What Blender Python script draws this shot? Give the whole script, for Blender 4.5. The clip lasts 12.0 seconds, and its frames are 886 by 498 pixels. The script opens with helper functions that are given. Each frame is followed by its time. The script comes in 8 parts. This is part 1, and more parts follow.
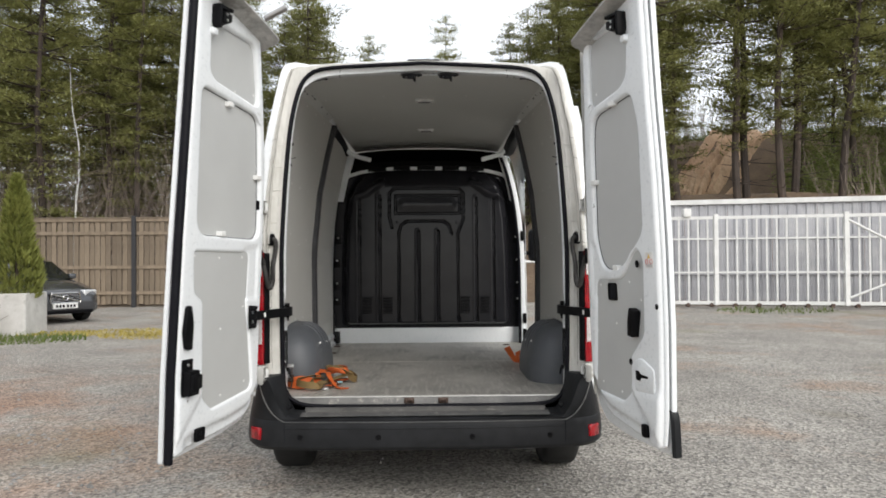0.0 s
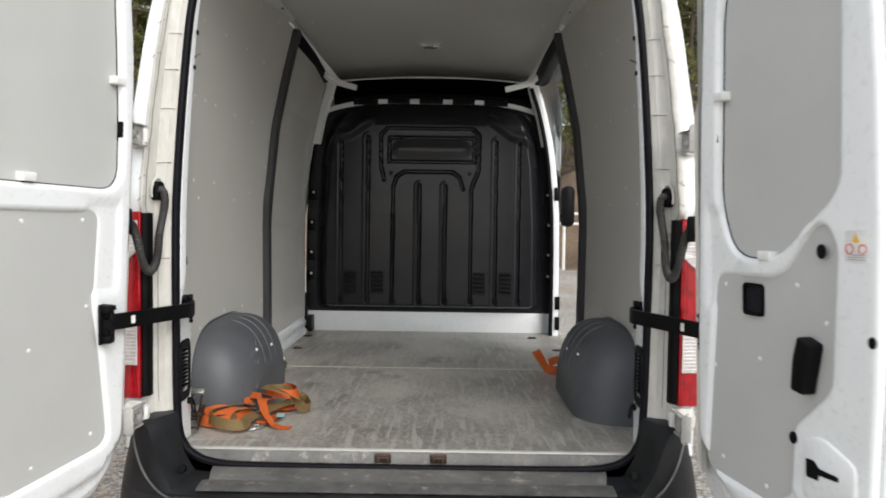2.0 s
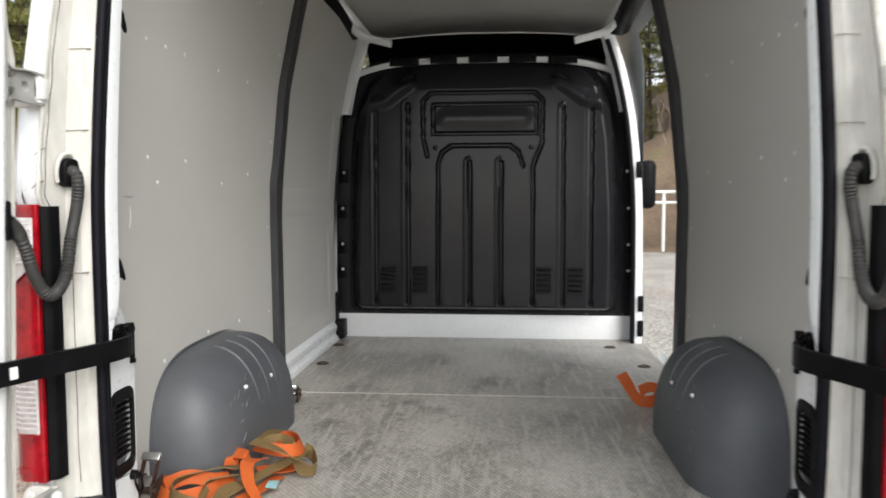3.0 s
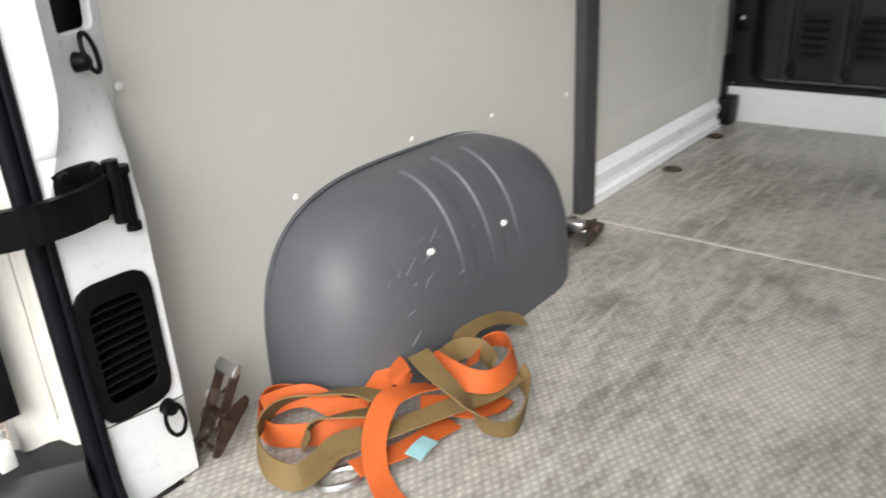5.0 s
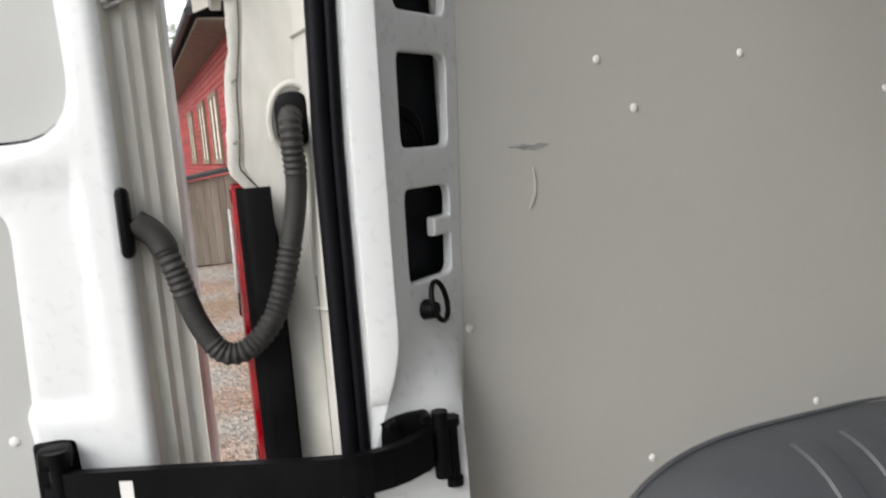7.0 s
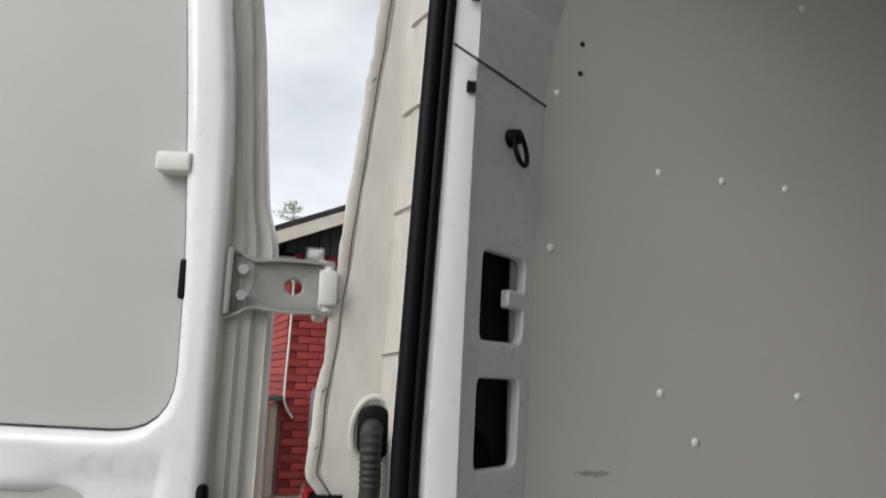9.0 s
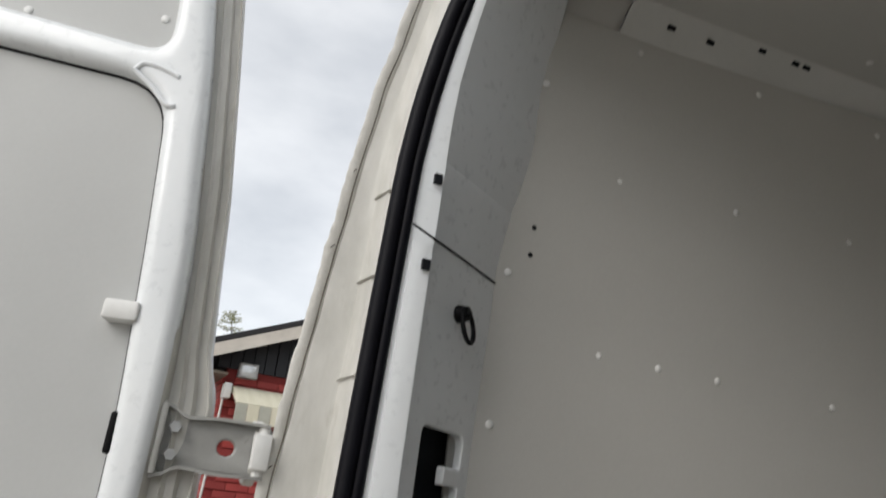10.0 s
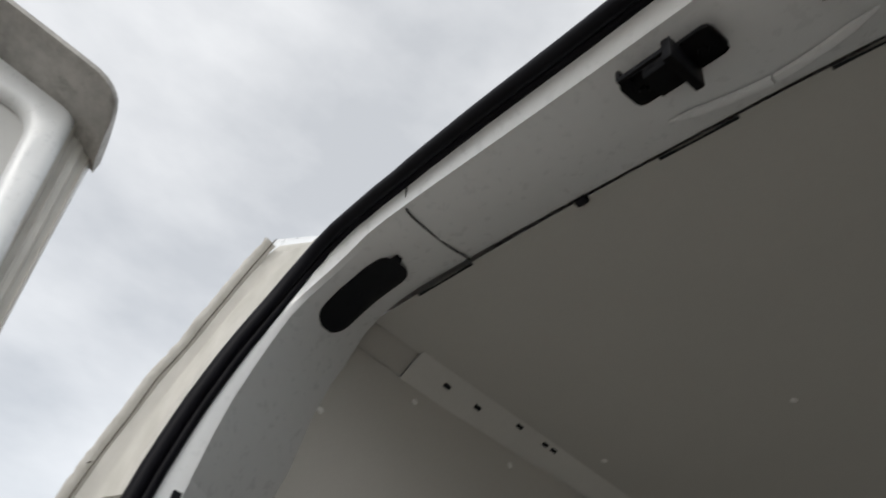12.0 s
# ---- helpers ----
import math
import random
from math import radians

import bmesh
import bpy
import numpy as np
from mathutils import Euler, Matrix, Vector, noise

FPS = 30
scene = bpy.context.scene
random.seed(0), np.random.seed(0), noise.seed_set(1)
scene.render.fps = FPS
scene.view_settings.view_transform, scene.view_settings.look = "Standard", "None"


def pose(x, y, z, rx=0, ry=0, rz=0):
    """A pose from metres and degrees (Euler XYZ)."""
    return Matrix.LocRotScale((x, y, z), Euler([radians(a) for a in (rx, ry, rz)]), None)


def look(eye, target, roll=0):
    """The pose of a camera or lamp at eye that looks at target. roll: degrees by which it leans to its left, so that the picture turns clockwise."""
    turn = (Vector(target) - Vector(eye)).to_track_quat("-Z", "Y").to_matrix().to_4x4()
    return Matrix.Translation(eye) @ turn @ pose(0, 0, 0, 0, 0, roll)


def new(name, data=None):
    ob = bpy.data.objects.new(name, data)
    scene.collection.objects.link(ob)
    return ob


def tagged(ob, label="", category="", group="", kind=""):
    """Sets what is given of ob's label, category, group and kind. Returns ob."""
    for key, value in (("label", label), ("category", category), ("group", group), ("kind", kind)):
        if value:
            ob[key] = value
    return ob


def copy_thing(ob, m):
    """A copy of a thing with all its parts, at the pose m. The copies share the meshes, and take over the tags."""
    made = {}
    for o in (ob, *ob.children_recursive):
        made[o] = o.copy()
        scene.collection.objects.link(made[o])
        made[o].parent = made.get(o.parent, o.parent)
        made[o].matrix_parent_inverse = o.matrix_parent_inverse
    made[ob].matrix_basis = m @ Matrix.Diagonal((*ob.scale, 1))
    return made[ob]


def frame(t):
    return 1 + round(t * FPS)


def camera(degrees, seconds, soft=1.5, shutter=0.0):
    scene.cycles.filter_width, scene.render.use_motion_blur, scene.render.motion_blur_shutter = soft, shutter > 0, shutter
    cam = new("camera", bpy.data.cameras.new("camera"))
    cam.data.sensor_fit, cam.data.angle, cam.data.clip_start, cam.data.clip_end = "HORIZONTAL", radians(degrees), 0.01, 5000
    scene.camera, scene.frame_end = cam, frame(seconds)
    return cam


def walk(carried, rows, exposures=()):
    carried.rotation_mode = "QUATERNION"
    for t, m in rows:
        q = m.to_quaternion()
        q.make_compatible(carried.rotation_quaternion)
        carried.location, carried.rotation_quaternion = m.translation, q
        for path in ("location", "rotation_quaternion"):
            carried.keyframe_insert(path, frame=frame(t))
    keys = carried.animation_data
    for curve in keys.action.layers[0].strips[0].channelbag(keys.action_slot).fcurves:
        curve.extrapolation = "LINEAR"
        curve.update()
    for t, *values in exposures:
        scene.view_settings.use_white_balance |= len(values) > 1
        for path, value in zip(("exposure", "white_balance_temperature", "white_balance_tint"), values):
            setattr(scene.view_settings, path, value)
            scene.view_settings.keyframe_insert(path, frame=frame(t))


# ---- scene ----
cam = camera(61.6, 12.0, soft=1.7, shutter=0.4)
PATH = [
    (0, (0.034, -3.97, 1.305), (0.067, -1.971, 1.336), -0.4),
    (0.5, (0.068, -3.617, 1.31), (0.109, -1.617, 1.318), -0.2),
    (1, (0.065, -3.21, 1.306), (0.1, -1.211, 1.286), 0.1),
    (1.5, (0.053, -2.775, 1.341), (0.075, -0.776, 1.288), 0.1),
    (2, (0.114, -2.315, 1.347), (0.106, -0.316, 1.265), 0.8),
    (2.5, (0.116, -1.876, 1.358), (0.052, 0.12, 1.248), 0.9),
    (2.7, (0.115, -1.695, 1.369), (0.019, 0.299, 1.25), 0.5),
    (4.3, (0.158, -0.459, 1.347), (-0.597, 1.327, 0.857), -1.2),
    (4.5, (0.134, -0.347, 1.344), (-0.744, 1.344, 0.739), -1.5),
    (5, (0.115, -0.158, 1.314), (-1.048, 1.265, 0.527), -2.9),
    (5.5, (0.104, -0.022, 1.312), (-1.353, 1.087, 0.508), -3.6),
    (6, (0.08, 0.037, 1.343), (-1.61, 0.882, 0.685), -4.0),
    (6.5, (0.054, 0.047, 1.377), (-1.745, 0.782, 0.903), -4.2),
    (7, (0.034, 0.021, 1.389), (-1.834, 0.674, 1.102), -4.3),
    (7.5, (0.038, -0.001, 1.414), (-1.867, 0.589, 1.269), -3.7),
    (7.7, (0.042, -0.009, 1.418), (-1.872, 0.566, 1.345), -3.3),
    (9.3, (0.079, -0.051, 1.501), (-1.771, 0.55, 1.966), 2.9),
    (9.5, (0.085, -0.054, 1.511), (-1.739, 0.57, 2.041), 3.8),
    (10, (0.099, -0.066, 1.538), (-1.651, 0.606, 2.234), 6.3),
    (10.5, (0.113, -0.083, 1.566), (-1.545, 0.624, 2.432), 8.7),
    (11, (0.133, -0.097, 1.593), (-1.402, 0.641, 2.641), 11.3),
    (11.5, (0.159, -0.109, 1.619), (-1.227, 0.678, 2.827), 13.5),
    (12, (0.179, -0.107, 1.637), (-1.045, 0.747, 2.968), 15.1),
]
EXPOSURE = [(0.0, 0.70), (1.5, 0.80), (2.5, 1.12), (4.5, 1.72), (5.5, 1.56), (6.5, 1.18), (7.5, 0.72), (9.5, 0.38), (10.5, 0.40), (12.0, 0.27)]
walk(cam, [(t, look(eye, aim, roll)) for t, eye, aim, roll in PATH], EXPOSURE)
SKY, SUN = 0.90, 1.35

# ---------------------------------------------------------------- world and light
world = bpy.data.worlds.new("overcast_sky")
scene.world = world
world.use_nodes = True
wn, wl = world.node_tree.nodes, world.node_tree.links
wn.clear()
w_out = wn.new("ShaderNodeOutputWorld")
w_bg = wn.new("ShaderNodeBackground")
w_sky = wn.new("ShaderNodeTexSky")
w_sky.sky_type, w_sky.sun_disc = "NISHITA", False
w_sky.sun_elevation, w_sky.sun_rotation = radians(32), radians(151)
w_co = wn.new("ShaderNodeTexCoord")
w_map = wn.new("ShaderNodeMapping")
w_map.inputs["Scale"].default_value = (1.0, 1.0, 2.2)
w_noise = wn.new("ShaderNodeTexNoise")
w_noise.inputs["Scale"].default_value, w_noise.inputs["Detail"].default_value = 2.6, 7
w_noise.inputs["Roughness"].default_value = 0.52
w_ramp = wn.new("ShaderNodeValToRGB")
w_ramp.color_ramp.elements[0].position, w_ramp.color_ramp.elements[0].color = 0.33, (0.545, 0.555, 0.565, 1)
w_ramp.color_ramp.elements[1].position, w_ramp.color_ramp.elements[1].color = 0.66, (0.84, 0.84, 0.835, 1)
w_mix = wn.new("ShaderNodeMixRGB")
w_mix.inputs[0].default_value = 0.97
w_bg.inputs["Strength"].default_value = SKY
wl.new(w_co.outputs["Generated"], w_map.inputs["Vector"])
wl.new(w_map.outputs["Vector"], w_noise.inputs["Vector"])
wl.new(w_noise.outputs["Fac"], w_ramp.inputs["Fac"])
wl.new(w_sky.outputs["Color"], w_mix.inputs[1])
wl.new(w_ramp.outputs["Color"], w_mix.inputs[2])
wl.new(w_mix.outputs["Color"], w_bg.inputs["Color"])
wl.new(w_bg.outputs["Background"], w_out.inputs["Surface"])
sun_data = bpy.data.lights.new("sun", "SUN")
sun_data.energy, sun_data.angle, sun_data.color = SUN, radians(40), (1.0, 0.97, 0.93)
sun = new("sun", sun_data)
sun.matrix_world = look((7.2, -13, 9.4), (0, 0, 0))


# ---------------------------------------------------------------- materials
def mat(name, a, b, rough=0.6, metal=0.0, scale=6.0, fine=90.0, fine_mix=0.25, bump=0.1, bump_scale=None,
        stretch=(1, 1, 1), edge=(0.35, 0.65), rough_var=0.12, dist=0.004, rand=0.0, coat=0.0, third=None, spec=0.5):
    """Two tones broken up at two scales, with fine relief; third: (colour, scale, low, high) of stains."""
    m = bpy.data.materials.new(name)
    m.use_nodes = True
    n, l = m.node_tree.nodes, m.node_tree.links
    bs = n["Principled BSDF"]
    co = n.new("ShaderNodeTexCoord")
    mp = n.new("ShaderNodeMapping")
    mp.inputs["Scale"].default_value = stretch
    l.new(co.outputs["Object"], mp.inputs["Vector"])
    big, small = n.new("ShaderNodeTexNoise"), n.new("ShaderNodeTexNoise")
    for node, s, d in ((big, scale, 6), (small, fine, 4)):
        node.inputs["Scale"].default_value, node.inputs["Detail"].default_value = s, d
        node.inputs["Roughness"].default_value = 0.6
        l.new(mp.outputs["Vector"], node.inputs["Vector"])
    add = n.new("ShaderNodeMix")
    add.data_type = "FLOAT"
    add.inputs[0].default_value = fine_mix
    l.new(big.outputs["Fac"], add.inputs[2])
    l.new(small.outputs["Fac"], add.inputs[3])
    ramp = n.new("ShaderNodeValToRGB")
    ramp.color_ramp.elements[0].position, ramp.color_ramp.elements[1].position = edge
    ramp.color_ramp.elements[0].color, ramp.color_ramp.elements[1].color = (*a, 1), (*b, 1)
    l.new(add.outputs[0], ramp.inputs["Fac"])
    col = ramp.outputs["Color"]
    if third:
        st = n.new("ShaderNodeTexNoise")
        st.inputs["Scale"].default_value, st.inputs["Detail"].default_value = third[1], 8
        st.inputs["Roughness"].default_value = 0.68
        l.new(mp.outputs["Vector"], st.inputs["Vector"])
        sr = n.new("ShaderNodeMapRange")
        sr.inputs[1].default_value, sr.inputs[2].default_value = third[2], third[3]
        l.new(st.outputs["Fac"], sr.inputs[0])
        mx = n.new("ShaderNodeMixRGB")
        mx.inputs[2].default_value = (*third[0], 1)
        l.new(sr.outputs[0], mx.inputs[0])
        l.new(col, mx.inputs[1])
        col = mx.outputs[0]
    if rand:
        info = n.new("ShaderNodeObjectInfo")
        rr = n.new("ShaderNodeMapRange")
        rr.inputs[3].default_value, rr.inputs[4].default_value = 1 - rand, 1 + rand
        l.new(info.outputs["Random"], rr.inputs[0])
        hv = n.new("ShaderNodeHueSaturation")
        l.new(rr.outputs[0], hv.inputs["Value"])
        l.new(col, hv.inputs["Color"])
        col = hv.outputs[0]
    l.new(col, bs.inputs["Base Color"])
    bs.inputs["Metallic"].default_value = metal
    bs.inputs["Coat Weight"].default_value = coat
    bs.inputs["Specular IOR Level"].default_value = spec
    rv = n.new("ShaderNodeMapRange")
    rv.inputs[3].default_value, rv.inputs[4].default_value = max(0.03, rough - rough_var), min(1, rough + rough_var)
    l.new(small.outputs["Fac"], rv.inputs[0])
    l.new(rv.outputs[0], bs.inputs["Roughness"])
    if bump:
        bp = n.new("ShaderNodeBump")
        bp.inputs["Strength"].default_value, bp.inputs["Distance"].default_value = bump, dist
        src = small
        if bump_scale:
            src = n.new("ShaderNodeTexNoise")
            src.inputs["Scale"].default_value, src.inputs["Detail"].default_value = bump_scale, 3
            l.new(mp.outputs["Vector"], src.inputs["Vector"])
        l.new(src.outputs["Fac"], bp.inputs["Height"])
        l.new(bp.outputs["Normal"], bs.inputs["Normal"])
    return m


def tint(name, c, **k):
    return mat(name, tuple(v * 0.86 for v in c), tuple(min(1, v * 1.1) for v in c), **k)


M_WHITE = mat("van_white_paint", (0.75, 0.775, 0.79), (0.81, 0.83, 0.84), 0.30, scale=2.5, fine=60, bump=0.03, coat=0.5,
              third=((0.68, 0.67, 0.64), 5, 0.70, 0.92))
M_JAMB = mat("dirty_jamb_paint", (0.50, 0.49, 0.45), (0.67, 0.655, 0.615), 0.5, scale=7, fine=45, fine_mix=0.4, bump=0.12, dist=0.003,
             stretch=(1, 1, 0.35), third=((0.30, 0.27, 0.22), 13, 0.58, 0.80))
# grime stains over a base darkened for the shade under the hood
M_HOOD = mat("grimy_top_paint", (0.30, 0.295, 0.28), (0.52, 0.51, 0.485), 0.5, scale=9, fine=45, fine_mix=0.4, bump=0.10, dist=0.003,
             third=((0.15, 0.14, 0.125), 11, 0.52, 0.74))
M_SEALER = mat("seam_sealer", (0.60, 0.585, 0.54), (0.76, 0.745, 0.70), 0.6, scale=14, fine=50, bump=0.5, dist=0.006)
M_LINING = mat("grey_wall_board", (0.452, 0.445, 0.418), (0.495, 0.487, 0.458), 0.45, scale=1.5, fine=140, fine_mix=0.3, bump=0.05,
               bump_scale=420, third=((0.36, 0.35, 0.33), 30, 0.72, 0.80))
M_RAIL = mat("pale_rail_paint", (0.56, 0.56, 0.535), (0.62, 0.62, 0.595), 0.4, scale=4, fine=90, bump=0.05)
M_DOORBOARD = mat("grey_door_board", (0.445, 0.45, 0.442), (0.485, 0.49, 0.48), 0.5, scale=3, fine=160, bump=0.06, bump_scale=500)
M_CEIL = mat("grey_ceiling_board", (0.485, 0.483, 0.458), (0.53, 0.527, 0.50), 0.55, scale=1.2, fine=120, bump=0.05, bump_scale=300)
M_ARCH = mat("dark_grey_moulded_plastic", (0.062, 0.067, 0.076), (0.09, 0.095, 0.104), 0.50, scale=5, fine=220, fine_mix=0.4, bump=0.25,
             bump_scale=650, dist=0.001, third=((0.25, 0.25, 0.26), 22, 0.70, 0.86))
M_STRIP = tint("grey_cover_strip", (0.042, 0.042, 0.045), rough=0.5, scale=8, fine=200, bump=0.08, spec=0.3)
M_BLACK = mat("black_plastic", (0.0025, 0.0025, 0.003), (0.006, 0.006, 0.007), 0.42, scale=12, fine=160, bump=0.1, spec=0.10)
M_BULK = mat("glossy_black_bulkhead", (0.012, 0.012, 0.0145), (0.020, 0.020, 0.023), 0.20, scale=3, fine=90, bump=0.02, bump_scale=40,
             rough_var=0.06, third=((0.05, 0.05, 0.055), 38, 0.78, 0.84), spec=0.30)
M_RUBBER = mat("black_rubber_seal", (0.0025, 0.0025, 0.0045), (0.006, 0.006, 0.009), 0.5, scale=20, fine=150, bump=0.1, spec=0.14)
M_BUMPER = mat("worn_black_bumper", (0.009, 0.0095, 0.0105), (0.019, 0.020, 0.022), 0.45, scale=9, fine=260, bump=0.2, bump_scale=700, dist=0.001,
               third=((0.11, 0.108, 0.10), 34, 0.72, 0.82), spec=0.18)
M_STEEL = mat("zinc_steel", (0.55, 0.55, 0.54), (0.70, 0.70, 0.69), 0.35, metal=1.0, scale=20, fine=90, bump=0.1)
M_SCREW = mat("white_screw_cap", (0.70, 0.70, 0.68), (0.80, 0.80, 0.78), 0.4, scale=30, fine=100, bump=0.05)
M_HINGE = mat("grey_painted_hinge", (0.30, 0.30, 0.285), (0.42, 0.415, 0.395), 0.45, scale=10, fine=70, bump=0.12,
              third=((0.12, 0.115, 0.11), 25, 0.62, 0.8))
M_RED = mat("red_lens", (0.16, 0.001, 0.005), (0.40, 0.003, 0.010), 0.12, scale=26, fine=120, bump=0.2, bump_scale=160, coat=0.6, edge=(0.35, 0.65))
M_HEADLENS = mat("bright_lens_rib", (0.62, 0.60, 0.60), (0.86, 0.85, 0.85), 0.12, scale=60, fine=160, bump=0.2, coat=0.8, metal=0.2)
M_CLEAR = mat("clear_ribbed_lens", (0.42, 0.39, 0.385), (0.78, 0.75, 0.74), 0.10, scale=40, fine=120, bump=0.9, bump_scale=60, coat=0.8, metal=0.35, edge=(0.3, 0.7))
M_HOSE = mat("grey_corrugated_hose", (0.026, 0.025, 0.024), (0.05, 0.048, 0.046), 0.55, scale=14, fine=160, bump=0.12, spec=0.3)
M_ORANGE = mat("orange_webbing", (0.42, 0.074, 0.011), (0.57, 0.115, 0.017), 0.75, scale=9, fine=260, fine_mix=0.5, bump=0.5, bump_scale=420, dist=0.001,
               third=((0.30, 0.10, 0.03), 14, 0.62, 0.85))
M_KHAKI = mat("khaki_webbing", (0.13, 0.083, 0.029), (0.21, 0.14, 0.053), 0.8, scale=9, fine=260, fine_mix=0.5, bump=0.5, bump_scale=420, dist=0.001,
              third=((0.09, 0.06, 0.03), 16, 0.6, 0.85))
M_LABEL = tint("pale_blue_tag", (0.28, 0.50, 0.53), rough=0.6, scale=20)
M_RUST = mat("rusty_steel", (0.05, 0.03, 0.022), (0.12, 0.085, 0.07), 0.5, metal=0.7, scale=18, fine=110, bump=0.3,
             third=((0.55, 0.53, 0.5), 20, 0.60, 0.75))
M_TYRE = mat("tyre_rubber", (0.008, 0.008, 0.008), (0.020, 0.020, 0.019), 0.8, scale=12, fine=120, bump=0.3)
# near-black for joints and small parts, and for shade painted into holes and gaps
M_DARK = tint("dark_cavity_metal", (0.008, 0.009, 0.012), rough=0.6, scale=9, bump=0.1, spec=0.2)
M_LAMP = tint("opal_lamp_cover", (0.68, 0.68, 0.65), rough=0.3, scale=20, bump=0.0)
M_PAPER = tint("white_sticker", (0.74, 0.73, 0.71), rough=0.5, scale=20, bump=0.0)
M_YELLOW = tint("yellow_print", (0.80, 0.50, 0.03), rough=0.5, scale=20, bump=0.0)
M_REDPRINT = tint("red_print", (0.65, 0.12, 0.10), rough=0.5, scale=20, bump=0.0)
M_GREYPRINT = tint("grey_print", (0.36, 0.36, 0.36), rough=0.5, scale=20, bump=0.0)


def floor_material():
    """Worn phenolic ply: pale rubbed patches, long scratches, dark scuffs, fine anti-slip mesh."""
    m = mat("worn_cargo_floor", (0.385, 0.364, 0.323), (0.80, 0.765, 0.695), 0.38, scale=2.4, fine=55, fine_mix=0.42, bump=0.0,
            stretch=(1.0, 0.6, 1), edge=(0.40, 0.60), third=((0.15, 0.138, 0.12), 4.0, 0.56, 0.75), rough_var=0.15)
    n, l = m.node_tree.nodes, m.node_tree.links
    bs = n["Principled BSDF"]
    co = n.new("ShaderNodeTexCoord")
    mp = n.new("ShaderNodeMapping")
    mp.inputs["Scale"].default_value = (24, 2.6, 1)
    mp.inputs["Rotation"].default_value = (0, 0, 0.35)
    l.new(co.outputs["Object"], mp.inputs["Vector"])
    sc = n.new("ShaderNodeTexNoise")
    sc.inputs["Scale"].default_value, sc.inputs["Detail"].default_value = 1.6, 5
    l.new(mp.outputs["Vector"], sc.inputs["Vector"])
    rg = n.new("ShaderNodeMapRange")
    rg.inputs[1].default_value, rg.inputs[2].default_value, rg.inputs[4].default_value = 0.52, 0.63, 0.70
    l.new(sc.outputs["Fac"], rg.inputs[0])
    mx = n.new("ShaderNodeMixRGB")
    mx.inputs[2].default_value = (0.78, 0.75, 0.69, 1)
    old = bs.inputs["Base Color"].links[0].from_socket
    l.new(rg.outputs[0], mx.inputs[0])
    l.new(old, mx.inputs[1])
    l.new(mx.outputs[0], bs.inputs["Base Color"])
    vor = n.new("ShaderNodeTexVoronoi")
    vor.inputs["Scale"].default_value = 92
    vor.inputs["Randomness"].default_value = 0.08
    rot = n.new("ShaderNodeMapping")
    rot.inputs["Rotation"].default_value = (0, 0, 0.62)
    rot.inputs["Scale"].default_value = (1.0, 0.62, 1)
    l.new(co.outputs["Object"], rot.inputs["Vector"])
    l.new(rot.outputs["Vector"], vor.inputs["Vector"])
    grit = n.new("ShaderNodeMapRange")
    grit.inputs[1].default_value, grit.inputs[2].default_value, grit.inputs[3].default_value, grit.inputs[4].default_value = 0.1, 0.6, 1.18, 0.48
    l.new(vor.outputs["Distance"], grit.inputs[0])
    gm = n.new("ShaderNodeMixRGB")
    gm.blend_type = "MULTIPLY"
    gm.inputs[0].default_value = 0.95
    l.new(mx.outputs[0], gm.inputs[1])
    l.new(grit.outputs[0], gm.inputs[2])
    l.new(gm.outputs[0], bs.inputs["Base Color"])
    bp = n.new("ShaderNodeBump")
    bp.inputs["Strength"].default_value, bp.inputs["Distance"].default_value = 0.7, 0.003
    l.new(vor.outputs["Distance"], bp.inputs["Height"])
    l.new(bp.outputs["Normal"], bs.inputs["Normal"])
    return m


M_FLOOR = floor_material()


# ---------------------------------------------------------------- mesh helpers
def part(name, bm, material, parent=None, label="", smooth=True, recalc=True):
    me = bpy.data.meshes.new(name)
    if recalc:
        bmesh.ops.recalc_face_normals(bm, faces=bm.faces[:])
    lay = bm.faces.layers.int.get("flat")
    flat = {f.index for f in bm.faces if f[lay]} if lay else set()
    bm.to_mesh(me)
    bm.free()
    me.materials.append(material)
    if smooth:
        for p in me.polygons:
            p.use_smooth = p.index not in flat
        me.set_sharp_from_angle(angle=radians(38))
    ob = new(name, me)
    if parent:
        ob.parent = parent
    if label:
        ob["label"] = label
    return ob


def same(ob, m, parent=None):
    """Another object on ob's mesh at the pose m."""
    o = new(ob.name.split(".")[0], ob.data)
    o.matrix_world = m
    o.parent = parent or ob.parent
    return o


def thing(name, label, category, at=(0, 0, 0), group="", kind=""):
    e = new(name)
    e.empty_display_size = 0.1
    e.location = at
    return tagged(e, label, category, group, kind)


def spline(pts, n):
    """n points along a smooth curve through pts."""
    p = np.array(pts, float)
    q = np.vstack([2 * p[0] - p[1], p, 2 * p[-1] - p[-2]])
    d = np.concatenate([[0], np.cumsum(np.linalg.norm(np.diff(p, axis=0), axis=1))])
    out = []
    for s in np.linspace(0, d[-1], n):
        i = min(int(np.searchsorted(d, s, side="right")) - 1, len(p) - 2)
        t = (s - d[i]) / max(d[i + 1] - d[i], 1e-9)
        a, b, c, e = q[i], q[i + 1], q[i + 2], q[i + 3]
        out.append(0.5 * (2 * b + (c - a) * t + (2 * a - 5 * b + 4 * c - e) * t * t + (3 * b - a - 3 * c + e) * t ** 3))
    return np.array(out)


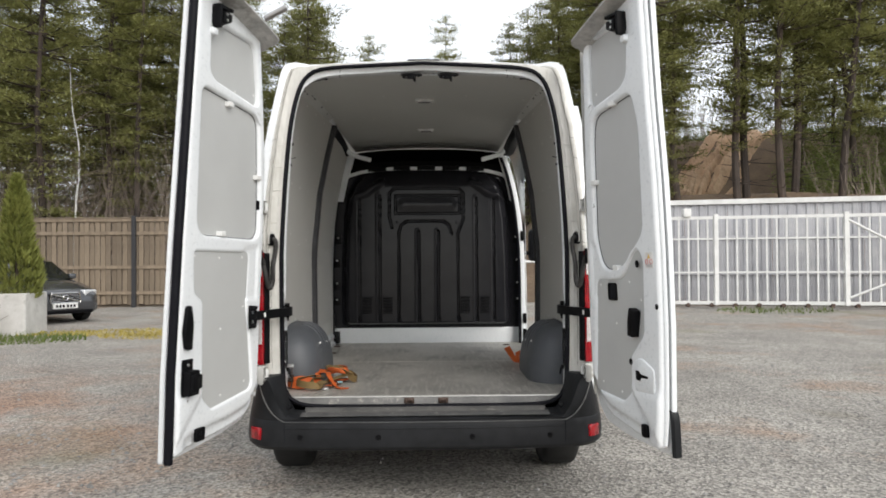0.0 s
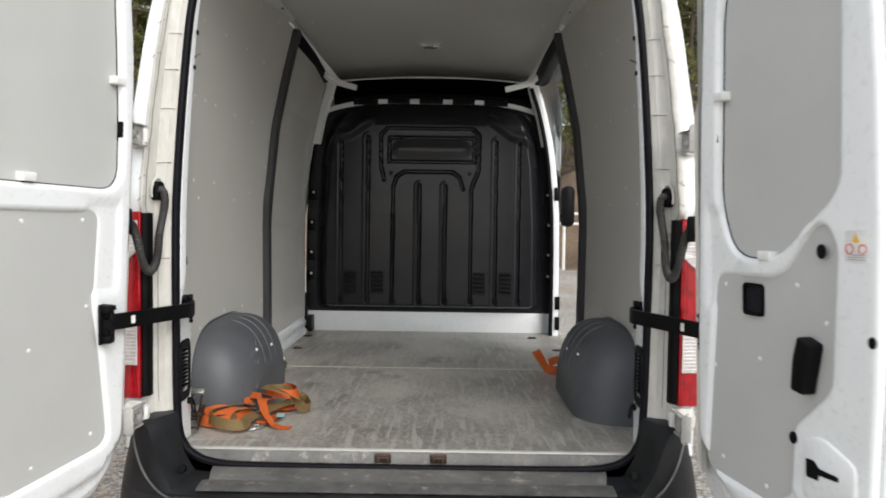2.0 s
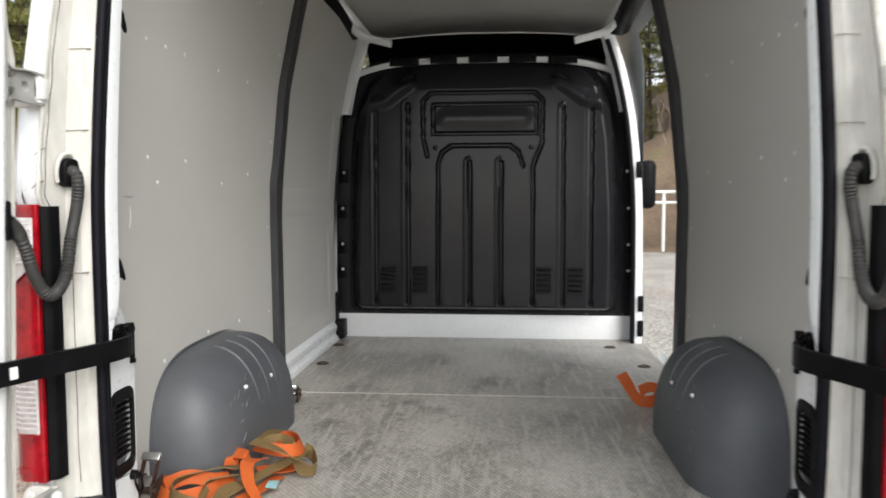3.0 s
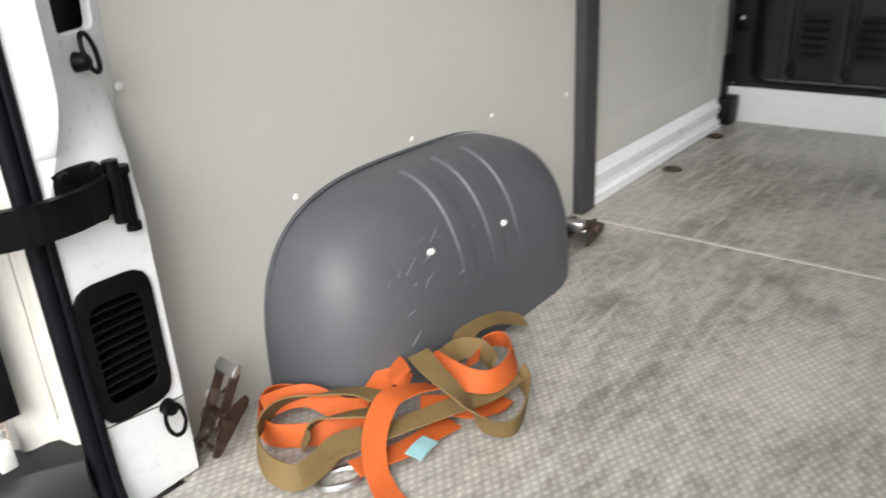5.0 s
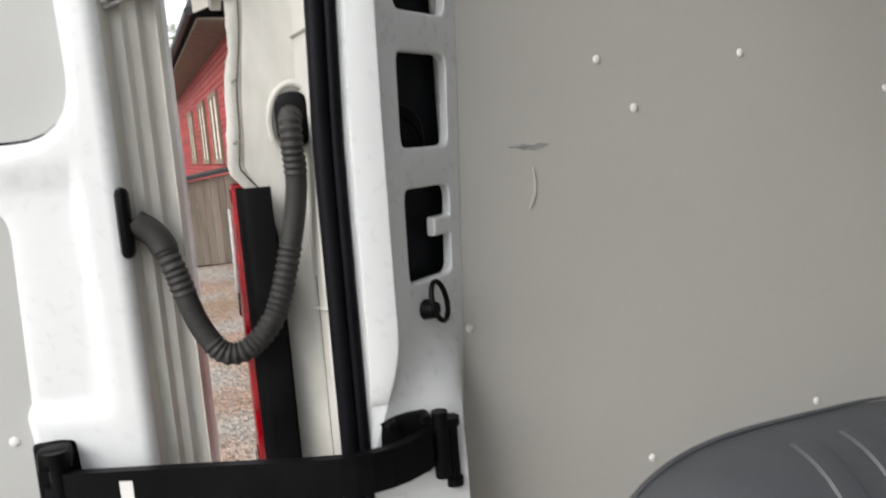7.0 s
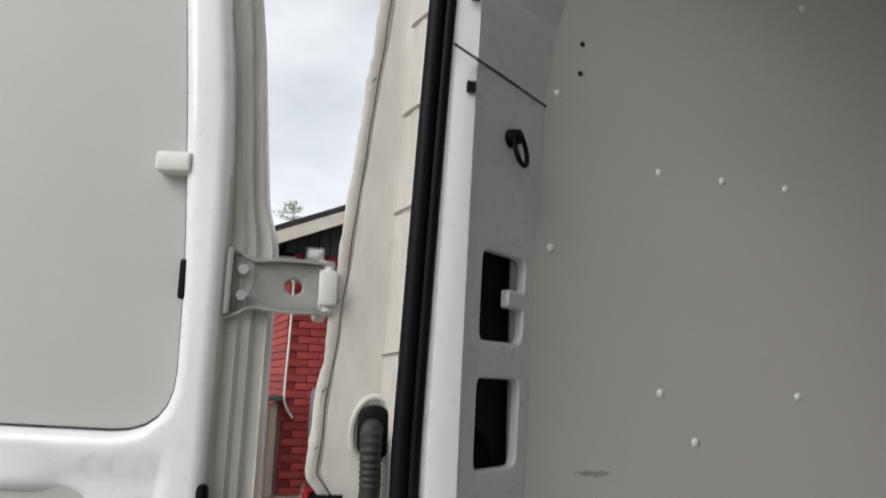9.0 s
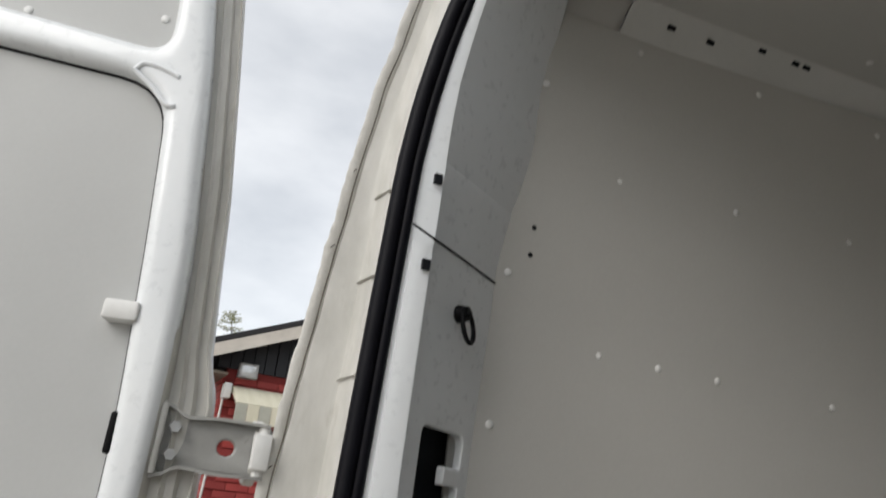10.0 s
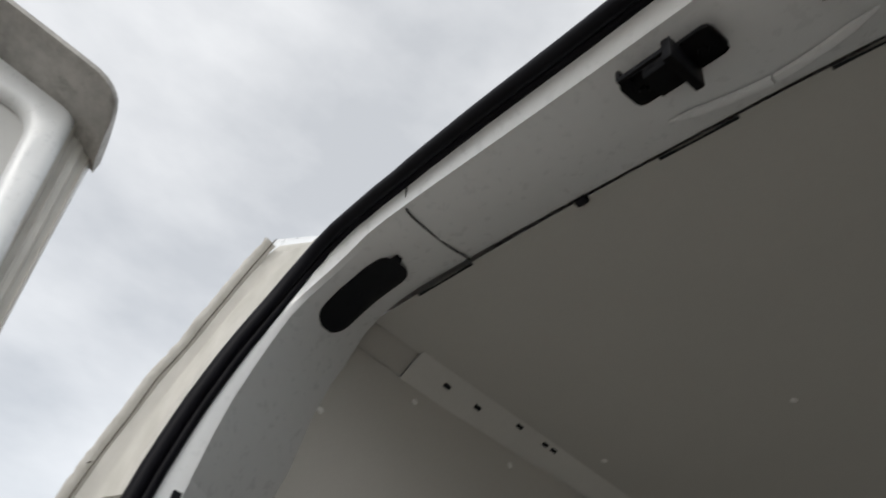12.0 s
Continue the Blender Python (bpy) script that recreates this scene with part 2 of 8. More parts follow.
def loft(bm, rows, close_u=False, close_v=False, caps=False):
    """Quads between rows of points."""
    v = [[bm.verts.new(tuple(float(c) for c in p)) for p in r] for r in rows]
    nu, nv = len(v), len(v[0])
    for i in range(nu if close_u else nu - 1):
        for j in range(nv if close_v else nv - 1):
            q = [v[i][j], v[i][(j + 1) % nv], v[(i + 1) % nu][(j + 1) % nv], v[(i + 1) % nu][j]]
            try:
                bm.faces.new(q)
            except ValueError:
                pass
    if caps and close_v:
        bm.faces.new(v[0])
        bm.faces.new(v[-1])
    return v


def tube(bm, pts, radius, seg=10, closed=False, flat=1.0, up=(0, 0, 1), ribs=None):
    """A round or flattened tube along pts; radius may be a list."""
    p = [Vector(tuple(float(c) for c in q)) for q in pts]
    n = len(p)
    rows, side = [], None
    for i in range(n):
        if closed:
            t = p[(i + 1) % n] - p[i - 1]
        else:
            t = p[min(i + 1, n - 1)] - p[max(i - 1, 0)]
        t.normalize()
        s = t.cross(Vector(up)) if side is None else side - t * side.dot(t)
        if s.length < 1e-4:
            s = t.cross(Vector((1, 0.3, 0)))
        s.normalize()
        side = s
        w = t.cross(s)
        r = radius[i] if hasattr(radius, "__len__") else radius
        rows.append([p[i] + s * (r * math.cos(2 * math.pi * k / seg)) + w * (r * flat * math.sin(2 * math.pi * k / seg)) for k in range(seg)])
    loft(bm, rows, close_u=closed, close_v=True, caps=not closed)


def box(bm, x0, x1, y0, y1, z0, z1, bevel=0.0, seg=2, m=None):
    r = bmesh.ops.create_cube(bm, size=1)
    bmesh.ops.transform(bm, matrix=Matrix.Translation(((x0 + x1) / 2, (y0 + y1) / 2, (z0 + z1) / 2)) @ Matrix.Diagonal((abs(x1 - x0), abs(y1 - y0), abs(z1 - z0), 1)), verts=r["verts"])
    if bevel:
        edges = list({e for v in r["verts"] for e in v.link_edges})
        rb = bmesh.ops.bevel(bm, geom=edges, offset=bevel, segments=seg, affect="EDGES", profile=0.5)
        vs = list({v for f in rb["faces"] for v in f.verts} | {v for v in r["verts"] if v.is_valid})
    else:
        vs = r["verts"]
    if m is not None:
        todo, seen = [v for v in vs if v.is_valid], set()
        while todo:
            v = todo.pop()
            if v in seen:
                continue
            seen.add(v)
            todo.extend(e.other_vert(v) for e in v.link_edges)
        bmesh.ops.transform(bm, matrix=m, verts=list(seen))


def cyl(bm, a, b, r0, r1=None, seg=14):
    tube(bm, [a, b], [r0, r0 if r1 is None else r1], seg)


def rounded(poly, r, seg=4):
    """The polygon with rounded corners; r may be a list."""
    out, n = [], len(poly)
    for i in range(n):
        a, b, c = (np.array(poly[k % n], float) for k in (i - 1, i, i + 1))
        rr = r[i] if hasattr(r, "__len__") else r
        da, dc = a - b, c - b
        la, lc = np.linalg.norm(da), np.linalg.norm(dc)
        q = min(rr, la * 0.48, lc * 0.48)
        if q < 1e-4:
            out.append(tuple(b))
            continue
        p0, p1 = b + da / la * q, b + dc / lc * q
        for k in range(seg + 1):
            t = k / seg
            out.append(tuple((1 - t) ** 2 * p0 + 2 * t * (1 - t) * b + t * t * p1))
    return out


def area(poly):
    return sum(poly[i - 1][0] * poly[i][1] - poly[i][0] * poly[i - 1][1] for i in range(len(poly))) / 2


def inset(poly, d):
    """Moves the edges inwards by d (counter-clockwise polygon)."""
    out, n = [], len(poly)
    for i in range(n):
        a, b, c = (np.array(poly[k % n], float) for k in (i - 1, i, i + 1))
        e0, e1 = b - a, c - b
        e0, e1 = e0 / max(np.linalg.norm(e0), 1e-9), e1 / max(np.linalg.norm(e1), 1e-9)
        n0, n1 = np.array((-e0[1], e0[0])), np.array((-e1[1], e1[0]))
        k = n0 + n1
        k = k / max(np.linalg.norm(k), 1e-6)
        out.append(tuple(b + k * d / max(0.4, float(k @ n0))))
    return out


def plate(bm, outline, place, n0, n1, holes=(), r=0.006, seg=3, back=True, flat_caps=True):
    """A plate with rounded front edges: outline and holes in the plane, place(u, v, n) to the world."""
    lay = bm.faces.layers.int.get("flat") or bm.faces.layers.int.new("flat")
    rings = []
    for k, poly in enumerate([outline, *holes]):
        poly = list(poly) if area(poly) > 0 else list(poly)[::-1]
        sign = 1 if k == 0 else -1
        rows = [[(u, v, n0) for u, v in poly]]
        for s in range(seg + 1):
            a = s / seg * math.pi / 2
            ring = inset(poly, sign * r * (1 - math.cos(a))) if r else poly
            rows.append([(u, v, n1 - r * (1 - math.sin(a))) for u, v in ring])
            if not r:
                break
        rings.append([[bm.verts.new(place(*p)) for p in row] for row in rows])
    for rows in rings:
        m = len(rows[0])
        for i in range(len(rows) - 1):
            for j in range(m):
                bm.faces.new((rows[i][j], rows[i][(j + 1) % m], rows[i + 1][(j + 1) % m], rows[i + 1][j]))
    for level in ((-1, 0) if back else (-1,)):
        edges = []
        for rows in rings:
            row = rows[level]
            for j in range(len(row)):
                e = bm.edges.get((row[j], row[(j + 1) % len(row)]))
                if e:
                    edges.append(e)
        res = bmesh.ops.triangle_fill(bm, edges=edges, use_beauty=True)
        for f in res["geom"]:
            if isinstance(f, bmesh.types.BMFace):
                f[lay] = int(flat_caps)


def pressed(outline, place, n0, n1, holes, r, seg, us, vs, press=None):
    """A plate cut into cells, so that it can follow a bent or pressed surface; press(u, v) adds to n."""
    bm = bmesh.new()
    plate(bm, outline, lambda u, v, n: (u, v, n), n0, n1, holes, r, seg, back=False, flat_caps=False)
    for axis, values in ((0, us), (1, vs)):
        for value in values:
            co, no = [0, 0, 0], [0, 0, 0]
            co[axis], no[axis] = value, 1
            bmesh.ops.bisect_plane(bm, geom=bm.verts[:] + bm.edges[:] + bm.faces[:], plane_co=co, plane_no=no, dist=1e-5)
    bmesh.ops.recalc_face_normals(bm, faces=bm.faces[:])
    bm.normal_update()
    back = [f for f in bm.faces if f.normal.z < -1e-3]
    if back:
        bmesh.ops.reverse_faces(bm, faces=back)
    for v in bm.verts:
        u, w, n = v.co
        v.co = place(u, w, n + (press(u, w) if press else 0.0))
    return bm


def lin(x, xs, ys):
    return float(np.interp(x, xs, ys))


# ---------------------------------------------------------------- the van: shape of its walls
FLOOR_Z = 0.55
WALL_Z = [0.45, 1.3, 1.45, 1.82, 2.1, 2.34, 2.42]
WALL_REAR = [0.868, 0.872, 0.872, 0.868, 0.835, 0.765, 0.73]
WALL_MID = [0.852, 0.860, 0.852, 0.815, 0.757, 0.700, 0.68]


def wall_x(z, y):
    """Half width between the inner boards at height z and depth y."""
    k = min(1, max(0, (y - 0.6) / 1.04))
    return lin(z, WALL_Z, WALL_REAR) * (1 - k) + lin(z, WALL_Z, WALL_MID) * k


def ceil_z(x, y):
    return 2.415 - 0.045 * (x / 0.74) ** 2


def outer_x(z, y):
    """Half width of the outer skin; the rear corners are drawn in."""
    q = lin(z, [0.3, 0.6, 1.0, 1.3, 1.5, 1.9, 2.1, 2.3, 2.38, 2.42], [0.93, 0.95, 0.95, 0.935, 0.91, 0.872, 0.845, 0.80, 0.765, 0.71])
    k = min(1, max(0, (y - 0.1) / 0.55))
    return q + 0.07 * k * (2 - k)


N_RING = 97


def half_loop(pts, n=(N_RING + 1) // 2):
    h = spline(pts, n)
    return np.vstack([h * (-1, 1), h[::-1][1:]])


SEAL_PTS = [(0.792, 0.72), (0.797, 1.15), (0.795, 1.4), (0.780, 1.7), (0.760, 1.96), (0.747, 2.077), (0.731, 2.176), (0.705, 2.283), (0.674, 2.343), (0.628, 2.381), (0.575, 2.397), (0.48, 2.406), (0.32, 2.412), (0.158, 2.418), (0, 2.423)]
SEAL = half_loop([(0.772, 0.57)] + SEAL_PTS)
SKIN = half_loop([(0.925, 0.57), (0.925, 0.75), (0.924, 1.1), (0.922, 1.37), (0.908, 1.65), (0.873, 1.95), (0.837, 2.15), (0.799, 2.35), (0.780, 2.413), (0.74, 2.440), (0.66, 2.445), (0.4, 2.449), (0.2, 2.452), (0, 2.453)])
LINE = half_loop([(0.868, 0.555), (0.870, 0.72), (0.871, 1.15), (0.871, 1.4), (0.871, 1.7), (0.858, 1.95), (0.822, 2.17), (0.77, 2.31), (0.68, 2.378), (0.5, 2.40), (0.25, 2.41), (0, 2.415)])
FACET = SEAL * (0.986, 1) - np.array([(0, lin(z, [2.20, 2.283, 2.343, 2.381, 2.406, 2.423], [0, 0.012, 0.030, 0.038, 0.036, 0.030])) for x, z in SEAL])


def facet_y(z):
    """Depth of the pillar's fold."""
    return lin(z, [0.6, 1.3, 2.1, 2.283, 2.381, 2.406, 2.412, 2.418, 2.423], [0.242, 0.246, 0.250, 0.270, 0.288, 0.278, 0.274, 0.270, 0.264])


def seal_y(z):
    return lin(z, [0.5, 1.4, 1.981, 2.077, 2.176, 2.283, 2.343, 2.397, 2.406, 2.412, 2.418, 2.423], [0.180, 0.183, 0.200, 0.208, 0.222, 0.243, 0.251, 0.252, 0.247, 0.236, 0.230, 0.222])


def edge_y(z):
    """Depth of the jamb's outer edge, which leans forwards with height."""
    return lin(z, [0.5, 1.335, 1.375, 1.99, 2.12, 2.25, 2.38, 2.413, 2.44, 2.453], [0.122, 0.122, 0.092, 0.148, 0.164, 0.186, 0.206, 0.212, 0.234, 0.224])


M_GRIME = tint("brown_grime", (0.11, 0.095, 0.075), rough=0.8, scale=20, bump=0.1)
van = thing("van", "white high-roof panel van with open rear doors", "van")


def build_shell():
    ys = [0.30, 0.4, 0.65, 1.0, 1.4, 1.69]
    zs = [0.32, 0.5, 0.75, 1.0, 1.3, 1.6, 1.9, 2.1, 2.25, 2.34, 2.42]
    for s in (-1, 1):
        bm = bmesh.new()
        rows = []
        for z in np.linspace(0.57, 2.41, 40):
            x, e = lin(z, SKIN[:48, 1], -SKIN[:48, 0]), edge_y(z)
            rows.append([(s * (x - 0.004), e + 0.004, z), (s * (x + 0.008), e + 0.003, z), (s * (x + lin(z, [1.6, 2.0], [0.020, 0.004])), e + 0.014, z), (s * (x * 0.4 + outer_x(z, 0.30) * 0.6), e * 0.45 + 0.30 * 0.55, z), (s * outer_x(z, 0.30), 0.302, z)])
        loft(bm, rows)
        part("rear_corner", bm, M_WHITE, van)
    front = [2.90, 3.3, 3.6]
    for s in (-1, 1):
        bm = bmesh.new()
        full = ys + [2.2, 2.6] + front
        if s < 0:
            loft(bm, [[(s * outer_x(z, y), y, z) for z in zs] for y in full])
        else:
            loft(bm, [[(s * outer_x(z, y), y, z) for z in zs] for y in ys])
            loft(bm, [[(s * min(outer_x(z, y), 0.893 + 0.150 * (y - 2.8)), y, z) for z in zs] for y in front])
            loft(bm, [[(s * outer_x(z, y), y, z) for z in (0.32, 0.42, 0.5)] for y in (1.69, 2.2, 2.9)])
            loft(bm, [[(s * outer_x(z, y), y, z) for z in (2.29, 2.34, 2.40)] for y in (1.69, 2.2, 2.9)])
        part("side_panel", bm, M_WHITE, van)
    bm = bmesh.new()
    rows = []
    for y in [0.306, 0.313, 0.33, 0.36, 0.5, 1.2, 2.2, 3.0, 3.4, 3.7]:
        lift = 0.0 if y < 3 else -0.10 * (y - 3) ** 1.5
        xs = np.linspace(-1, 1, 17)
        rows.append([(u * min(outer_x(2.40, y), 0.76 + 0.4 * (y - 0.306)), y, 2.414 + lift + 0.040 * (1 - abs(u) ** 2.6) + lin(y, [0.306, 0.313, 0.33, 0.36], [-0.006, 0.002, 0.010, 0.020])) for u in xs])
    loft(bm, rows)
    part("roof", bm, M_WHITE, van)
    bm = bmesh.new()
    box(bm, -0.095, 0.095, 0.318, 0.38, 2.450, 2.474, 0.008)
    part("brake_lamp", bm, M_BLACK, van, "dark high brake lamp on the roof edge")
    # cab
    bm = bmesh.new()
    rows = []
    for y, top, low, w in ((3.6, 2.36, 0.3, 0.99), (3.85, 2.12, 0.3, 0.98), (4.15, 1.72, 0.3, 0.97), (4.3, 1.36, 0.3, 0.96), (4.75, 1.16, 0.3, 0.93), (4.92, 0.95, 0.32, 0.84)):
        rows.append([(w * a, y, low + (top - low) * b) for a, b in ((-1, 0), (-1.0, 0.45), (-0.99, 0.62), (-0.86, 0.93), (-0.7, 1), (0, 1.015), (0.7, 1), (0.86, 0.93), (0.99, 0.62), (1.0, 0.45), (1, 0))])
    loft(bm, rows)
    bm.faces.new(bm.verts[-11:])
    part("cab_shell", bm, M_WHITE, van)
    bm = bmesh.new()
    loft(bm, [[(u * w, y, z + 0.012) for u in np.linspace(-1, 1, 9)] for y, z, w in ((3.80, 2.19, 0.66), (4.0, 1.95, 0.72), (4.18, 1.70, 0.77), (4.29, 1.42, 0.80))])
    part("windscreen", bm, M_BULK, van, "dark windscreen glass")
    # overhead shelf and floor pan that close the cab
    bm = bmesh.new()
    loft(bm, [[(u * 0.76, y, z - 0.05 * abs(u) ** 3) for u in np.linspace(-1, 1, 13)] for y, z in ((2.96, 1.9), (3.30, 1.98), (3.46, 2.14), (3.44, 2.30), (3.32, 2.398))])
    part("headliner", bm, M_BLACK, van, "black headliner over the cab")
    bm = bmesh.new()
    box(bm, -0.9, 0.9, 0.3, 4.6, 0.30, 0.40, 0.02)
    part("underbody", bm, M_BLACK, van)


def sm0(z, top):
    """1 well below top, 0 at top."""
    return min(1.0, max(0.0, (top - z) / 0.15))


def build_rear_frame():
    # outer jamb: from the skin's edge to the seal
    rows = []
    for i in range(N_RING):
        a, b = SKIN[i], SEAL[i]
        sec = []
        e, t = edge_y(a[1]) + (lin(abs(a[0]), [0.69, 0.742], [0.095, 0.0]) if a[1] > 2.42 else 0.0), seal_y(b[1])
        w = lin(b[1], [2.24, 2.36], [1.0, 0.0])
        for k, y in ((0.0, e + 0.010), (0.02, e + 0.002), (0.08, e - 0.002), (0.29, e), (0.34, e), (0.39, e + 0.006), (0.43, e * 0.55 + t * 0.45), (0.49, t - 0.018 * w), (0.74, t - 0.012 * w), (0.78, t - 0.006 * w), (0.97, t), (1.0, t + 0.006)):
            p = a * (1 - k) + b * k
            sec.append((p[0], y, p[1]))
        rows.append(sec)
    bm = bmesh.new()
    loft(bm, [r[3:] for r in rows])
    part("door_jamb", bm, M_JAMB, van, "dirty cream painted door jamb")
    bm = bmesh.new()
    loft(bm, [r[:4] for r in rows])
    part("corner_edge", bm, M_WHITE, van, "white outer edge of the doorway")
    # seam sealer along the outer fold
    for s in (-1, 1):
        bm = bmesh.new()
        ids = [i for i in range(N_RING) if SKIN[i][0] * s > 0.742 and SKIN[i][1] > 1.33]
        ids.sort(key=lambda i: SKIN[i][1])
        fine = spline([(*(SKIN[i] * 0.64 + SEAL[i] * 0.36),) for i in ids], 160)
        rnd = random.Random(5)
        pts = [(p[0] + 0.005 * noise.noise((p[1] * 9, s, 0)), edge_y(p[1]) - 0.001 + 0.003 * noise.noise((p[1] * 14, 3, s)), p[1]) for p in fine]
        tube(bm, pts, [0.012 + 0.003 * noise.noise((k * 0.13, s, 7)) + 0.002 * noise.noise((k * 0.5, s, 3)) for k in range(160)], 10, flat=0.35)
        seal_line = part("seam_sealer", bm, M_SEALER, van, "wrinkled seam sealer")
        bm = bmesh.new()
        tube(bm, [(q[0] - s * (0.013 + 0.002 * noise.noise((q[2] * 17, 2, s))), q[1] + 0.0015, q[2]) for q in pts], 0.0011, 5)
        part("sealer_crack", bm, M_GRIME, seal_line)
        bm = bmesh.new()
        tube(bm, [(s * (lin(z, SKIN[:48, 1], -SKIN[:48, 0]) * 0.42 + lin(z, SEAL[:48, 1], -SEAL[:48, 0]) * 0.58 + 0.002 * noise.noise((z * 8, s, 1))), seal_y(z) - 0.0155, z) for z in np.linspace(0.72, 1.24, 30)], 0.0013, 5)
        part("jamb_crease", bm, M_GRIME, van)
        for zc in (1.40, 1.47, 1.58, 1.87, 1.98):
            x0 = s * (lin(zc, SKIN[:48, 1], -SKIN[:48, 0]) * 0.64 + lin(zc, SEAL[:48, 1], -SEAL[:48, 0]) * 0.36)
            bm = bmesh.new()
            tube(bm, spline([(x0 + s * 0.012, edge_y(zc) - 0.006, zc - 0.01), (x0, edge_y(zc) - 0.0075, zc), (x0 - s * 0.013, edge_y(zc) - 0.002, zc + 0.006)], 8), 0.0009, 5)
            part("sealer_crack", bm, M_GRIME, seal_line)
        # pressed ribs across the jamb
        for z in (1.20, 1.52, 1.70, 1.83, 1.95):
            x0, x1 = s * lin(z, SKIN[:48, 1], -SKIN[:48, 0]), s * lin(z, SEAL[:48, 1], -SEAL[:48, 0])
            y = seal_y(z)
            bm = bmesh.new()
            tube(bm, [(x0 * 0.56 + x1 * 0.44, y - 0.018, z), (x0 * 0.4 + x1 * 0.6, y - 0.0155, z + 0.001), (x0 * 0.16 + x1 * 0.84, y - 0.007, z + 0.003)], 0.006, 8, flat=0.3)
            part("jamb_rib", bm, M_JAMB, van)
    # inner fold: narrow strip beside the seal, and the header above the pillars
    rows, head = [], []
    for i in range(N_RING):
        a, f, b = SEAL[i], FACET[i], LINE[i]
        z = a[1]
        t = seal_y(z)
        if a[1] < 1.99:
            g = pillar_map(math.copysign(1, a[0]))(0.0, max(0.556, z), 0.0)
            rows.append([(a[0], t + 0.008, z), (a[0] * 0.996, t + 0.012, z), (a[0] * 0.2 + g[0] * 0.8, t * 0.2 + 0.8 * g[1], z), g])
        else:
            rows.append([(a[0], t + 0.008, a[1]), (a[0] * 0.996, t + 0.012, a[1] - 0.001), (f[0] * 1.002, facet_y(z) - 0.01, f[1]), (f[0], facet_y(z), f[1])])
        if a[1] > 1.86:
            back = 1.006 if a[1] < 1.99 else 1.0
            y1 = lin(z, [1.9, 2.0, 2.1, 2.25, 2.35], [0.395, 0.412, 0.43, 0.43, 0.42])
            b = b if a[1] > 2.2 else np.array((math.copysign(lin(z, LINE[:48, 1], -LINE[:48, 0]), a[0]), z)) * sm0(a[1], 2.2) + b * (1 - sm0(a[1], 2.2))
            t = [(0, facet_y(z)), (0.1, facet_y(z) + 0.1 * (y1 - facet_y(z))), (0.5, 0.5 * facet_y(z) + 0.5 * y1), (0.93, y1 - 0.01), (1, y1)]
            head.append([((f * (1 - k) + b * k)[0] * back, y, (f * (1 - k) + b * k)[1] - 0.012 * math.sin(math.pi * k) * (1 if z > 2.2 else 0)) for k, y in t])
    bm = bmesh.new()
    loft(bm, rows)
    part("frame_fold", bm, M_WHITE, van)
    bm = bmesh.new()
    loft(bm, head)
    part("rear_header", bm, M_WHITE, van, "white header over the rear doors")
    for s in (-1, 1):
        bm = bmesh.new()
        pts = spline([(s * x, y, ceil_z(x, 0.42) - 0.012 - d) for x, y, d in ((0.12, 0.372, 0.010), (0.07, 0.385, 0.006), (0.03, 0.392, 0.004), (0.002, 0.394, 0.004))], 16)
        tube(bm, pts, [0.002 + 0.005 * min(1, k / 4) for k in range(16)], 8, flat=0.6)
        part("header_bead", bm, M_WHITE, van)
    # black seal, two lobes, closed along the sill
    half = [(0, 0.498), (0.5, 0.500), (0.66, 0.508), (0.735, 0.535), (0.778, 0.59)] + SEAL_PTS
    h = spline(half, 90)
    loop = np.vstack([h * (-1, 1), h[::-1][1:-1]])
    bm = bmesh.new()
    for dy, r, k in ((-0.004, 0.0115, 1.0), (0.011, 0.0080, 0.996)):
        tube(bm, [(x * k, seal_y(z) + dy, z) for x, z in loop], r, 10, closed=True, up=(0, 1, 0))
    part("door_seal", bm, M_RUBBER, van, "black rubber door seal")


def pillar_map(s):
    """u: 0 at the fold, 1 at the wall board; v: height; n: towards the load space."""
    def base(u, v):
        f = lin(v, SEAL[:48, 1], -SEAL[:48, 0]) * 0.986
        b = lin(v, LINE[:48, 1], -LINE[:48, 0])
        y0, y1 = facet_y(v), lin(v, [0.97, 1.55, 1.9, 2.0], [0.349, 0.378, 0.395, 0.412])
        hx, hy = f + (b - f) * u, y0 + (y1 - y0) * u
        lx = 0.79 + 0.004 * u if u < 0.8 else 0.7932 + (u - 0.8) * 0.37
        ly = 0.193 + 0.160 * u if u < 0.8 else 0.321 + (u - 0.8) * 0.14
        k = min(1, max(0, (v - 0.97) / 0.20))
        k = k * k * (3 - 2 * k)
        return lx + (hx - lx) * k, ly + (hy - ly) * k

    def place(u, v, n):
        x, y = base(u, v)
        xa, ya = base(min(u, 0.79) - 0.02, v)
        xb, yb = base(min(u, 0.79), v)
        dx, dy = xb - xa, yb - ya
        length = math.hypot(dx, dy)
        return (s * (x - dy / length * n), y + dx / length * n, v)
    return place


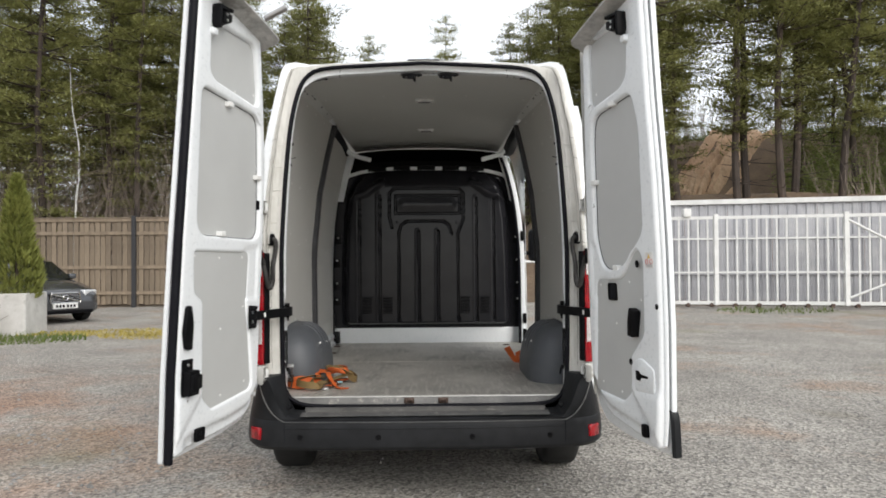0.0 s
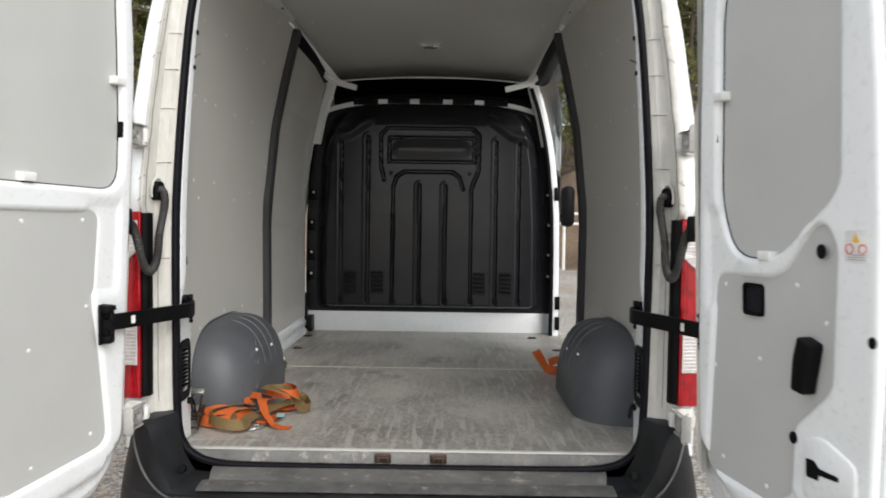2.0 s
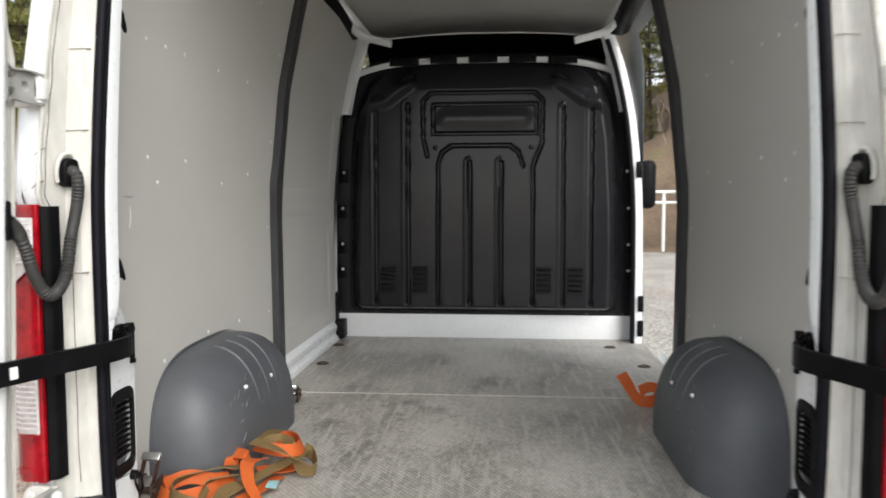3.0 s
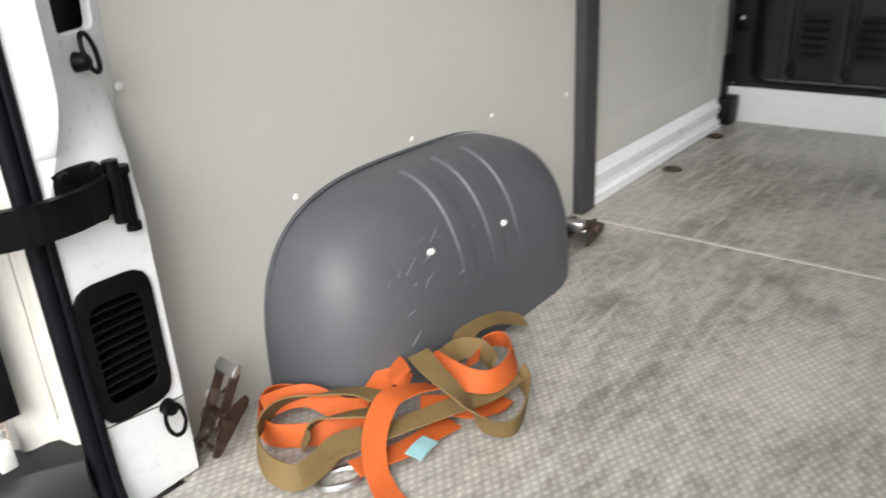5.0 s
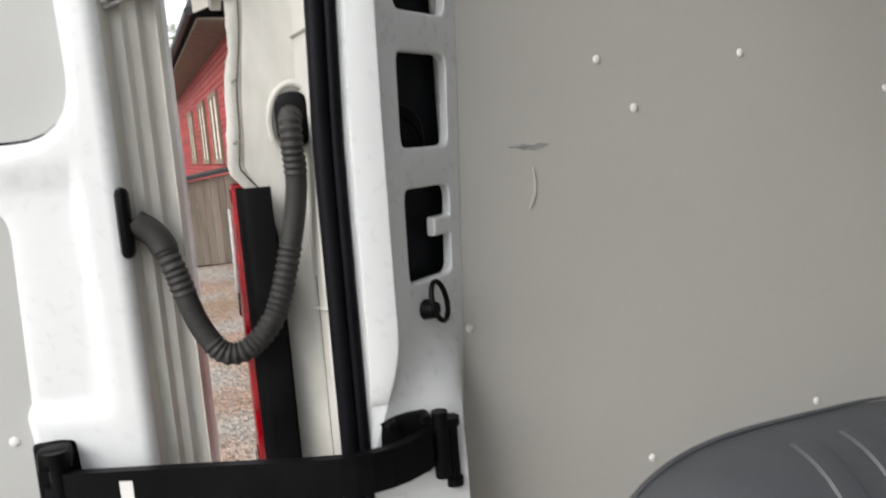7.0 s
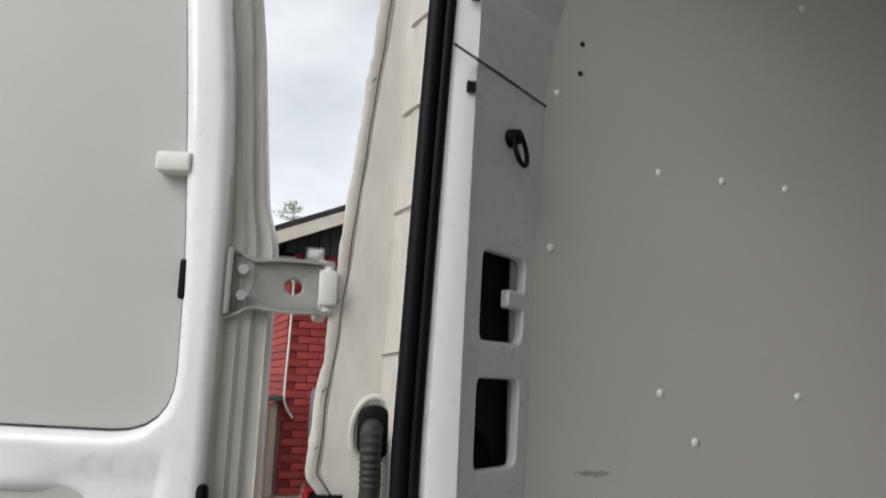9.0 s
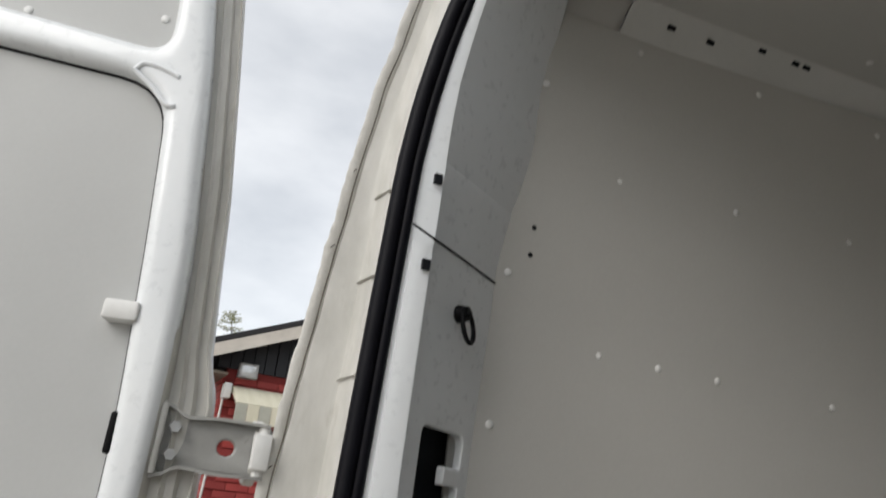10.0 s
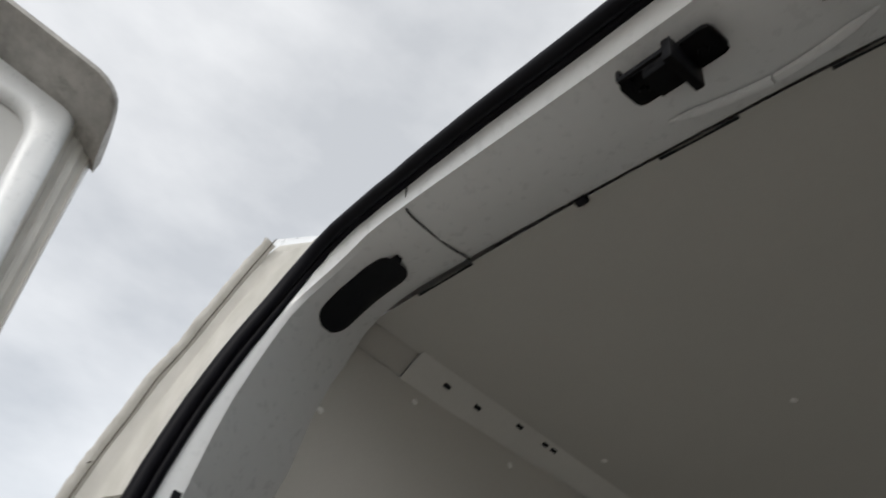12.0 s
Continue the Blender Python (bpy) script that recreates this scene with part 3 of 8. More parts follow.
def build_pillars():
    for s in (-1, 1):
        place = pillar_map(s)

        def rr(u0, u1, v0, v1, r=0.016, notch=None):
            # rounding is done in metres, so u is scaled by the facet's width
            w = 0.17
            pts = [(u0 * w, v0), (u1 * w, v0), (u1 * w, v1), (u0 * w, v1)]
            if notch:
                pts = [(u0 * w, v0), (u1 * w, v0), (u1 * w, notch[0]), (notch[2] * w, notch[0]), (notch[2] * w, notch[1]), (u1 * w, notch[1]), (u1 * w, v1), (u0 * w, v1)]
                return [(u / w, v) for u, v in rounded(pts, [r, r, 0.004, 0.004, 0.004, 0.004, r, r])]
            return [(u / w, v) for u, v in rounded(pts, r)]
        holes = [rr(0.20, 0.84, 1.542, 1.656, notch=(1.588, 1.612, 0.60)), rr(0.20, 0.84, 1.384, 1.495), rr(0.20, 0.84, 1.222, 1.335, notch=(1.272, 1.296, 0.60)),
                 rr(0.09, 0.66, 0.725, 0.905, 0.03)]
        for z in (1.850, 1.968):
            bm = bmesh.new()
            c = Vector(place(-0.06, z, 0.0))
            box(bm, c.x - 0.003, c.x + 0.003, c.y - 0.006, c.y + 0.005, z - 0.007, z + 0.007, 0.0005, 1)
            part("square_hole", bm, M_DARK, van, "small square hole", smooth=False)
        edge = [(u, 0.555) for u in (0.0, 0.4, 0.8, 0.9)] + [(1.0, 0.555)] + [(1.0, z) for z in np.linspace(0.60, 2.0, 30)] + [(0.0, z) for z in np.linspace(2.0, 0.60, 30)]

        def swell(u, v):
            """The pressed bulge beside the check strap, and the dent of the strap's seat."""
            a = math.exp(-((u - 0.62) / 0.30) ** 2 - ((v - 1.075) / 0.05) ** 2)
            b = math.exp(-((u - 0.55) / 0.25) ** 2 - ((v - 0.985) / 0.03) ** 2)
            return 0.010 * a + 0.005 * b
        bm = pressed(edge, place, -0.012, 0.0, holes, 0.0045, 3, [0.1, 0.2, 0.3, 0.4, 0.5, 0.6, 0.7, 0.8, 0.9], list(np.arange(0.58, 2.0, 0.025)), swell)
        pil = part("rear_pillar", bm, M_WHITE, van, "white pillar with oblong openings", recalc=False)
        # backing sheet behind the openings, its black standing in for the shade inside
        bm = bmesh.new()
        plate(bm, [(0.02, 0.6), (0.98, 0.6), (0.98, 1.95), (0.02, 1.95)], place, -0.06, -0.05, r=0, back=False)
        part("cavity", bm, M_DARK, pil, "near-black backing sheet painted as the shade inside the pillar")
        # raised panel on the fold above the check strap
        bm = bmesh.new()
        rows = []
        for z in [1.086, 1.088, 1.094] + list(np.linspace(1.12, 1.88, 24)):
            g, ax, t = place(0.0, z, 0.0), lin(z, SEAL[:48, 1], -SEAL[:48, 0]), seal_y(z)
            h = lin(z, [1.086, 1.094], [0.0, 0.004])
            p0, p1 = np.array((s * ax * 0.994, t + 0.016)), np.array(g[:2])
            d = (p1 - p0) / np.linalg.norm(p1 - p0)
            nrm = np.array((-s * abs(d[1]), -abs(d[0])))
            rows.append([(*(p0 + (p1 - p0) * k + nrm * h * q), z) for k, q in ((0.20, -0.2), (0.24, 0.9), (0.28, 1.0), (0.92, 1.0), (0.97, 0.9), (1.0, -0.1))])
        loft(bm, rows)
        part("fold_panel", bm, M_WHITE, pil)
        # joint above the foot of the pillar
        bm = bmesh.new()
        tube(bm, [place(u, 0.708 - 0.02 * u, 0.0004) for u in np.linspace(0.0, 0.98, 12)], 0.0012, 5)
        part("panel_seam", bm, M_GRIME, pil)
        # wires in the upper openings
        bm = bmesh.new()
        for k in range(3):
            tube(bm, spline([place(0.2, 1.46 - 0.01 * k, -0.02), place(0.4, 1.435, -0.035), place(0.6, 1.405 + 0.006 * k, -0.02), place(0.75, 1.36, -0.03)], 12), 0.0035, 6)
        part("cable", bm, M_BLACK, pil, "dark cables")
        # vent grille in the lower opening
        bm = bmesh.new()
        plate(bm, rr(0.03, 0.72, 0.705, 0.915, 0.034), place, 0.0, 0.004, [rr(0.13, 0.61, 0.735, 0.885, 0.022)], r=0.002)
        vent = part("vent_frame", bm, M_BLACK, pil, "black plastic vent frame")
        bm = bmesh.new()
        for k in range(11):
            z = 0.75 + k * 0.0135
            plate(bm, [(0.10, z), (0.64, z), (0.64, z + 0.0035), (0.10, z + 0.0035)], place, -0.012, 0.0015, r=0.0008, seg=1)
        part("vent_slat", bm, M_BLACK, pil)
        # tie-down rings on oval bases
        for z, u, up in ((0.690, 0.62, -1), (1.186, 0.40, 1), (1.812, 0.48, -1)):
            bm = bmesh.new()
            c = Vector(place(u, z, 0.006))
            out = (Vector(place(u, z, 0.02)) - Vector(place(u, z, 0))).normalized()
            side = Vector(place(u + 0.1, z, 0)) - Vector(place(u - 0.1, z, 0))
            side.normalize()
            cyl(bm, c - out * 0.006, c + out * 0.010, 0.013, 0.010)
            cyl(bm, c + out * 0.010, c + out * 0.014, 0.005, 0.004)
            base = part("tie_ring_base", bm, M_BLACK, pil, "black tie-down ring")
            bm = bmesh.new()
            ring = []
            for k in range(24):
                a = 2 * math.pi * k / 24
                ring.append(c + out * (0.006 + 0.010 * (1 - math.cos(a)) / 2) + side * (0.015 * math.sin(a) + (0.007 if up > 0 else 0.0)) + Vector((0, 0, (0.010 if up > 0 else -0.017) + 0.024 * math.cos(a))))
            tube(bm, ring, 0.0034, 8, closed=True)
            part("tie_ring", bm, M_BLACK, base)
        # seam across the upper pillar
        bm = bmesh.new()
        tube(bm, spline([place(-0.30, 1.888, 0.001), place(0.0, 1.888, 0.0008), place(0.35, 1.888, 0.0008), place(1.0, 1.886, 0.0008)], 12), 0.0016, 6)
        part("panel_seam", bm, M_DARK, pil)


def build_sill():
    bm = bmesh.new()
    xs = np.linspace(-1, 1, 25)
    sec = [(0.30, 0.549), (0.222, 0.549), (0.216, 0.545), (0.214, 0.535)]
    loft(bm, [[(u * 0.79, y, z) for y, z in sec] for u in xs])
    part("sill_edge", bm, mat("aluminium_edge", (0.50, 0.49, 0.46), (0.66, 0.65, 0.62), 0.35, metal=0.5, scale=12, fine=60, stretch=(0.3, 1, 1), third=((0.2, 0.19, 0.17), 20, 0.62, 0.8)), van, "worn light metal floor edging")
    bm = bmesh.new()
    sec = [(0.215, 0.542), (0.206, 0.534), (0.200, 0.505), (0.190, 0.499), (0.165, 0.497), (0.120, 0.495), (0.05, 0.49)]
    loft(bm, [[(u * (0.775 - 0.10 * max(0, (0.53 - z) / 0.03)), y, z) for y, z in sec] for u in xs])
    part("sill_plate", bm, mat("scuffed_sill_plate", (0.08, 0.078, 0.074), (0.17, 0.165, 0.155), 0.5, scale=6, fine=90, bump=0.2, third=((0.36, 0.34, 0.30), 18, 0.55, 0.72)), van, "scuffed grey sill plate")
    for x in (-0.092, 0.098):
        bm = bmesh.new()
        box(bm, x - 0.028, x + 0.028, 0.194, 0.203, 0.508, 0.540, 0.003)
        box(bm, x - 0.016, x + 0.016, 0.180, 0.197, 0.526, 0.534, 0.003)
        box(bm, x - 0.018, x - 0.012, 0.180, 0.197, 0.512, 0.534, 0.002)
        box(bm, x + 0.012, x + 0.018, 0.180, 0.197, 0.512, 0.534, 0.002)
        part("door_catch", bm, M_RUST, van, "dull worn metal door catch")


def build_bumper():
    plan = [(-1.0, 0.62), (-1.0, 0.42), (-0.985, 0.22), (-0.945, 0.095), (-0.87, 0.02), (-0.75, -0.018), (-0.4, -0.042), (0, -0.048)]
    h = spline(plan, 44)
    line = np.vstack([h, (h * (-1, 1))[::-1][1:]])
    rows = []
    for i, (x, y) in enumerate(line):
        t = line[min(i + 1, len(line) - 1)] - line[max(i - 1, 0)]
        n = np.array((t[1], -t[0])) / np.linalg.norm(t)
        ax = abs(x)
        up = min(1, max(0, (ax - 0.73) / 0.15))
        up = up * up * (3 - 2 * up)
        top = 0.478 + 0.195 * up
        sec = []
        for out, z in ((-0.10, 0.31), (-0.02, 0.305), (0.0, 0.325), (0.004, 0.37), (0.0, 0.43), (-0.004, 0.455), (-0.008, 0.462), (-0.006, 0.470), (-0.012 - 0.03 * up, top - 0.004), (-0.03 - 0.03 * up, top + 0.004), (-0.09 if y > 0.3 else -0.10, top + 0.010), (-0.095 if y > 0.3 else -0.165, top + 0.012)):
            zz = z if out > -0.02 or z < 0.4 else z
            sec.append((x + n[0] * out, y + n[1] * out, zz))
        rows.append(sec)
    bm = bmesh.new()
    loft(bm, rows)
    b = part("rear_bumper", bm, M_BUMPER, van, "scuffed black plastic rear bumper")
    for s in (-1, 1):
        bm = bmesh.new()
        m = Matrix.Translation((s * 0.905, 0.046, 0.388)) @ Matrix.Rotation(s * radians(43), 4, "Z")
        box(bm, -0.040, 0.040, -0.012, 0.010, -0.032, 0.032, 0.006, 2, m)
        part("reflector", bm, M_RED, b, "red bumper reflector")
    for x in (-0.66, -0.247, 0.247, 0.66):
        bm = bmesh.new()
        y = -0.050 + 0.022 * (abs(x) / 0.66) ** 2
        cyl(bm, (x, y + 0.01, 0.378), (x, y - 0.004, 0.378), 0.016, 0.015, 20)
        cyl(bm, (x, y - 0.003, 0.378), (x, y - 0.006, 0.378), 0.011, 0.010, 20)
        part("parking_sensor", bm, M_BLACK, b, "round black parking sensor")
    worn = mat("rubbed_plastic_edge", (0.05, 0.05, 0.05), (0.13, 0.128, 0.122), 0.5, scale=20, fine=120, bump=0.2)
    bm = bmesh.new()
    tube(bm, [(x, -0.0445 + 0.026 * (abs(x) / 0.74) ** 2.4, 0.456) for x in np.linspace(-0.745, 0.745, 60)], 0.0035, 6, flat=0.6)
    part("face_edge", bm, worn, b, "rubbed upper edge of the bumper face")
    for s in (-1, 1):
        bm = bmesh.new()
        tube(bm, spline([(s * 0.745, -0.018, 0.456), (s * 0.782, -0.008, 0.473), (s * 0.822, 0.006, 0.508), (s * 0.855, 0.022, 0.555), (s * 0.880, 0.046, 0.605), (s * 0.900, 0.072, 0.662)], 24), 0.0035, 6)
        part("corner_edge", bm, worn, b)
        bm = bmesh.new()
        tube(bm, [(s * 0.745, -0.0195, 0.455), (s * 0.745, -0.0235, 0.40), (s * 0.745, -0.0225, 0.345)], 0.002, 5)
        part("corner_seam", bm, M_DARK, b)
        bm = bmesh.new()
        cyl(bm, (s * 0.735, 0.075, 0.520), (s * 0.735, 0.062, 0.524), 0.014, 0.012, 14)
        part("bumper_plug", bm, M_BLACK, b)
    bm = bmesh.new()
    tube(bm, [(x, -0.0495 + 0.028 * (abs(x) / 0.74) ** 2.4, 0.424) for x in np.linspace(-0.735, 0.735, 40)], 0.003, 6)
    part("face_crease", bm, M_BUMPER, b)
    bm = bmesh.new()
    xs = np.linspace(-0.66, 0.66, 40)
    loft(bm, [[(x, -0.028, 0.486), (x, 0.0, 0.494), (x, 0.045, 0.4955)] for x in xs])
    part("step_tread", bm, mat("rubbed_step_tread", (0.05, 0.05, 0.05), (0.12, 0.117, 0.112), 0.55, scale=14, fine=120, bump=0.3, third=((0.30, 0.29, 0.27), 26, 0.60, 0.72)), b)


def build_tail_lights():
    for s in (-1, 1):
        t = part("tail_light", tail_body(s), M_RED, van, "red and clear tail light")
        # clear lenses with a rim, fine ribs and a slanted foot on the upper one
        for z0, z1, slant, label in ((1.172, 1.328, 0.055, "clear ribbed reversing lens"), (0.858, 1.008, 0.0, "clear indicator lens")):
            sec = ((0.884, 0.0790), (0.886, 0.0750), (0.926, 0.0770), (0.947, 0.0910), (0.966, 0.124))
            bm = bmesh.new()
            loft(bm, [[(s * x, y + 0.015 * max(0, z - 1.2), z) for z in [z0 + slant * (0.947 - min(x, 0.947)) / 0.063 + (z1 - z0 - slant * (0.947 - min(x, 0.947)) / 0.063) * k / 8 for k in range(9)]] for x, y in sec])
            lens = part("clear_lens", bm, M_CLEAR, t, label)
            bm = bmesh.new()
            for k in range(1, 13):
                z = z0 + (z1 - z0) * k / 13
                row = [(s * x, y + 0.015 * max(0, z - 1.2) - 0.0002, z) for x, y in sec[1:4] if z > z0 + slant * (0.947 - x) / 0.063 + 0.006]
                if len(row) > 1:
                    tube(bm, row, 0.0018, 5)
            part("lens_rib", bm, M_HEADLENS, lens)
            bm = bmesh.new()
            tube(bm, [(s * 0.8855, 0.0755 + 0.015 * max(0, z - 1.2), z) for z in np.linspace(z0 + slant, z1, 8)], 0.0028, 6)
            part("lens_rim", bm, M_HEADLENS, lens)
        # bright fluted band above and below the indicator
        for z in (0.770, 1.022, 1.342):
            bm = bmesh.new()
            loft(bm, [[(s * x, y + 0.015 * max(0, z - 1.2), z + d) for d in (-0.008, -0.004, 0.004, 0.008)] for x, y in ((0.880, 0.0770), (0.892, 0.0768), (0.897, 0.0820), (0.925, 0.0798), (0.947, 0.0940))])
            part("red_flute", bm, M_RED, t)
        bm = bmesh.new()
        loft(bm, [[(s * x, y, z) for x, y in ((0.850, 0.124), (0.852, 0.098), (0.857, 0.090), (0.868, 0.085), (0.8735, 0.087), (0.8735, 0.13))] for z in np.linspace(0.752, 1.352, 12)])
        part("lamp_gasket", bm, M_BLACK, t, "black lamp surround")


def tail_body(s):
    bm = bmesh.new()
    loft(bm, [[(s * x, y + 0.015 * max(0, z - 1.2), z) for x, y in ((0.8735, 0.12), (0.8735, 0.088), (0.876, 0.080), (0.880, 0.078), (0.892, 0.078), (0.897, 0.0835), (0.925, 0.082), (0.947, 0.096), (0.972, 0.14), (0.985, 0.22))] for z in np.linspace(0.748, 1.356, 14)])
    return bm


def build_hinges():
    for s in (-1, 1):
        for z in (1.600, 0.700):
            bm = bmesh.new()
            def place(u, v, n):
                return (s * (0.872 - n), u, z + v)
            outline = rounded([(-0.028, -0.030), (-0.02, -0.036), (0.01, -0.030), (0.105, -0.030), (0.105, 0.030), (0.01, 0.031), (-0.02, 0.040), (-0.028, 0.036)], 0.004)
            hole = [(0.052 + 0.011 * math.cos(a), 0.010 * math.sin(a)) for a in np.linspace(0, 2 * math.pi, 17)[:-1]]
            plate(bm, outline, place, -0.008, 0.004, [hole], r=0.003)
            hg = part("door_hinge", bm, M_HINGE, van, "grey painted door hinge")
            for q in (-1, 1):
                bm = bmesh.new()
                pts = spline([(-0.030, 0.041), (-0.016, 0.036), (0.0, 0.027), (0.04, 0.030), (0.10, 0.029)], 16)
                loft(bm, [[(s * (0.872 - d), u, z + q * (v + e)) for d, e in ((0.0, 0.0), (0.014, 0.0), (0.014, 0.004), (0.0, 0.004))] for u, v in pts], close_v=True, caps=True)
                part("hinge_flange", bm, M_HINGE, hg)
            bm = bmesh.new()
            box(bm, s * 0.868 - 0.016, s * 0.868 + 0.016, -0.032, -0.024, z - 0.040, z + 0.042, 0.003)
            part("hinge_leaf", bm, M_HINGE, hg)
            bm = bmesh.new()
            box(bm, s * 0.866 - 0.014, s * 0.866 + 0.014, 0.082, 0.104, z - 0.022, z + 0.022, 0.003)
            cyl(bm, (s * 0.866, 0.094, z - 0.034), (s * 0.866, 0.094, z + 0.034), 0.007)
            part("hinge_pin", bm, M_SCREW, hg)
            bm = bmesh.new()
            ring = [(0.036 * math.copysign(abs(math.cos(a)) ** 0.8, math.cos(a)), 0.040 * math.copysign(abs(math.sin(a)) ** 0.8, math.sin(a))) for a in np.linspace(0, 2 * math.pi, 25)[:-1]]
            plate(bm, ring, lambda u, v, n: (s * (0.898 + u), 0.088 - n, z + v), -0.006, 0.006, r=0.003)
            pl = part("hinge_plate", bm, M_JAMB, hg, "dirty white hinge plate")
            for du, dv in ((-0.016, 0.016), (0.014, 0.018), (-0.012, -0.018), (0.016, -0.012)):
                bm = bmesh.new()
                cyl(bm, (s * (0.898 + du), 0.084, z + dv), (s * (0.898 + du), 0.073, z + dv), 0.009, 0.008, 6)
                part("plate_bolt", bm, M_SCREW, pl)
            for zz in (-0.02, 0.02):
                bm = bmesh.new()
                cyl(bm, (s * 0.852, -0.012, z + zz * 0.8), (s * 0.862, -0.012, z + zz * 0.8), 0.007, 0.008, 6)
                part("hinge_bolt", bm, M_STEEL, hg)


def build_hoses():
    for s in (-1, 1):
        pts = spline([(s * 0.850, 0.158, 1.432), (s * 0.826, 0.150, 1.424), (s * 0.820, 0.149, 1.395), (s * 0.826, 0.150, 1.35), (s * 0.834, 0.138, 1.283), (s * 0.832, 0.112, 1.205), (s * 0.834, 0.080, 1.170), (s * 0.838, 0.050, 1.168), (s * 0.846, 0.026, 1.205), (s * 0.854, 0.008, 1.268), (s * 0.862, -0.006, 1.305), (s * 0.866, -0.028, 1.325)], 260)
        rad = []
        for k in range(260):
            t = k / 259
            smooth = 0.17 < t < 0.33 or 0.68 < t < 0.80
            end = t < 0.02 or t > 0.90
            rad.append(0.0125 if smooth else (0.015 if end else 0.0118 + 0.0022 * (0.5 + 0.5 * math.cos(k * 2 * math.pi / 4))))
        bm = bmesh.new()
        tube(bm, pts, rad, 14)
        hose = part("cable_hose", bm, M_HOSE, van, "dark grey corrugated cable hose")
        bm = bmesh.new()
        def place(u, v, n):
            return (s * (0.846 - 0.35 * u - n * 0.94), 0.158 + 0.94 * u - 0.35 * n, v)
        plate(bm, rounded([(-0.020, 1.394), (0.020, 1.394), (0.020, 1.458), (-0.020, 1.458)], 0.019), place, -0.03, 0.012, r=0.005)
        part("grommet", bm, M_BLACK, hose, "black rubber grommet")
        bm = bmesh.new()
        ring = [place(0.029 * math.cos(a), 1.422 + 0.046 * math.sin(a), -0.002) for a in np.linspace(-0.4, math.pi + 0.4, 24)]
        tube(bm, ring, 0.0045, 8)
        part("pressed_rim", bm, M_JAMB, hose)
        bm = bmesh.new()
        box(bm, s * 0.872 - 0.022, s * 0.872 + 0.022, -0.045, -0.030, 1.285, 1.365, 0.007)
        part("grommet", bm, M_BLACK, hose)


def build_check_straps():
    for s in (-1, 1):
        path = spline([(0.868, -0.140), (0.80, 0.03), (0.757, 0.135), (0.746, 0.18), (0.753, 0.228), (0.776, 0.268)], 22)
        bm = bmesh.new()
        rows = []
        for i, (x, y) in enumerate(path):
            t = path[min(i + 1, 21)] - path[max(i - 1, 0)]
            n = np.array((-t[1], t[0])) / np.linalg.norm(t) * 0.006
            h = 0.0235
            rows.append([(s * (x + n[0]), y + n[1], 1.028 - h), (s * (x + n[0]), y + n[1], 1.028 + h), (s * (x - n[0]), y - n[1], 1.028 + h), (s * (x - n[0]), y - n[1], 1.028 - h)])
        loft(bm, rows, close_v=True, caps=True)
        st = part("check_strap", bm, M_BLACK, van, "black steel door check strap", smooth=False)
        bm = bmesh.new()
        cyl(bm, (s * 0.783, 0.286, 0.985), (s * 0.783, 0.286, 1.068), 0.010)
        box(bm, s * 0.788 - 0.009, s * 0.788 + 0.009, 0.262, 0.300, 1.040, 1.050, 0.003)
        box(bm, s * 0.788 - 0.009, s * 0.788 + 0.009, 0.262, 0.300, 1.000, 1.010, 0.003)
        cyl(bm, (s * 0.790, 0.302, 0.972), (s * 0.790, 0.302, 1.052), 0.008)
        cyl(bm, (s * 0.790, 0.302, 1.046), (s * 0.790, 0.302, 1.056), 0.011)
        cyl(bm, (s * 0.790, 0.302, 0.968), (s * 0.790, 0.302, 0.978), 0.011)
        part("strap_bracket", bm, M_BLACK, st)
        bm = bmesh.new()
        box(bm, s * 0.795 - 0.006, s * 0.795 + 0.008, 0.212, 0.275, 0.990, 1.070, 0.006)
        for yy in (0.226, 0.268):
            cyl(bm, (s * 0.786, yy, 1.062), (s * 0.776, yy, 1.062), 0.008, 0.006, 8)
        part("bracket_plate", bm, M_BLACK, st)
        bm = bmesh.new()
        cyl(bm, (s * 0.868, -0.142, 0.985), (s * 0.868, -0.142, 1.072), 0.009)
        cyl(bm, (s * 0.868, -0.142, 1.066), (s * 0.868, -0.142, 1.078), 0.014)
        box(bm, s * 0.892 - 0.005, s * 0.892 + 0.005, -0.168, -0.118, 0.962, 1.082, 0.005)
        for z0, z1 in ((0.966, 0.990), (1.054, 1.080)):
            box(bm, s * 0.879 - 0.016, s * 0.879 + 0.016, -0.162, -0.126, z0, z1, 0.006)
        cyl(bm, (s * 0.876, -0.158, 1.022), (s * 0.876, -0.122, 1.022), 0.016, 0.016, 14)
        part("strap_bracket", bm, M_BLACK, st)
        bm = bmesh.new()
        loft(bm, [[(s * (0.868 - 0.4 * (y + 0.14) - d), y, z) for z, d in ((1.016, 0.0062), (1.040, 0.0062), (1.040, 0.0074), (1.016, 0.0074))] for y in (-0.078, -0.064)], close_v=True, caps=True)
        part("strap_tag", bm, M_PAPER, st)


def screw_mesh():
    bm = bmesh.new()
    rows = [[(r * math.cos(a), r * math.sin(a), h) for a in np.linspace(0, 2 * math.pi, 11)[:-1]] for r, h in ((0.0062, 0), (0.0062, 0.0012), (0.0045, 0.0026), (0.0015, 0.0030))]
    loft(bm, rows, close_v=True)
    bm.faces.new(bm.verts[-10:])
    return bm


def screw_at(template, place, direction, parent):
    m = Vector(direction).to_track_quat("Z", "Y").to_matrix().to_4x4()
    return same(template, Matrix.Translation(place) @ m, parent)


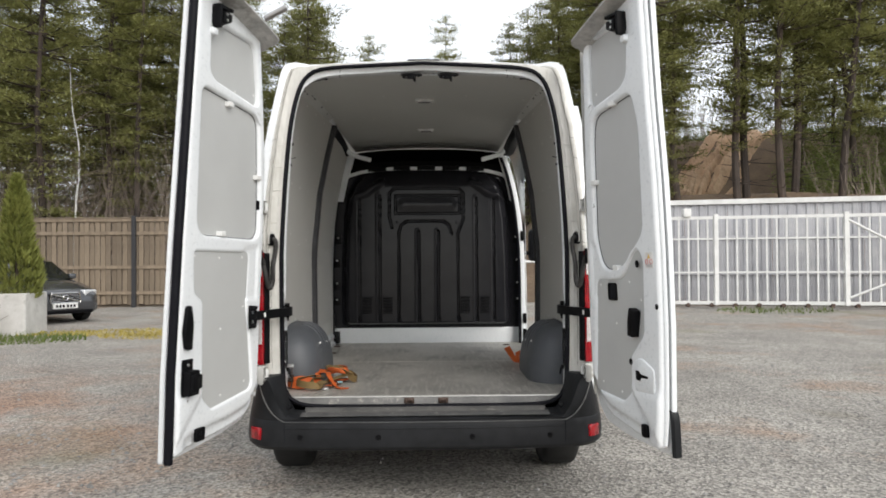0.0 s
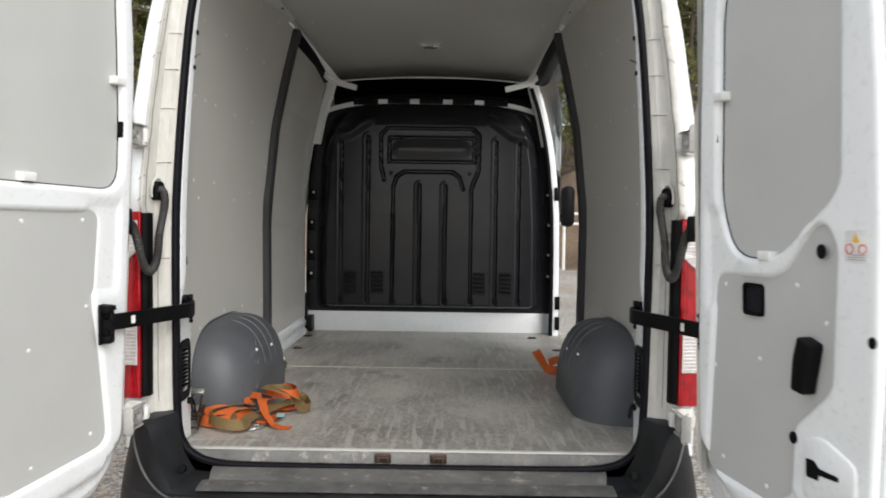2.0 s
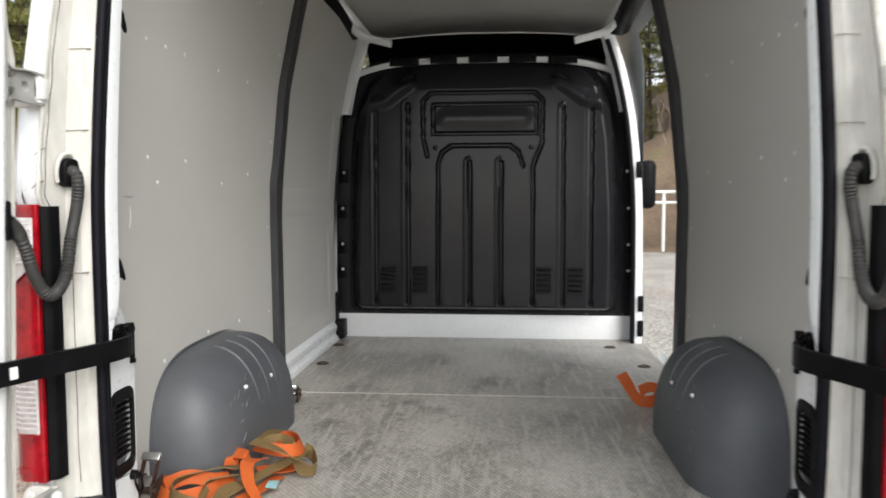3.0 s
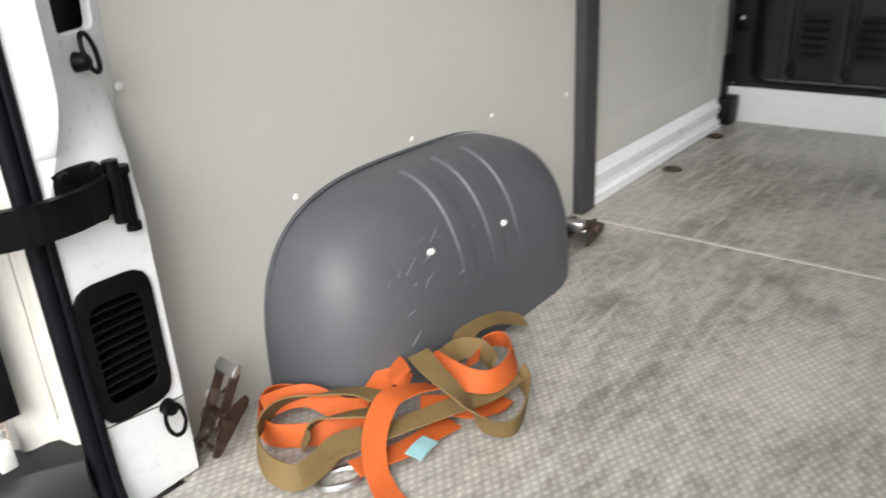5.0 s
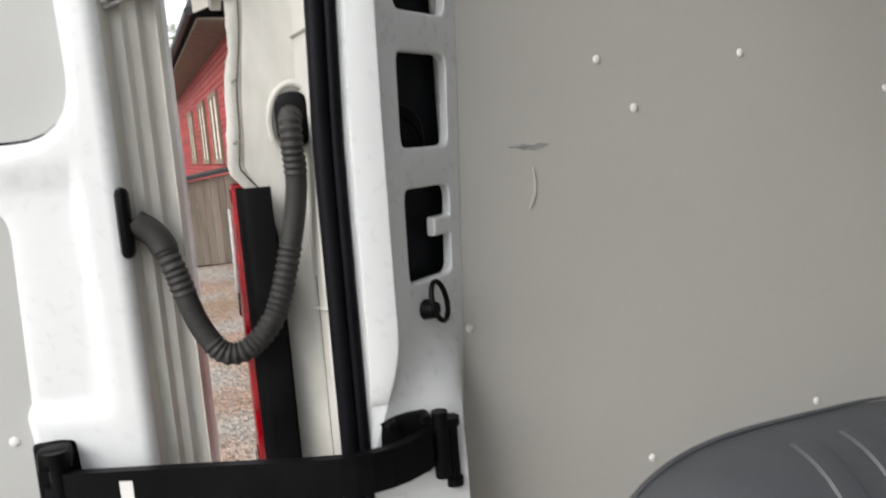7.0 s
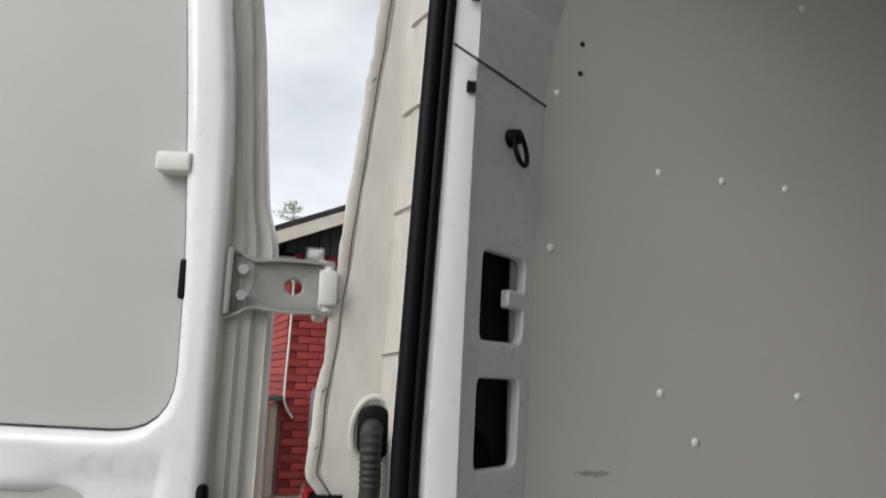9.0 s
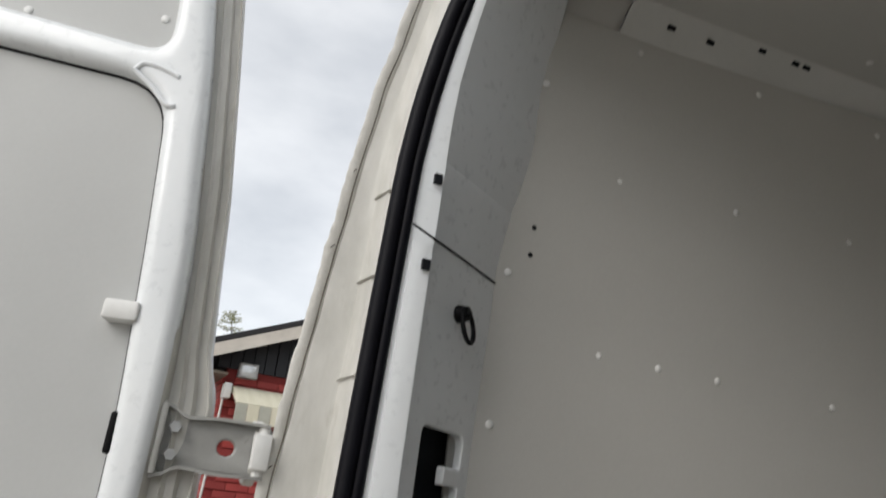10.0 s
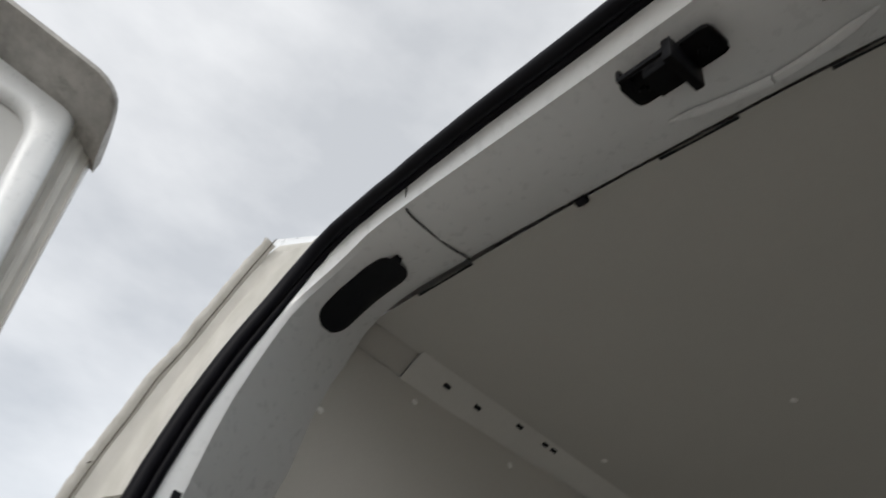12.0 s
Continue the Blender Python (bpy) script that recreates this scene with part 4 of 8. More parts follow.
def board(y0, y1, z0, z1, s, t=0.006, ny=14, nz=40, dent=None):
    """A board on the side wall, following its curve, with thickness."""
    bm = bmesh.new()
    ys, zs = np.linspace(y0, y1, ny), np.linspace(z0, z1, nz)
    inner = [[(s * (wall_x(z, y) - (dent(y, z) if dent else 0)), y, z) for z in zs] for y in ys]
    outer = [[(s * (wall_x(z, y) + t), y, z) for z in zs] for y in ys]
    a, b = loft(bm, inner), loft(bm, outer)
    for i in range(ny - 1):
        for j in (0, nz - 1):
            bm.faces.new((a[i][j], a[i + 1][j], b[i + 1][j], b[i][j]))
    for j in range(nz - 1):
        for i in (0, ny - 1):
            bm.faces.new((a[i][j], a[i][j + 1], b[i][j + 1], b[i][j]))
    return bm


def build_linings():
    scr = part("screw", screw_mesh(), M_SCREW, van)
    left = part("wall_board", board(0.345, 1.626, 0.553, 2.335, -1), M_LINING, van, "grey board on the van's wall")
    right = part("wall_board", board(0.345, 1.640, 0.553, 2.335, 1), M_LINING, van, "grey board on the van's wall")
    scr.matrix_world = Matrix.Translation((-wall_x(1.139, 0.367), 0.367, 1.139)) @ Matrix.Rotation(radians(90), 4, "Y")
    scr.parent = left
    spots = [(0.645, 0.895), (0.55, 0.70), (0.96, 0.925), (1.24, 0.915), (0.636, 1.415), (0.818, 1.484), (0.580, 1.483), (1.10, 1.42), (0.41, 1.907), (0.583, 1.811),
             (0.693, 1.809), (0.808, 1.808), (0.591, 2.102), (0.823, 2.101), (1.07, 2.10), (1.32, 2.095), (0.425, 2.215), (0.584, 2.315), (0.829, 2.31), (1.10, 2.305), (1.38, 2.30),
             (0.405, 1.68), (1.58, 0.90), (1.585, 1.25), (1.58, 1.60), (1.575, 1.95), (1.35, 1.46), (1.30, 1.80), (1.05, 1.80), (0.405, 0.62), (1.56, 0.60)]
    for y, z in spots:
        screw_at(scr, (-wall_x(z, y), y, z), (1, 0, 0), left)
        screw_at(scr, (wall_x(z, y), y, z), (-1, 0, 0), right)
    for y, z in ((0.445, 1.986), (0.444, 1.942)):
        bm = bmesh.new()
        cyl(bm, (-wall_x(z, y) - 0.002, y, z), (-wall_x(z, y) + 0.0008, y, z), 0.0042, 0.0042, 8)
        part("drill_hole", bm, M_DARK, left, "small drilled hole")
    bm = bmesh.new()
    for k in range(9):
        y, z = 0.452 + 0.004 * k, 1.373 + 0.003 * math.sin(k * 2.1)
        tube(bm, [(-wall_x(z, y) + 0.0006, y, z), (-wall_x(z, y) + 0.0006, y + 0.008, z + 0.002 * math.sin(k))], 0.0012, 5)
    tube(bm, [(-wall_x(1.375, y) + 0.0006, y, 1.3745) for y in np.linspace(0.44, 0.50, 12)], 0.0009, 5)
    part("scuff_mark", bm, M_GREYPRINT, left, "dark scuff on the board")
    bm = bmesh.new()
    tube(bm, spline([(-wall_x(1.34, 0.47) + 0.0004, 0.474, 1.345), (-wall_x(1.31, 0.47) + 0.0004, 0.476, 1.315), (-wall_x(1.29, 0.46) + 0.0004, 0.466, 1.29)], 14), 0.0022, 5, flat=0.3)
    part("scuff_mark", bm, tint("faint_scuff", (0.47, 0.46, 0.44), rough=0.6, bump=0.0), left, "faint curved scuff")
    # left front panel with pressed fields, and its ribbed white foot

    def dent(y, z):
        d = 0.0
        for a, b, c, e in ((1.76, 2.66, 0.76, 1.30), (1.76, 2.66, 1.40, 1.98)):
            k = min((y - a) / 0.03, (b - y) / 0.03, (z - c) / 0.03, (e - z) / 0.03)
            d -= 0.010 * min(1, max(0, k))
        return d
    part("side_panel_board", board(1.694, 2.80, 0.66, 2.28, -1, ny=60, nz=90, dent=dent), M_LINING, van, "pale grey pressed panel")
    bm = bmesh.new()
    rows = []
    for y in (1.694, 2.2, 2.86):
        rows.append([(-(wall_x(0.6, y) - d), y, z) for z, d in ((0.551, 0.020), (0.575, 0.020), (0.583, 0.008), (0.60, 0.006), (0.612, 0.014), (0.635, 0.014), (0.645, 0.004), (0.668, 0.0))])
    loft(bm, rows)
    part("kick_rail", bm, M_WHITE, van, "white ribbed kick rail")
    # grey cover strips over the board edges
    for s, y0, y1 in ((-1, 1.622, 1.700), (1, 1.634, 1.712)):
        bm = bmesh.new()
        rows = []
        for z in np.linspace(0.553, 2.33, 48):
            w = wall_x(z, 1.64)
            k = 1 + 0.35 * math.exp(-((z - 1.42) / 0.07) ** 2)
            m = (y0 + y1) / 2
            rows.append([(s * (w + 0.004), m + (y0 - m) * k, z), (s * (w - 0.026), m + (y0 - m) * k, z), (s * (w - 0.030), m + (y0 - m) * k + 0.004, z), (s * (w - 0.030), y1 - 0.004, z), (s * (w - 0.026), y1, z), (s * (w + 0.02), y1, z)])
        loft(bm, rows)
        part("cover_strip", bm, M_STRIP, van, "dark grey cover strip")
    # ceiling board with two lamps
    bm = bmesh.new()
    rows = []
    for y in np.linspace(0.425, 3.34, 24):
        hw = 0.728 - 0.03 * min(1, (y - 0.425) / 1.3)
        rows.append([(u * hw, y, ceil_z(u * hw, y)) for u in np.linspace(-1, 1, 15)])
    loft(bm, rows)
    ceiling = part("ceiling_board", bm, M_CEIL, van, "grey ceiling board")
    for x, y in ((-0.277, 0.995), (-0.661, 0.99), (0.277, 0.995), (0.661, 0.99), (-0.40, 1.75), (0.40, 1.75), (-0.62, 1.7), (0.62, 1.7)):
        screw_at(scr, (x, y, ceil_z(x, y)), (0, 0, -1), ceiling)
    for y in (1.145, 2.31):
        bm = bmesh.new()
        box(bm, -0.068, 0.068, y - 0.042, y + 0.042, 2.402, 2.418, 0.008)
        lp = part("roof_lamp", bm, M_LAMP, ceiling, "white oblong load lamp")
        bm = bmesh.new()
        box(bm, -0.045, 0.045, y - 0.026, y + 0.024, 2.396, 2.405, 0.004)
        part("lamp_lens", bm, M_CLEAR, lp)
        bm = bmesh.new()
        box(bm, -0.016, 0.016, y - 0.040, y - 0.030, 2.397, 2.404, 0.002)
        part("lamp_switch", bm, M_GREYPRINT, lp)
    # rails where walls and ceiling meet
    for s in (-1, 1):
        bm = bmesh.new()
        rows = []
        for y in np.linspace(0.535, 1.60, 10):
            k = 0.03 * min(1, (y - 0.425) / 1.3)
            rows.append([(s * (0.776 - k), y, 2.336), (s * (0.768 - k), y, 2.334), (s * (0.764 - k), y, 2.337), (s * (0.738 - k), y, 2.363), (s * (0.716 - k), y, 2.374), (s * (0.712 - k), y, 2.378), (s * (0.712 - k), y, 2.388)])
        loft(bm, rows)
        rail = part("roof_rail", bm, M_RAIL, van, "grey cover rail under the roof edge")
        for y in (0.62, 0.70, 0.80, 0.875, 0.90, 1.15, 1.38):
            bm = bmesh.new()
            k = 0.03 * min(1, (y - 0.425) / 1.3)
            c = Vector((s * (0.7415 - k - (0.014 if y > 0.75 else 0)), y, 2.3575 + (0.0105 if y > 0.75 else 0)))
            m = Matrix.Translation(c) @ Matrix.Rotation(s * radians(45), 4, "Y")
            box(bm, -0.004, 0.004, -0.007, 0.007, -0.0025, 0.0008, 0.0, 2, m)
            part("rail_slot", bm, M_DARK, rail)
        bm = bmesh.new()
        loft(bm, [[(s * 0.776, y, 2.332), (s * 0.748, y, 2.362), (s * 0.724, y, 2.381)] for y in (0.425, 0.48, 0.537)])
        part("rail_end", bm, M_LINING, van)
        # strut under the roof at the front edge of the opening
        bm = bmesh.new()
        tube(bm, spline([(s * 0.70, 1.70, 2.345), (s * 0.705, 2.2, 2.33), (s * 0.70, 2.5, 2.30), (s * 0.66, 2.62, 2.25), (s * 0.49, 2.62, 2.20)], 30), 0.022, 8, flat=0.7)
        part("roof_strut", bm, M_WHITE, van, "white strut below the roof")
        bm = bmesh.new()
        loft(bm, [[(s * (0.70 + d), y, z + e) for d, e in ((-0.022, 0.0), (0.0, -0.020), (0.05, -0.028), (0.085, -0.01))] for y, z in ((1.70, 2.33), (2.2, 2.315), (2.72, 2.27))])
        part("door_track", bm, M_BLACK, van, "black upper door track")


def arch_point(a, w, s):
    """On the wheel arch cover: a runs from rear to front over the top, w from the wall inwards."""
    ce, se = math.cos(a), math.sin(a)
    p = 3.5
    yy = -math.copysign(abs(ce) ** (2 / p), ce)
    zz = abs(se) ** (2 / p)
    k = max(0.0, 1 - w ** 2.7) ** (1 / 2.7)
    q = max(0.0, 1 - w ** 3.2) ** (1 / 2.2)
    return (s * (0.868 - 0.228 * w), 0.944 + yy * 0.408 * (0.40 + 0.60 * k), 0.551 + 0.352 * zz * (0.10 + 0.90 * q))


def build_arches():
    for s in (-1, 1):
        bm = bmesh.new()
        ws = [0, 0.02, 0.05, 0.1, 0.2, 0.3, 0.4, 0.5, 0.6, 0.68, 0.75, 0.81, 0.86, 0.90, 0.93, 0.96, 0.98, 0.995]
        angles = np.linspace(0, math.pi, 61)
        loft(bm, [[arch_point(a, w, s) for a in angles] for w in ws])
        last = bm.verts[-61:]
        bm.faces.new(last)
        arch = part("wheel_arch_cover", bm, M_ARCH, van, "dark grey plastic wheel arch cover")
        # thin flange against the wall
        bm = bmesh.new()
        tube(bm, [Vector(arch_point(a, 0.0, s)) + Vector((-s * 0.002, 0, 0.004)) for a in angles], 0.004, 6)
        part("arch_flange", bm, M_ARCH, arch)
        def on_arch(y, w):
            """The cover's surface at depth y."""
            lo, hi = 0.05, math.pi - 0.05
            for k in range(40):
                m = (lo + hi) / 2
                lo, hi = (m, hi) if arch_point(m, w, s)[1] < y else (lo, m)
            return Vector(arch_point((lo + hi) / 2, w, s))
        for y in (0.862, 0.958, 1.050):
            bm = bmesh.new()
            rows = []
            for k, w in enumerate(np.linspace(0.28, 0.962, 30)):
                h = 0.0045 * min(1, k / 2, (29 - k) / 2)
                row = []
                for d, q in ((-0.024, -0.3), (-0.020, 0.9), (-0.016, 1.0), (0.016, 1.0), (0.020, 0.9), (0.024, -0.3)):
                    p = on_arch(y + d, w)
                    nrm = Vector((p.x - s * 0.85, 0, p.z - 0.55)).normalized()
                    row.append(p + nrm * (h * q if q > 0 else -0.001))
                rows.append(row)
            loft(bm, rows)
            part("arch_rib", bm, M_ARCH, arch)
        for y, z in ((0.770, 0.788), (0.988, 0.772)):
            w = min(np.linspace(0.4, 0.995, 200), key=lambda q: abs(on_arch(y, q).z - z))
            q = on_arch(y, w)
            bm = bmesh.new()
            cyl(bm, q + Vector((s * 0.006, 0, -0.004)), q + Vector((-s * 0.007, 0, 0.004)), 0.0075, 0.005, 12)
            part("arch_screw", bm, M_SCREW, arch, "bright screw head")
        rnd = random.Random(7)
        bm = bmesh.new()
        for k in range(34):
            y, w = 0.66 + 0.36 * rnd.random(), 0.80 + 0.17 * rnd.random()
            p = on_arch(y, w) + Vector((-s * 0.0006, 0, 0.0004))
            q = on_arch(y + rnd.uniform(0.006, 0.03), min(0.985, w + rnd.uniform(-0.02, 0.01))) + Vector((-s * 0.0006, 0, 0.0004))
            tube(bm, [p, (p + q) / 2 + Vector((-s * 0.0006, 0, 0)), q], [0.0004, rnd.uniform(0.0005, 0.0012), 0.0004], 5, flat=0.5)
        tagged(part("scratch", bm, tint("pale_scratch", (0.20, 0.205, 0.215), rough=0.7, bump=0.1), arch), "pale scratches on the plastic", kind="stuff")


BULK_Y = 2.905
GROOVES = [
    [(-0.615, 0.76), (-0.615, 1.86)], [(-0.43, 0.76), (-0.43, 1.90)], [(-0.074, 0.76), (-0.074, 1.57)], [(0.104, 0.76), (0.104, 1.57)],
    [(0.453, 0.76), (0.453, 1.87)], [(0.612, 0.76), (0.612, 1.86)],
    [(-0.26, 0.76), (-0.257, 1.56), (-0.235, 1.63), (-0.18, 1.668), (0.15, 1.668), (0.20, 1.63), (0.225, 1.55)],
    [(0.283, 0.76), (0.283, 1.55), (0.30, 1.60), (0.333, 1.68), (0.335, 1.92), (0.29, 1.966), (-0.30, 1.966), (-0.345, 1.92), (-0.342, 1.70), (-0.32, 1.61)],
    [(-0.286, 1.735), (0.30, 1.735), (0.30, 1.90), (-0.286, 1.90), (-0.286, 1.735)],
]
SHOULDER = [(0.42, 2.03), (0.50, 1.97), (0.56, 1.925), (0.66, 1.90), (0.725, 1.86), (0.75, 1.74)]


def bulk_half(z):
    return lin(z, [0.68, 0.9, 1.3, 1.7, 1.9, 2.02, 2.10, 2.16], [0.862, 0.868, 0.866, 0.845, 0.815, 0.775, 0.72, 0.62])


def line_distance(x, z, line):
    """Distance of the points (arrays) from a polyline."""
    best = np.full(x.shape, 9.0)
    for (a, b), (c, d) in zip(line[:-1], line[1:]):
        u, v = c - a, d - b
        k = np.clip(((x - a) * u + (z - b) * v) / (u * u + v * v), 0, 1)
        best = np.minimum(best, np.hypot(x - a - k * u, z - b - k * v))
    return best


def soft(a):
    a = np.clip(a, 0, 1)
    return a * a * (3 - 2 * a)


def bulk_depth(x, z, half):
    """How far the moulded bulkhead stands out of its flange, with its grooves and shoulders (arrays)."""
    k = np.clip((half - 0.075 - np.abs(x)) / 0.09, 0, 1) * np.clip((z - 0.70) / 0.05, 0, 1) * np.clip((2.15 - z) / 0.17, 0, 1)
    k = soft(k)
    d = 0.085 * k
    for g in GROOVES:
        q = line_distance(x, z, g)
        d -= 0.019 * k * soft(1.35 - q / 0.0110)
        if len(g) == 2:
            d += 0.004 * k * soft(1 - np.abs(q - 0.028) / 0.014) * (x < g[0][0])
    # flared feet of the grooves
    for g in GROOVES[:8]:
        d -= 0.012 * k * soft(1 - np.hypot((x - g[0][0]) / 0.030, (z - 0.765) / 0.045))
    d += 0.006 * k * soft(1 - line_distance(x, z, [(-0.21, 1.82), (0.22, 1.82)]) / 0.072)
    for s in (-1, 1):
        q = line_distance(x * s, z, SHOULDER)
        d += 0.024 * soft(1 - q / 0.055) * soft(k * 3)
        for g in ((0.27, 1.655), (0.20, 1.90)):
            d += 0.006 * k * soft(1 - np.hypot(x * s - g[0], z - g[1]) / 0.014)
    return d


def build_bulkhead():
    bm = bmesh.new()
    zs = np.linspace(0.683, 2.160, 270)
    half = np.array([bulk_half(z) for z in zs])[:, None] + np.zeros((1, 311))
    x, z = half * np.linspace(-1, 1, 311)[None, :], zs[:, None] + np.zeros((1, 311))
    y = BULK_Y - bulk_depth(x, z, half) + 0.012 * (z - 1.4)
    loft(bm, np.stack([x, y, z], axis=2))
    bk = part("bulkhead", bm, M_BULK, van, "glossy black moulded bulkhead with ribs")
    for x in (-0.545, -0.36, 0.345, 0.525):
        bm = bmesh.new()
        for k in range(5):
            z = 0.838 + k * 0.029
            box(bm, x - 0.042, x + 0.042, BULK_Y - 0.104, BULK_Y - 0.080, z, z + 0.016, 0.004)
        part("vent", bm, M_BLACK, bk, "slotted vent")
        bm = bmesh.new()
        for k in range(6):
            z = 0.827 + k * 0.029
            tube(bm, [(x - 0.045, BULK_Y - 0.100, z), (x + 0.045, BULK_Y - 0.100, z)], 0.0045, 8)
        part("vent_louvre", bm, M_BULK, bk)
    scr = part("bulkhead_screw", screw_mesh(), M_STEEL, bk)
    scr.matrix_world = Matrix.Translation((-0.845, BULK_Y - 0.004, 0.70)) @ Matrix.Rotation(radians(90), 4, "X") @ Matrix.Scale(1.5, 4)
    spots = [(x, 0.70) for x in (-0.63, -0.31, -0.02, 0.27, 0.60, 0.80)] + [(s * (bulk_half(z) - 0.035), z) for s in (-1, 1) for z in (0.95, 1.10, 1.31, 1.52, 1.90)]
    for x, z in spots:
        o = same(scr, scr.matrix_world.copy(), bk)
        o.matrix_world = Matrix.Translation((x, BULK_Y - 0.004, z)) @ Matrix.Rotation(radians(90), 4, "X") @ Matrix.Scale(1.5, 4)
    # side flanges with clip blocks
    for s in (-1, 1):
        for z in (0.95, 1.10, 1.31, 1.52, 1.90):
            bm = bmesh.new()
            x = s * (bulk_half(z) - 0.035)
            box(bm, x - 0.03, x + 0.03, BULK_Y - 0.006, BULK_Y + 0.004, z - 0.06, z + 0.02, 0.002)
            part("flange_block", bm, M_BLACK, bk)
    bm = bmesh.new()
    box(bm, -0.868, 0.872, 2.893, 2.93, 0.548, 0.688, 0.004)
    part("bulkhead_foot", bm, M_WHITE, van, "white cross member below the bulkhead")
    # white top flange with black clips
    bm = bmesh.new()
    loft(bm, [[(x, y, z - 0.07 * (abs(x) / 0.72) ** 4) for x in np.linspace(-0.735, 0.735, 31)] for y, z in ((2.885, 2.140), (2.877, 2.150), (2.88, 2.172), (2.94, 2.178))])
    top = part("bulkhead_flange", bm, M_WHITE, van, "white flange above the bulkhead")
    for x0, x1 in ((-0.54, -0.37), (-0.305, -0.15), (-0.085, 0.08), (0.145, 0.30), (0.365, 0.53)):
        bm = bmesh.new()
        dz = -0.07 * (max(abs(x0), abs(x1)) / 0.72) ** 4 * 0.6
        box(bm, x0, x1, 2.862, 2.882, 2.140 + dz, 2.180 + dz, 0.003)
        for x in (x0 + 0.02, x1 - 0.02):
            box(bm, x - 0.012, x + 0.012, 2.852, 2.868, 2.150 + dz, 2.176 + dz, 0.003)
        part("flange_clip", bm, M_BLACK, top)
    # white posts beside the bulkhead
    for s in (-1, 1):
        bm = bmesh.new()
        pts = [(0.80, 1.85), (0.765, 2.02), (0.71, 2.20), (0.69, 2.28)]
        loft(bm, [[(s * (x + a), y, z) for a, y in ((-0.035, 2.87), (-0.02, 2.845), (0.03, 2.845), (0.05, 2.88))] for x, z in pts])
        part("front_post", bm, M_WHITE, van, "white post beside the bulkhead")
    # front edge of the side door opening, with its seal and striker
    bm = bmesh.new()
    prof = spline([(0.860, 0.50), (0.860, 0.75), (0.858, 1.15), (0.848, 1.45), (0.812, 1.80), (0.755, 2.07), (0.70, 2.24)], 30)
    loft(bm, [[(x - 0.015, 2.80, z), (x + 0.012, 2.792, z), (x + 0.035, 2.80, z), (x + 0.040, 2.86, z), (x + 0.042, 2.92, z)] for x, z in prof])
    post = part("side_door_post", bm, M_WHITE, van, "white post of the open side doorway")
    bm = bmesh.new()
    tube(bm, [(x - 0.018, 2.792, z) for x, z in prof], 0.014, 8, up=(0, 1, 0))
    part("post_seal", bm, M_RUBBER, post)
    for z in (0.64, 0.78, 1.53):
        bm = bmesh.new()
        x = lin(z, prof[:, 1], prof[:, 0])
        box(bm, x + 0.01, x + 0.042, 2.778, 2.80, z - 0.05, z + 0.04, 0.006)
        part("striker", bm, M_BLACK, post, "black door striker")
    bm = bmesh.new()
    box(bm, -0.885, -0.80, 2.76, 2.86, 0.56, 0.665, 0.006)
    box(bm, -0.90, -0.845, 2.79, 2.86, 0.66, 0.82, 0.006)
    part("corner_bracket", bm, M_BLACK, van, "black corner bracket")


def build_floor():
    rnd = random.Random(3)
    for y0, y1 in ((0.30, 1.612), (1.618, 2.893)):
        bm = bmesh.new()
        box(bm, -0.872, 0.872 if y0 < 1 else 0.905, y0, y1, 0.535, FLOOR_Z, 0.001)
        part("floor_board", bm, M_FLOOR, van, "worn grey floor board", smooth=False)
    bm = bmesh.new()
    box(bm, -0.79, 0.79, 0.224, 0.3005, 0.535, FLOOR_Z - 0.0005, 0.0)
    part("floor_board", bm, M_FLOOR, van, "worn grey floor board", smooth=False)
    bm = bmesh.new()
    box(bm, -0.85, 0.85, 1.6095, 1.6205, 0.540, 0.5512, 0.0)
    part("floor_joint", bm, tint("pale_joint_filler", (0.52, 0.49, 0.44), rough=0.7, scale=20), van, "pale joint between the floor boards", smooth=False)
    for x, y in ((-0.776, 2.156), (-0.80, 2.62), (0.70, 2.66), (0.80, 2.20)):
        bm = bmesh.new()
        cyl(bm, (x, y, 0.545), (x, y, 0.5515), 0.034, 0.032, 20)
        b = part("floor_ring_cup", bm, M_RUST, van, "rusty recessed lashing cup")
        bm = bmesh.new()
        tube(bm, [(x + 0.024 * math.cos(a), y + 0.024 * math.sin(a), 0.553) for a in np.linspace(0, 2 * math.pi, 17)[:-1]], 0.003, 6, closed=True)
        part("lashing_ring", bm, M_RUST, b)


def wheel(x, y, s):
    bm = bmesh.new()
    prof = [(0.20, -0.09), (0.24, -0.105), (0.30, -0.112), (0.325, -0.10), (0.338, -0.08), (0.340, 0), (0.338, 0.08), (0.325, 0.10), (0.30, 0.112), (0.24, 0.105), (0.20, 0.09)]
    loft(bm, [[(x + w, y + r * math.cos(a), 0.338 + r * math.sin(a)) for r, w in prof] for a in np.linspace(0, 2 * math.pi, 41)[:-1]], close_u=True)
    ty = part("wheel", bm, M_TYRE, van, "black van tyre on a steel rim")
    bm = bmesh.new()
    loft(bm, [[(x + s * w, y + r * math.cos(a), 0.338 + r * math.sin(a)) for r, w in ((0.20, 0.09), (0.19, 0.07), (0.14, 0.05), (0.08, 0.075), (0.04, 0.08), (0.001, 0.08))] for a in np.linspace(0, 2 * math.pi, 31)[:-1]], close_u=True)
    part("rim", bm, M_STEEL, ty)


build_shell()
build_rear_frame()
build_pillars()
build_sill()
build_bumper()
build_tail_lights()
build_hinges()
build_hoses()
build_check_straps()
build_linings()
build_arches()
build_bulkhead()
build_floor()
for s in (-1, 1):
    wheel(s * 0.83, 0.86, s)
    wheel(s * 0.83, 4.05, s)


